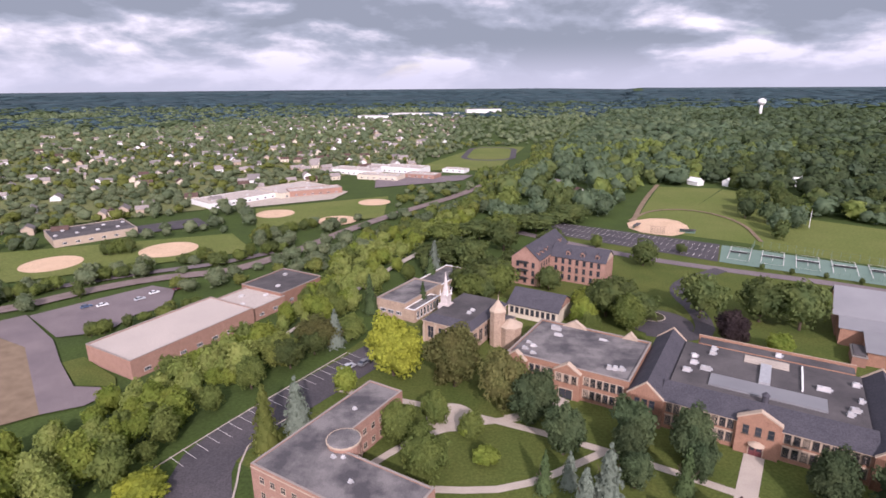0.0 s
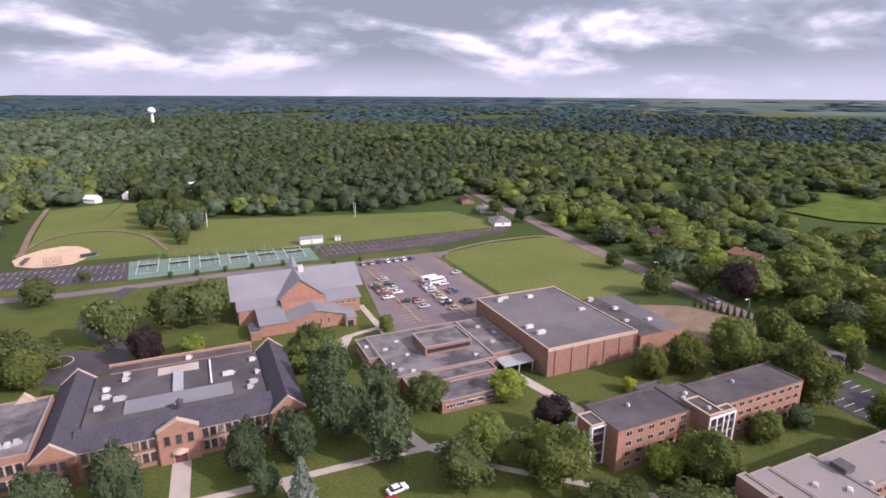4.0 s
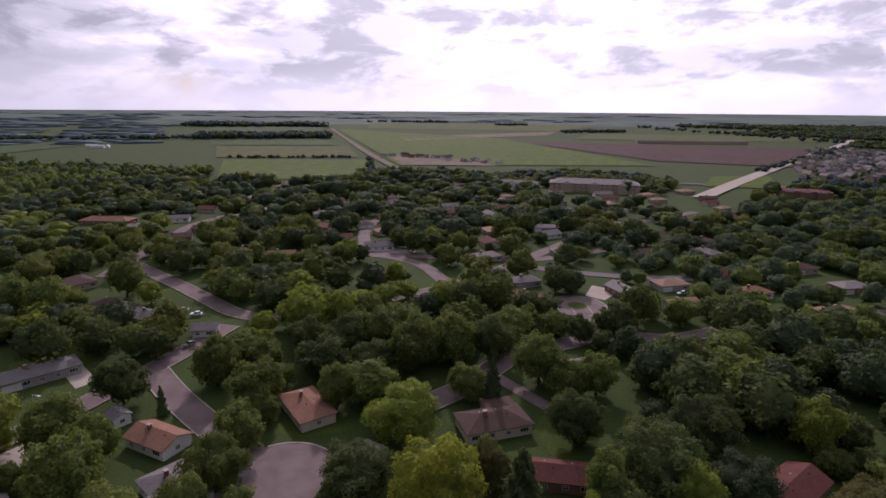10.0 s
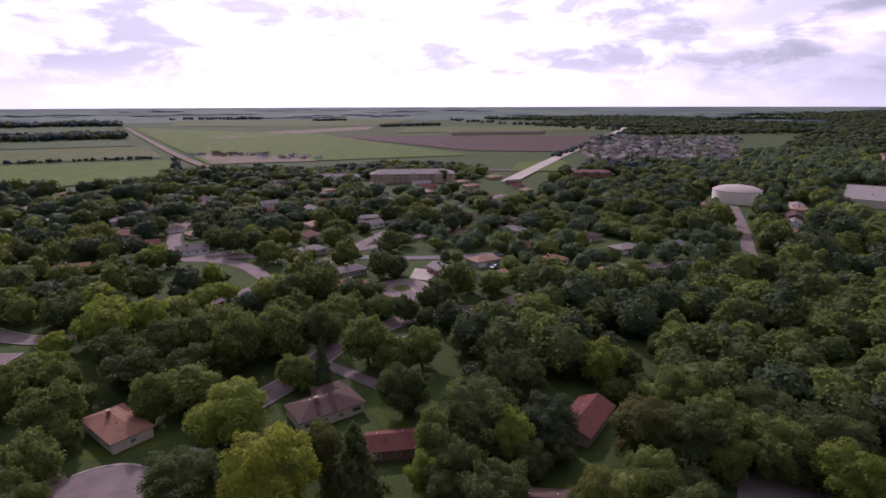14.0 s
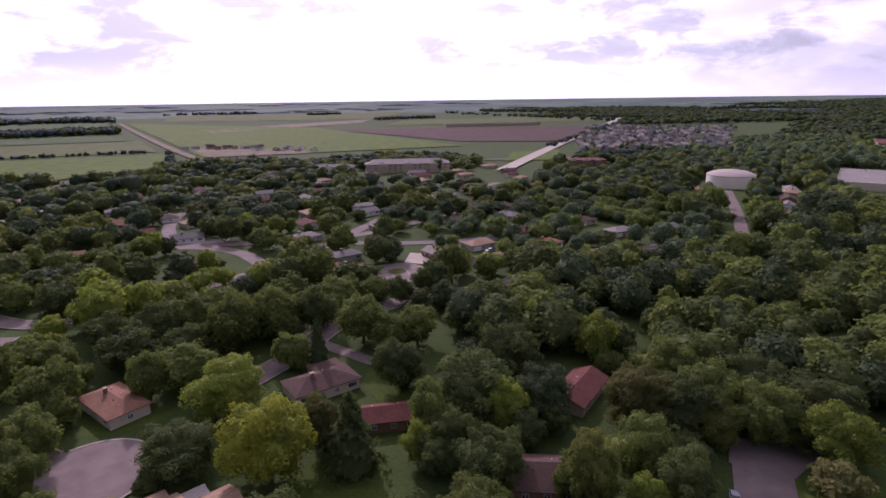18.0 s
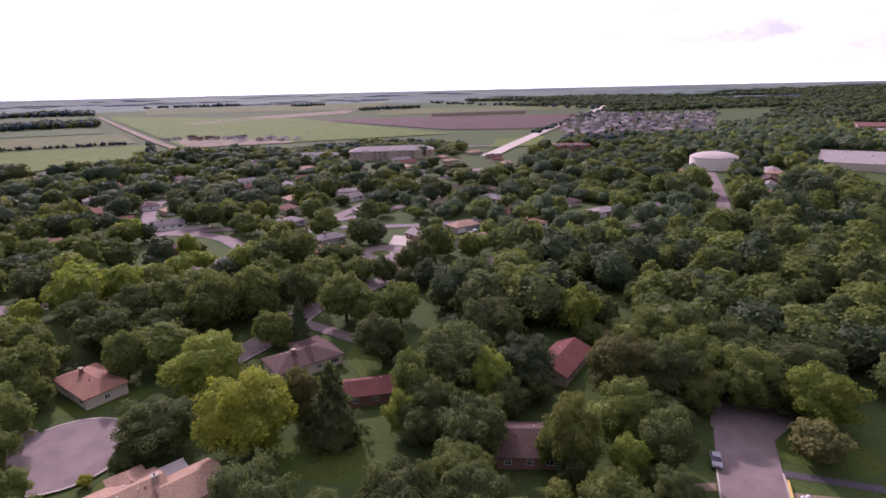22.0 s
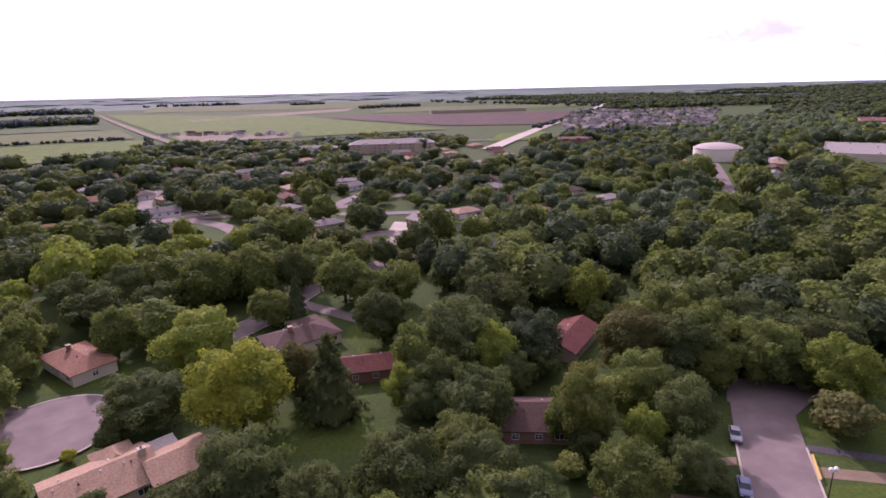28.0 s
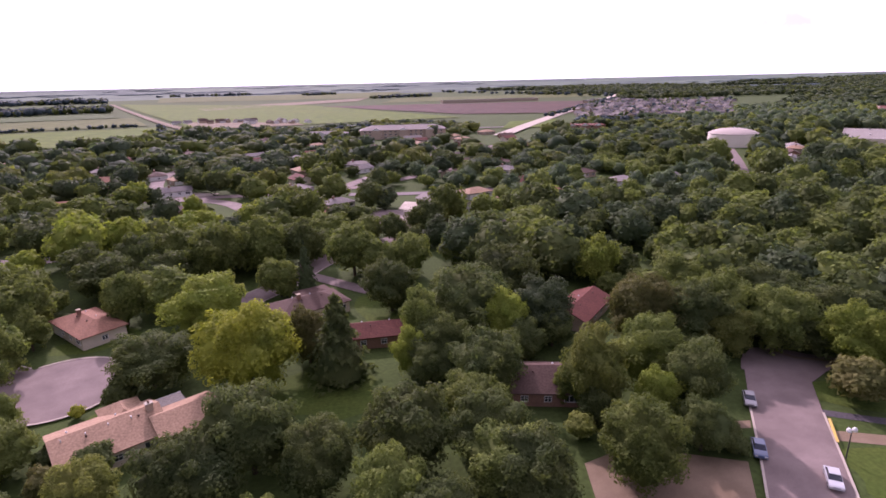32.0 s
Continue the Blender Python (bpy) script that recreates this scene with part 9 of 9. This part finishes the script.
woods("eastern_wood", "wood beyond the street's end", p, None, ("deep", "dark", "mid"))
# north of the playing fields
p = jittered(-60, 640, 260, 720, 11.5, lambda x, y: (side(x, y) < 0) & (0.454 * (x - 62) + 0.891 * (y - 102) > 150) & free(x, y, 1.0, False), (9, 16), (10, 16))
west = side(p[:, 0], p[:, 1]) > -190 + 60 * np.sin(p[:, 1] / 60)
woods("northern_wood", "wood and gardens beside the playing fields", p[west], None, ("cool", "dark", "cool", "mid", "cool"))
woods("northern_wood", "dense wood round the playing fields", p[~west], None, ("deep", "cool", "deep", "dark", "deep"))
p = jittered(-60, 1000, 720, 1700, 15, lambda x, y: (side(x, y) < 20) & (side(x, y) > -1100) & free(x, y, 1.0, False), (9, 16), (13, 22))
west = side(p[:, 0], p[:, 1]) > -230 + 90 * np.sin(p[:, 1] / 90)
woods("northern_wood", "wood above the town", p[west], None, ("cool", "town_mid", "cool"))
woods("northern_wood", "wood stretching to the north", p[~west], None, ("deep", "cool", "deep"))
# the wooded valley beyond the suburb
p = jittered(-2600, -480, -2600, -420, 20, lambda x, y: (((x + 280) * -0.72 + (y + 720) * 0.69 > 170) | (y < -1330) & (x < -620 - 0.1 * (y + 1300)) & (np.sin(x / 170 + 1.3) + np.sin(y / 90 + x / 300) > -0.2)) & free(x, y, 1.0, False) & ((x < -760) | (y < -800)), (9, 16), (16, 28))
woods("valley_wood", "wooded valley beyond the suburb", p, None, ("deep", "dark", "deep"))
p = jittered(-780, -270, -1340, -650, 17, lambda x, y: inside(x, y, [(-270, -750), (-430, -650), (-780, -1150), (-520, -1340)]) & thin(x, 0.42), (5, 9), (6, 10))
woods("suburb_trees", "young trees between the suburb's houses", p, None, ("hedge", "dark", "cool"))
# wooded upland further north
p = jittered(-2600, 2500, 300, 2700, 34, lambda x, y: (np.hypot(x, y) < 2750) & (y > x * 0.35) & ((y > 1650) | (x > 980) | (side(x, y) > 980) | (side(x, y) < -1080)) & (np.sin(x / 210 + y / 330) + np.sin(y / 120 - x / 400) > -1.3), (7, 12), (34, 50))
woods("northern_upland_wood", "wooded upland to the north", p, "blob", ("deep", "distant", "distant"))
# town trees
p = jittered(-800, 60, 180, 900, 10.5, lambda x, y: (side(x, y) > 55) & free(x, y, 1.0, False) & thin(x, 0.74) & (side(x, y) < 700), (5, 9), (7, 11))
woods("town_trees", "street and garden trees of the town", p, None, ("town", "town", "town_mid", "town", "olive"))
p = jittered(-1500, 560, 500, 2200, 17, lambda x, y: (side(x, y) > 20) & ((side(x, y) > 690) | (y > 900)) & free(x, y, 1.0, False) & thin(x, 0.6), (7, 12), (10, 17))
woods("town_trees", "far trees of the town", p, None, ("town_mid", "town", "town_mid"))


# ---- far woods and hedgerows out to the horizon ----
def belt(a, b, width, n, h=(9, 14), w=(12, 20)):
    t = wood_rng.uniform(0, 1, n)
    off = wood_rng.normal(0, 0.27, n) * width
    d = np.subtract(b, a) / np.hypot(*np.subtract(b, a))
    return np.stack([a[0] + (b[0] - a[0]) * t - d[1] * off, a[1] + (b[1] - a[1]) * t + d[0] * off, wood_rng.uniform(*h, n), wood_rng.uniform(*w, n)], 1)


p = np.vstack([belt((900, -1300), (600, -1440), 120, 330, (14, 20)), belt((1700, -900), (880, -1300), 90, 260), belt((1390, -1970), (892, -2140), 150, 330, (14, 20), (18, 28)), belt((520, -815), (335, -870), 8, 50, (4, 7), (5, 9)), belt((300, -850), (252, -700), 10, 26, (5, 8), (6, 9)),
               belt((-11, -1930), (-212, -2015), 50, 80), belt((253, -2460), (138, -2528), 40, 40), belt((232, -645), (-85, -668), 50, 110, (8, 12), (9, 13)), belt((-235, -664), (-300, -640), 60, 40),
               belt((-240, -800), (-620, -1400), 16, 90, (6, 9), (8, 12)), belt((500, -2700), (900, -2650), 60, 60), belt((-700, -1500), (-300, -2500), 60, 60)])
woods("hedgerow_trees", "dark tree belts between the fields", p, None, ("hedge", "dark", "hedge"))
count = 9500
a = wood_rng.uniform(0, 2 * np.pi, count)
r = wood_rng.uniform(1150, 4250, count)
x, y = 40 + r * np.cos(a), r * np.sin(a)
patch = np.array([noise.noise(Vector((u / 620, v / 330, 0.3))) + 0.4 * noise.noise(Vector((u / 190, v / 120, 5.3))) for u, v in zip(x, y)])
south = (y < -650) & (np.abs(x) < -y * 0.75)
north = (y > 150) & (y > x * 0.35)
ok = np.where(south, (patch > 0.36) & (r > 2600), np.where(north, patch > -0.5, patch > 0.02))
ok &= ~((x > 1700) & ~north & (patch < 0.12)) & ~((r < 1700) & (y < 700) & (x > 0) & (x < 1500))
ok &= ~((y < -600) & (r < 2400))
ok &= ~(north & (r < 2700))
sector = np.degrees(np.arctan2(y, x))
ok |= (sector > -52) & (sector < -20) & (patch > -0.3) & (r < 3600) & (r > 1400)
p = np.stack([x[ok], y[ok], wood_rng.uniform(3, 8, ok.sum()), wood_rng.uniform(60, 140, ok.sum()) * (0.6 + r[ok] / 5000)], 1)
woods("distant_woods", "distant dark woods towards the horizon, coloured bluish for haze", p[p[:, 1] > -500], "low", ("distant",))
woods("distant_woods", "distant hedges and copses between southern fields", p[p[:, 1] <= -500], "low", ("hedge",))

# small trees beside the street to the tank
for k, (x, y) in enumerate(((-176, -262), (-186, -279), (-203, -303), (-190, -305), (-214, -323), (-208, -338), (-229, -348), (-224, -365))):
    tree(x, y, 5 + k % 3, 5.5 + k % 2, "round", ("dark", "mid")[k % 2], "beside the street to the tank", "street trees by the tank")

# rows of trees and bushes in the town
for pts, n, h, w in (((((-150, 176), (-141, 184)), 4, 6, 7)), ((((-141, 186), (-120, 212)), 6, 5, 6)), ((((-211, 209), (-197, 229)), 6, 7, 8)), ((((-180, 214), (-176, 218)), 1, 8, 7)), ((((-189, 238), (-166, 252)), 7, 8, 8)), ((((-159, 266), (-148, 275)), 4, 8, 8)), ((((-141, 262), (-113, 296)), 8, 8, 9)), ((((-214, 279), (-198, 285)), 4, 9, 9)), ((((-134, 306), (-112, 354)), 9, 8, 9))):
    for k in range(n):
        f = (k + 0.5) / n
        tree(pts[0][0] + (pts[1][0] - pts[0][0]) * f + float(wood_rng.uniform(-2, 2)), pts[0][1] + (pts[1][1] - pts[0][1]) * f + float(wood_rng.uniform(-2, 2)), h * float(wood_rng.uniform(0.8, 1.2)), w * float(wood_rng.uniform(0.8, 1.2)),
             "round", ("dark", "mid", "mid")[k % 3], "in a row below the bank", "town tree rows")

# clump of broad trees between the two playing fields, and trees along the football field
for k, (x, y) in enumerate(((175, 374), (180, 361), (197, 375), (197, 357), (165, 318), (167, 343), (178, 328), (219, 332), (241, 347), (227, 349), (158, 330), (186, 346))):
    tree(x, y, 11 + 3 * (k % 3), 12 + 2.2 * (k % 2), ("round", "flat")[k % 2], ("dark", "deep", "dark")[k % 3], "beside the playing fields", "clump between the playing fields")
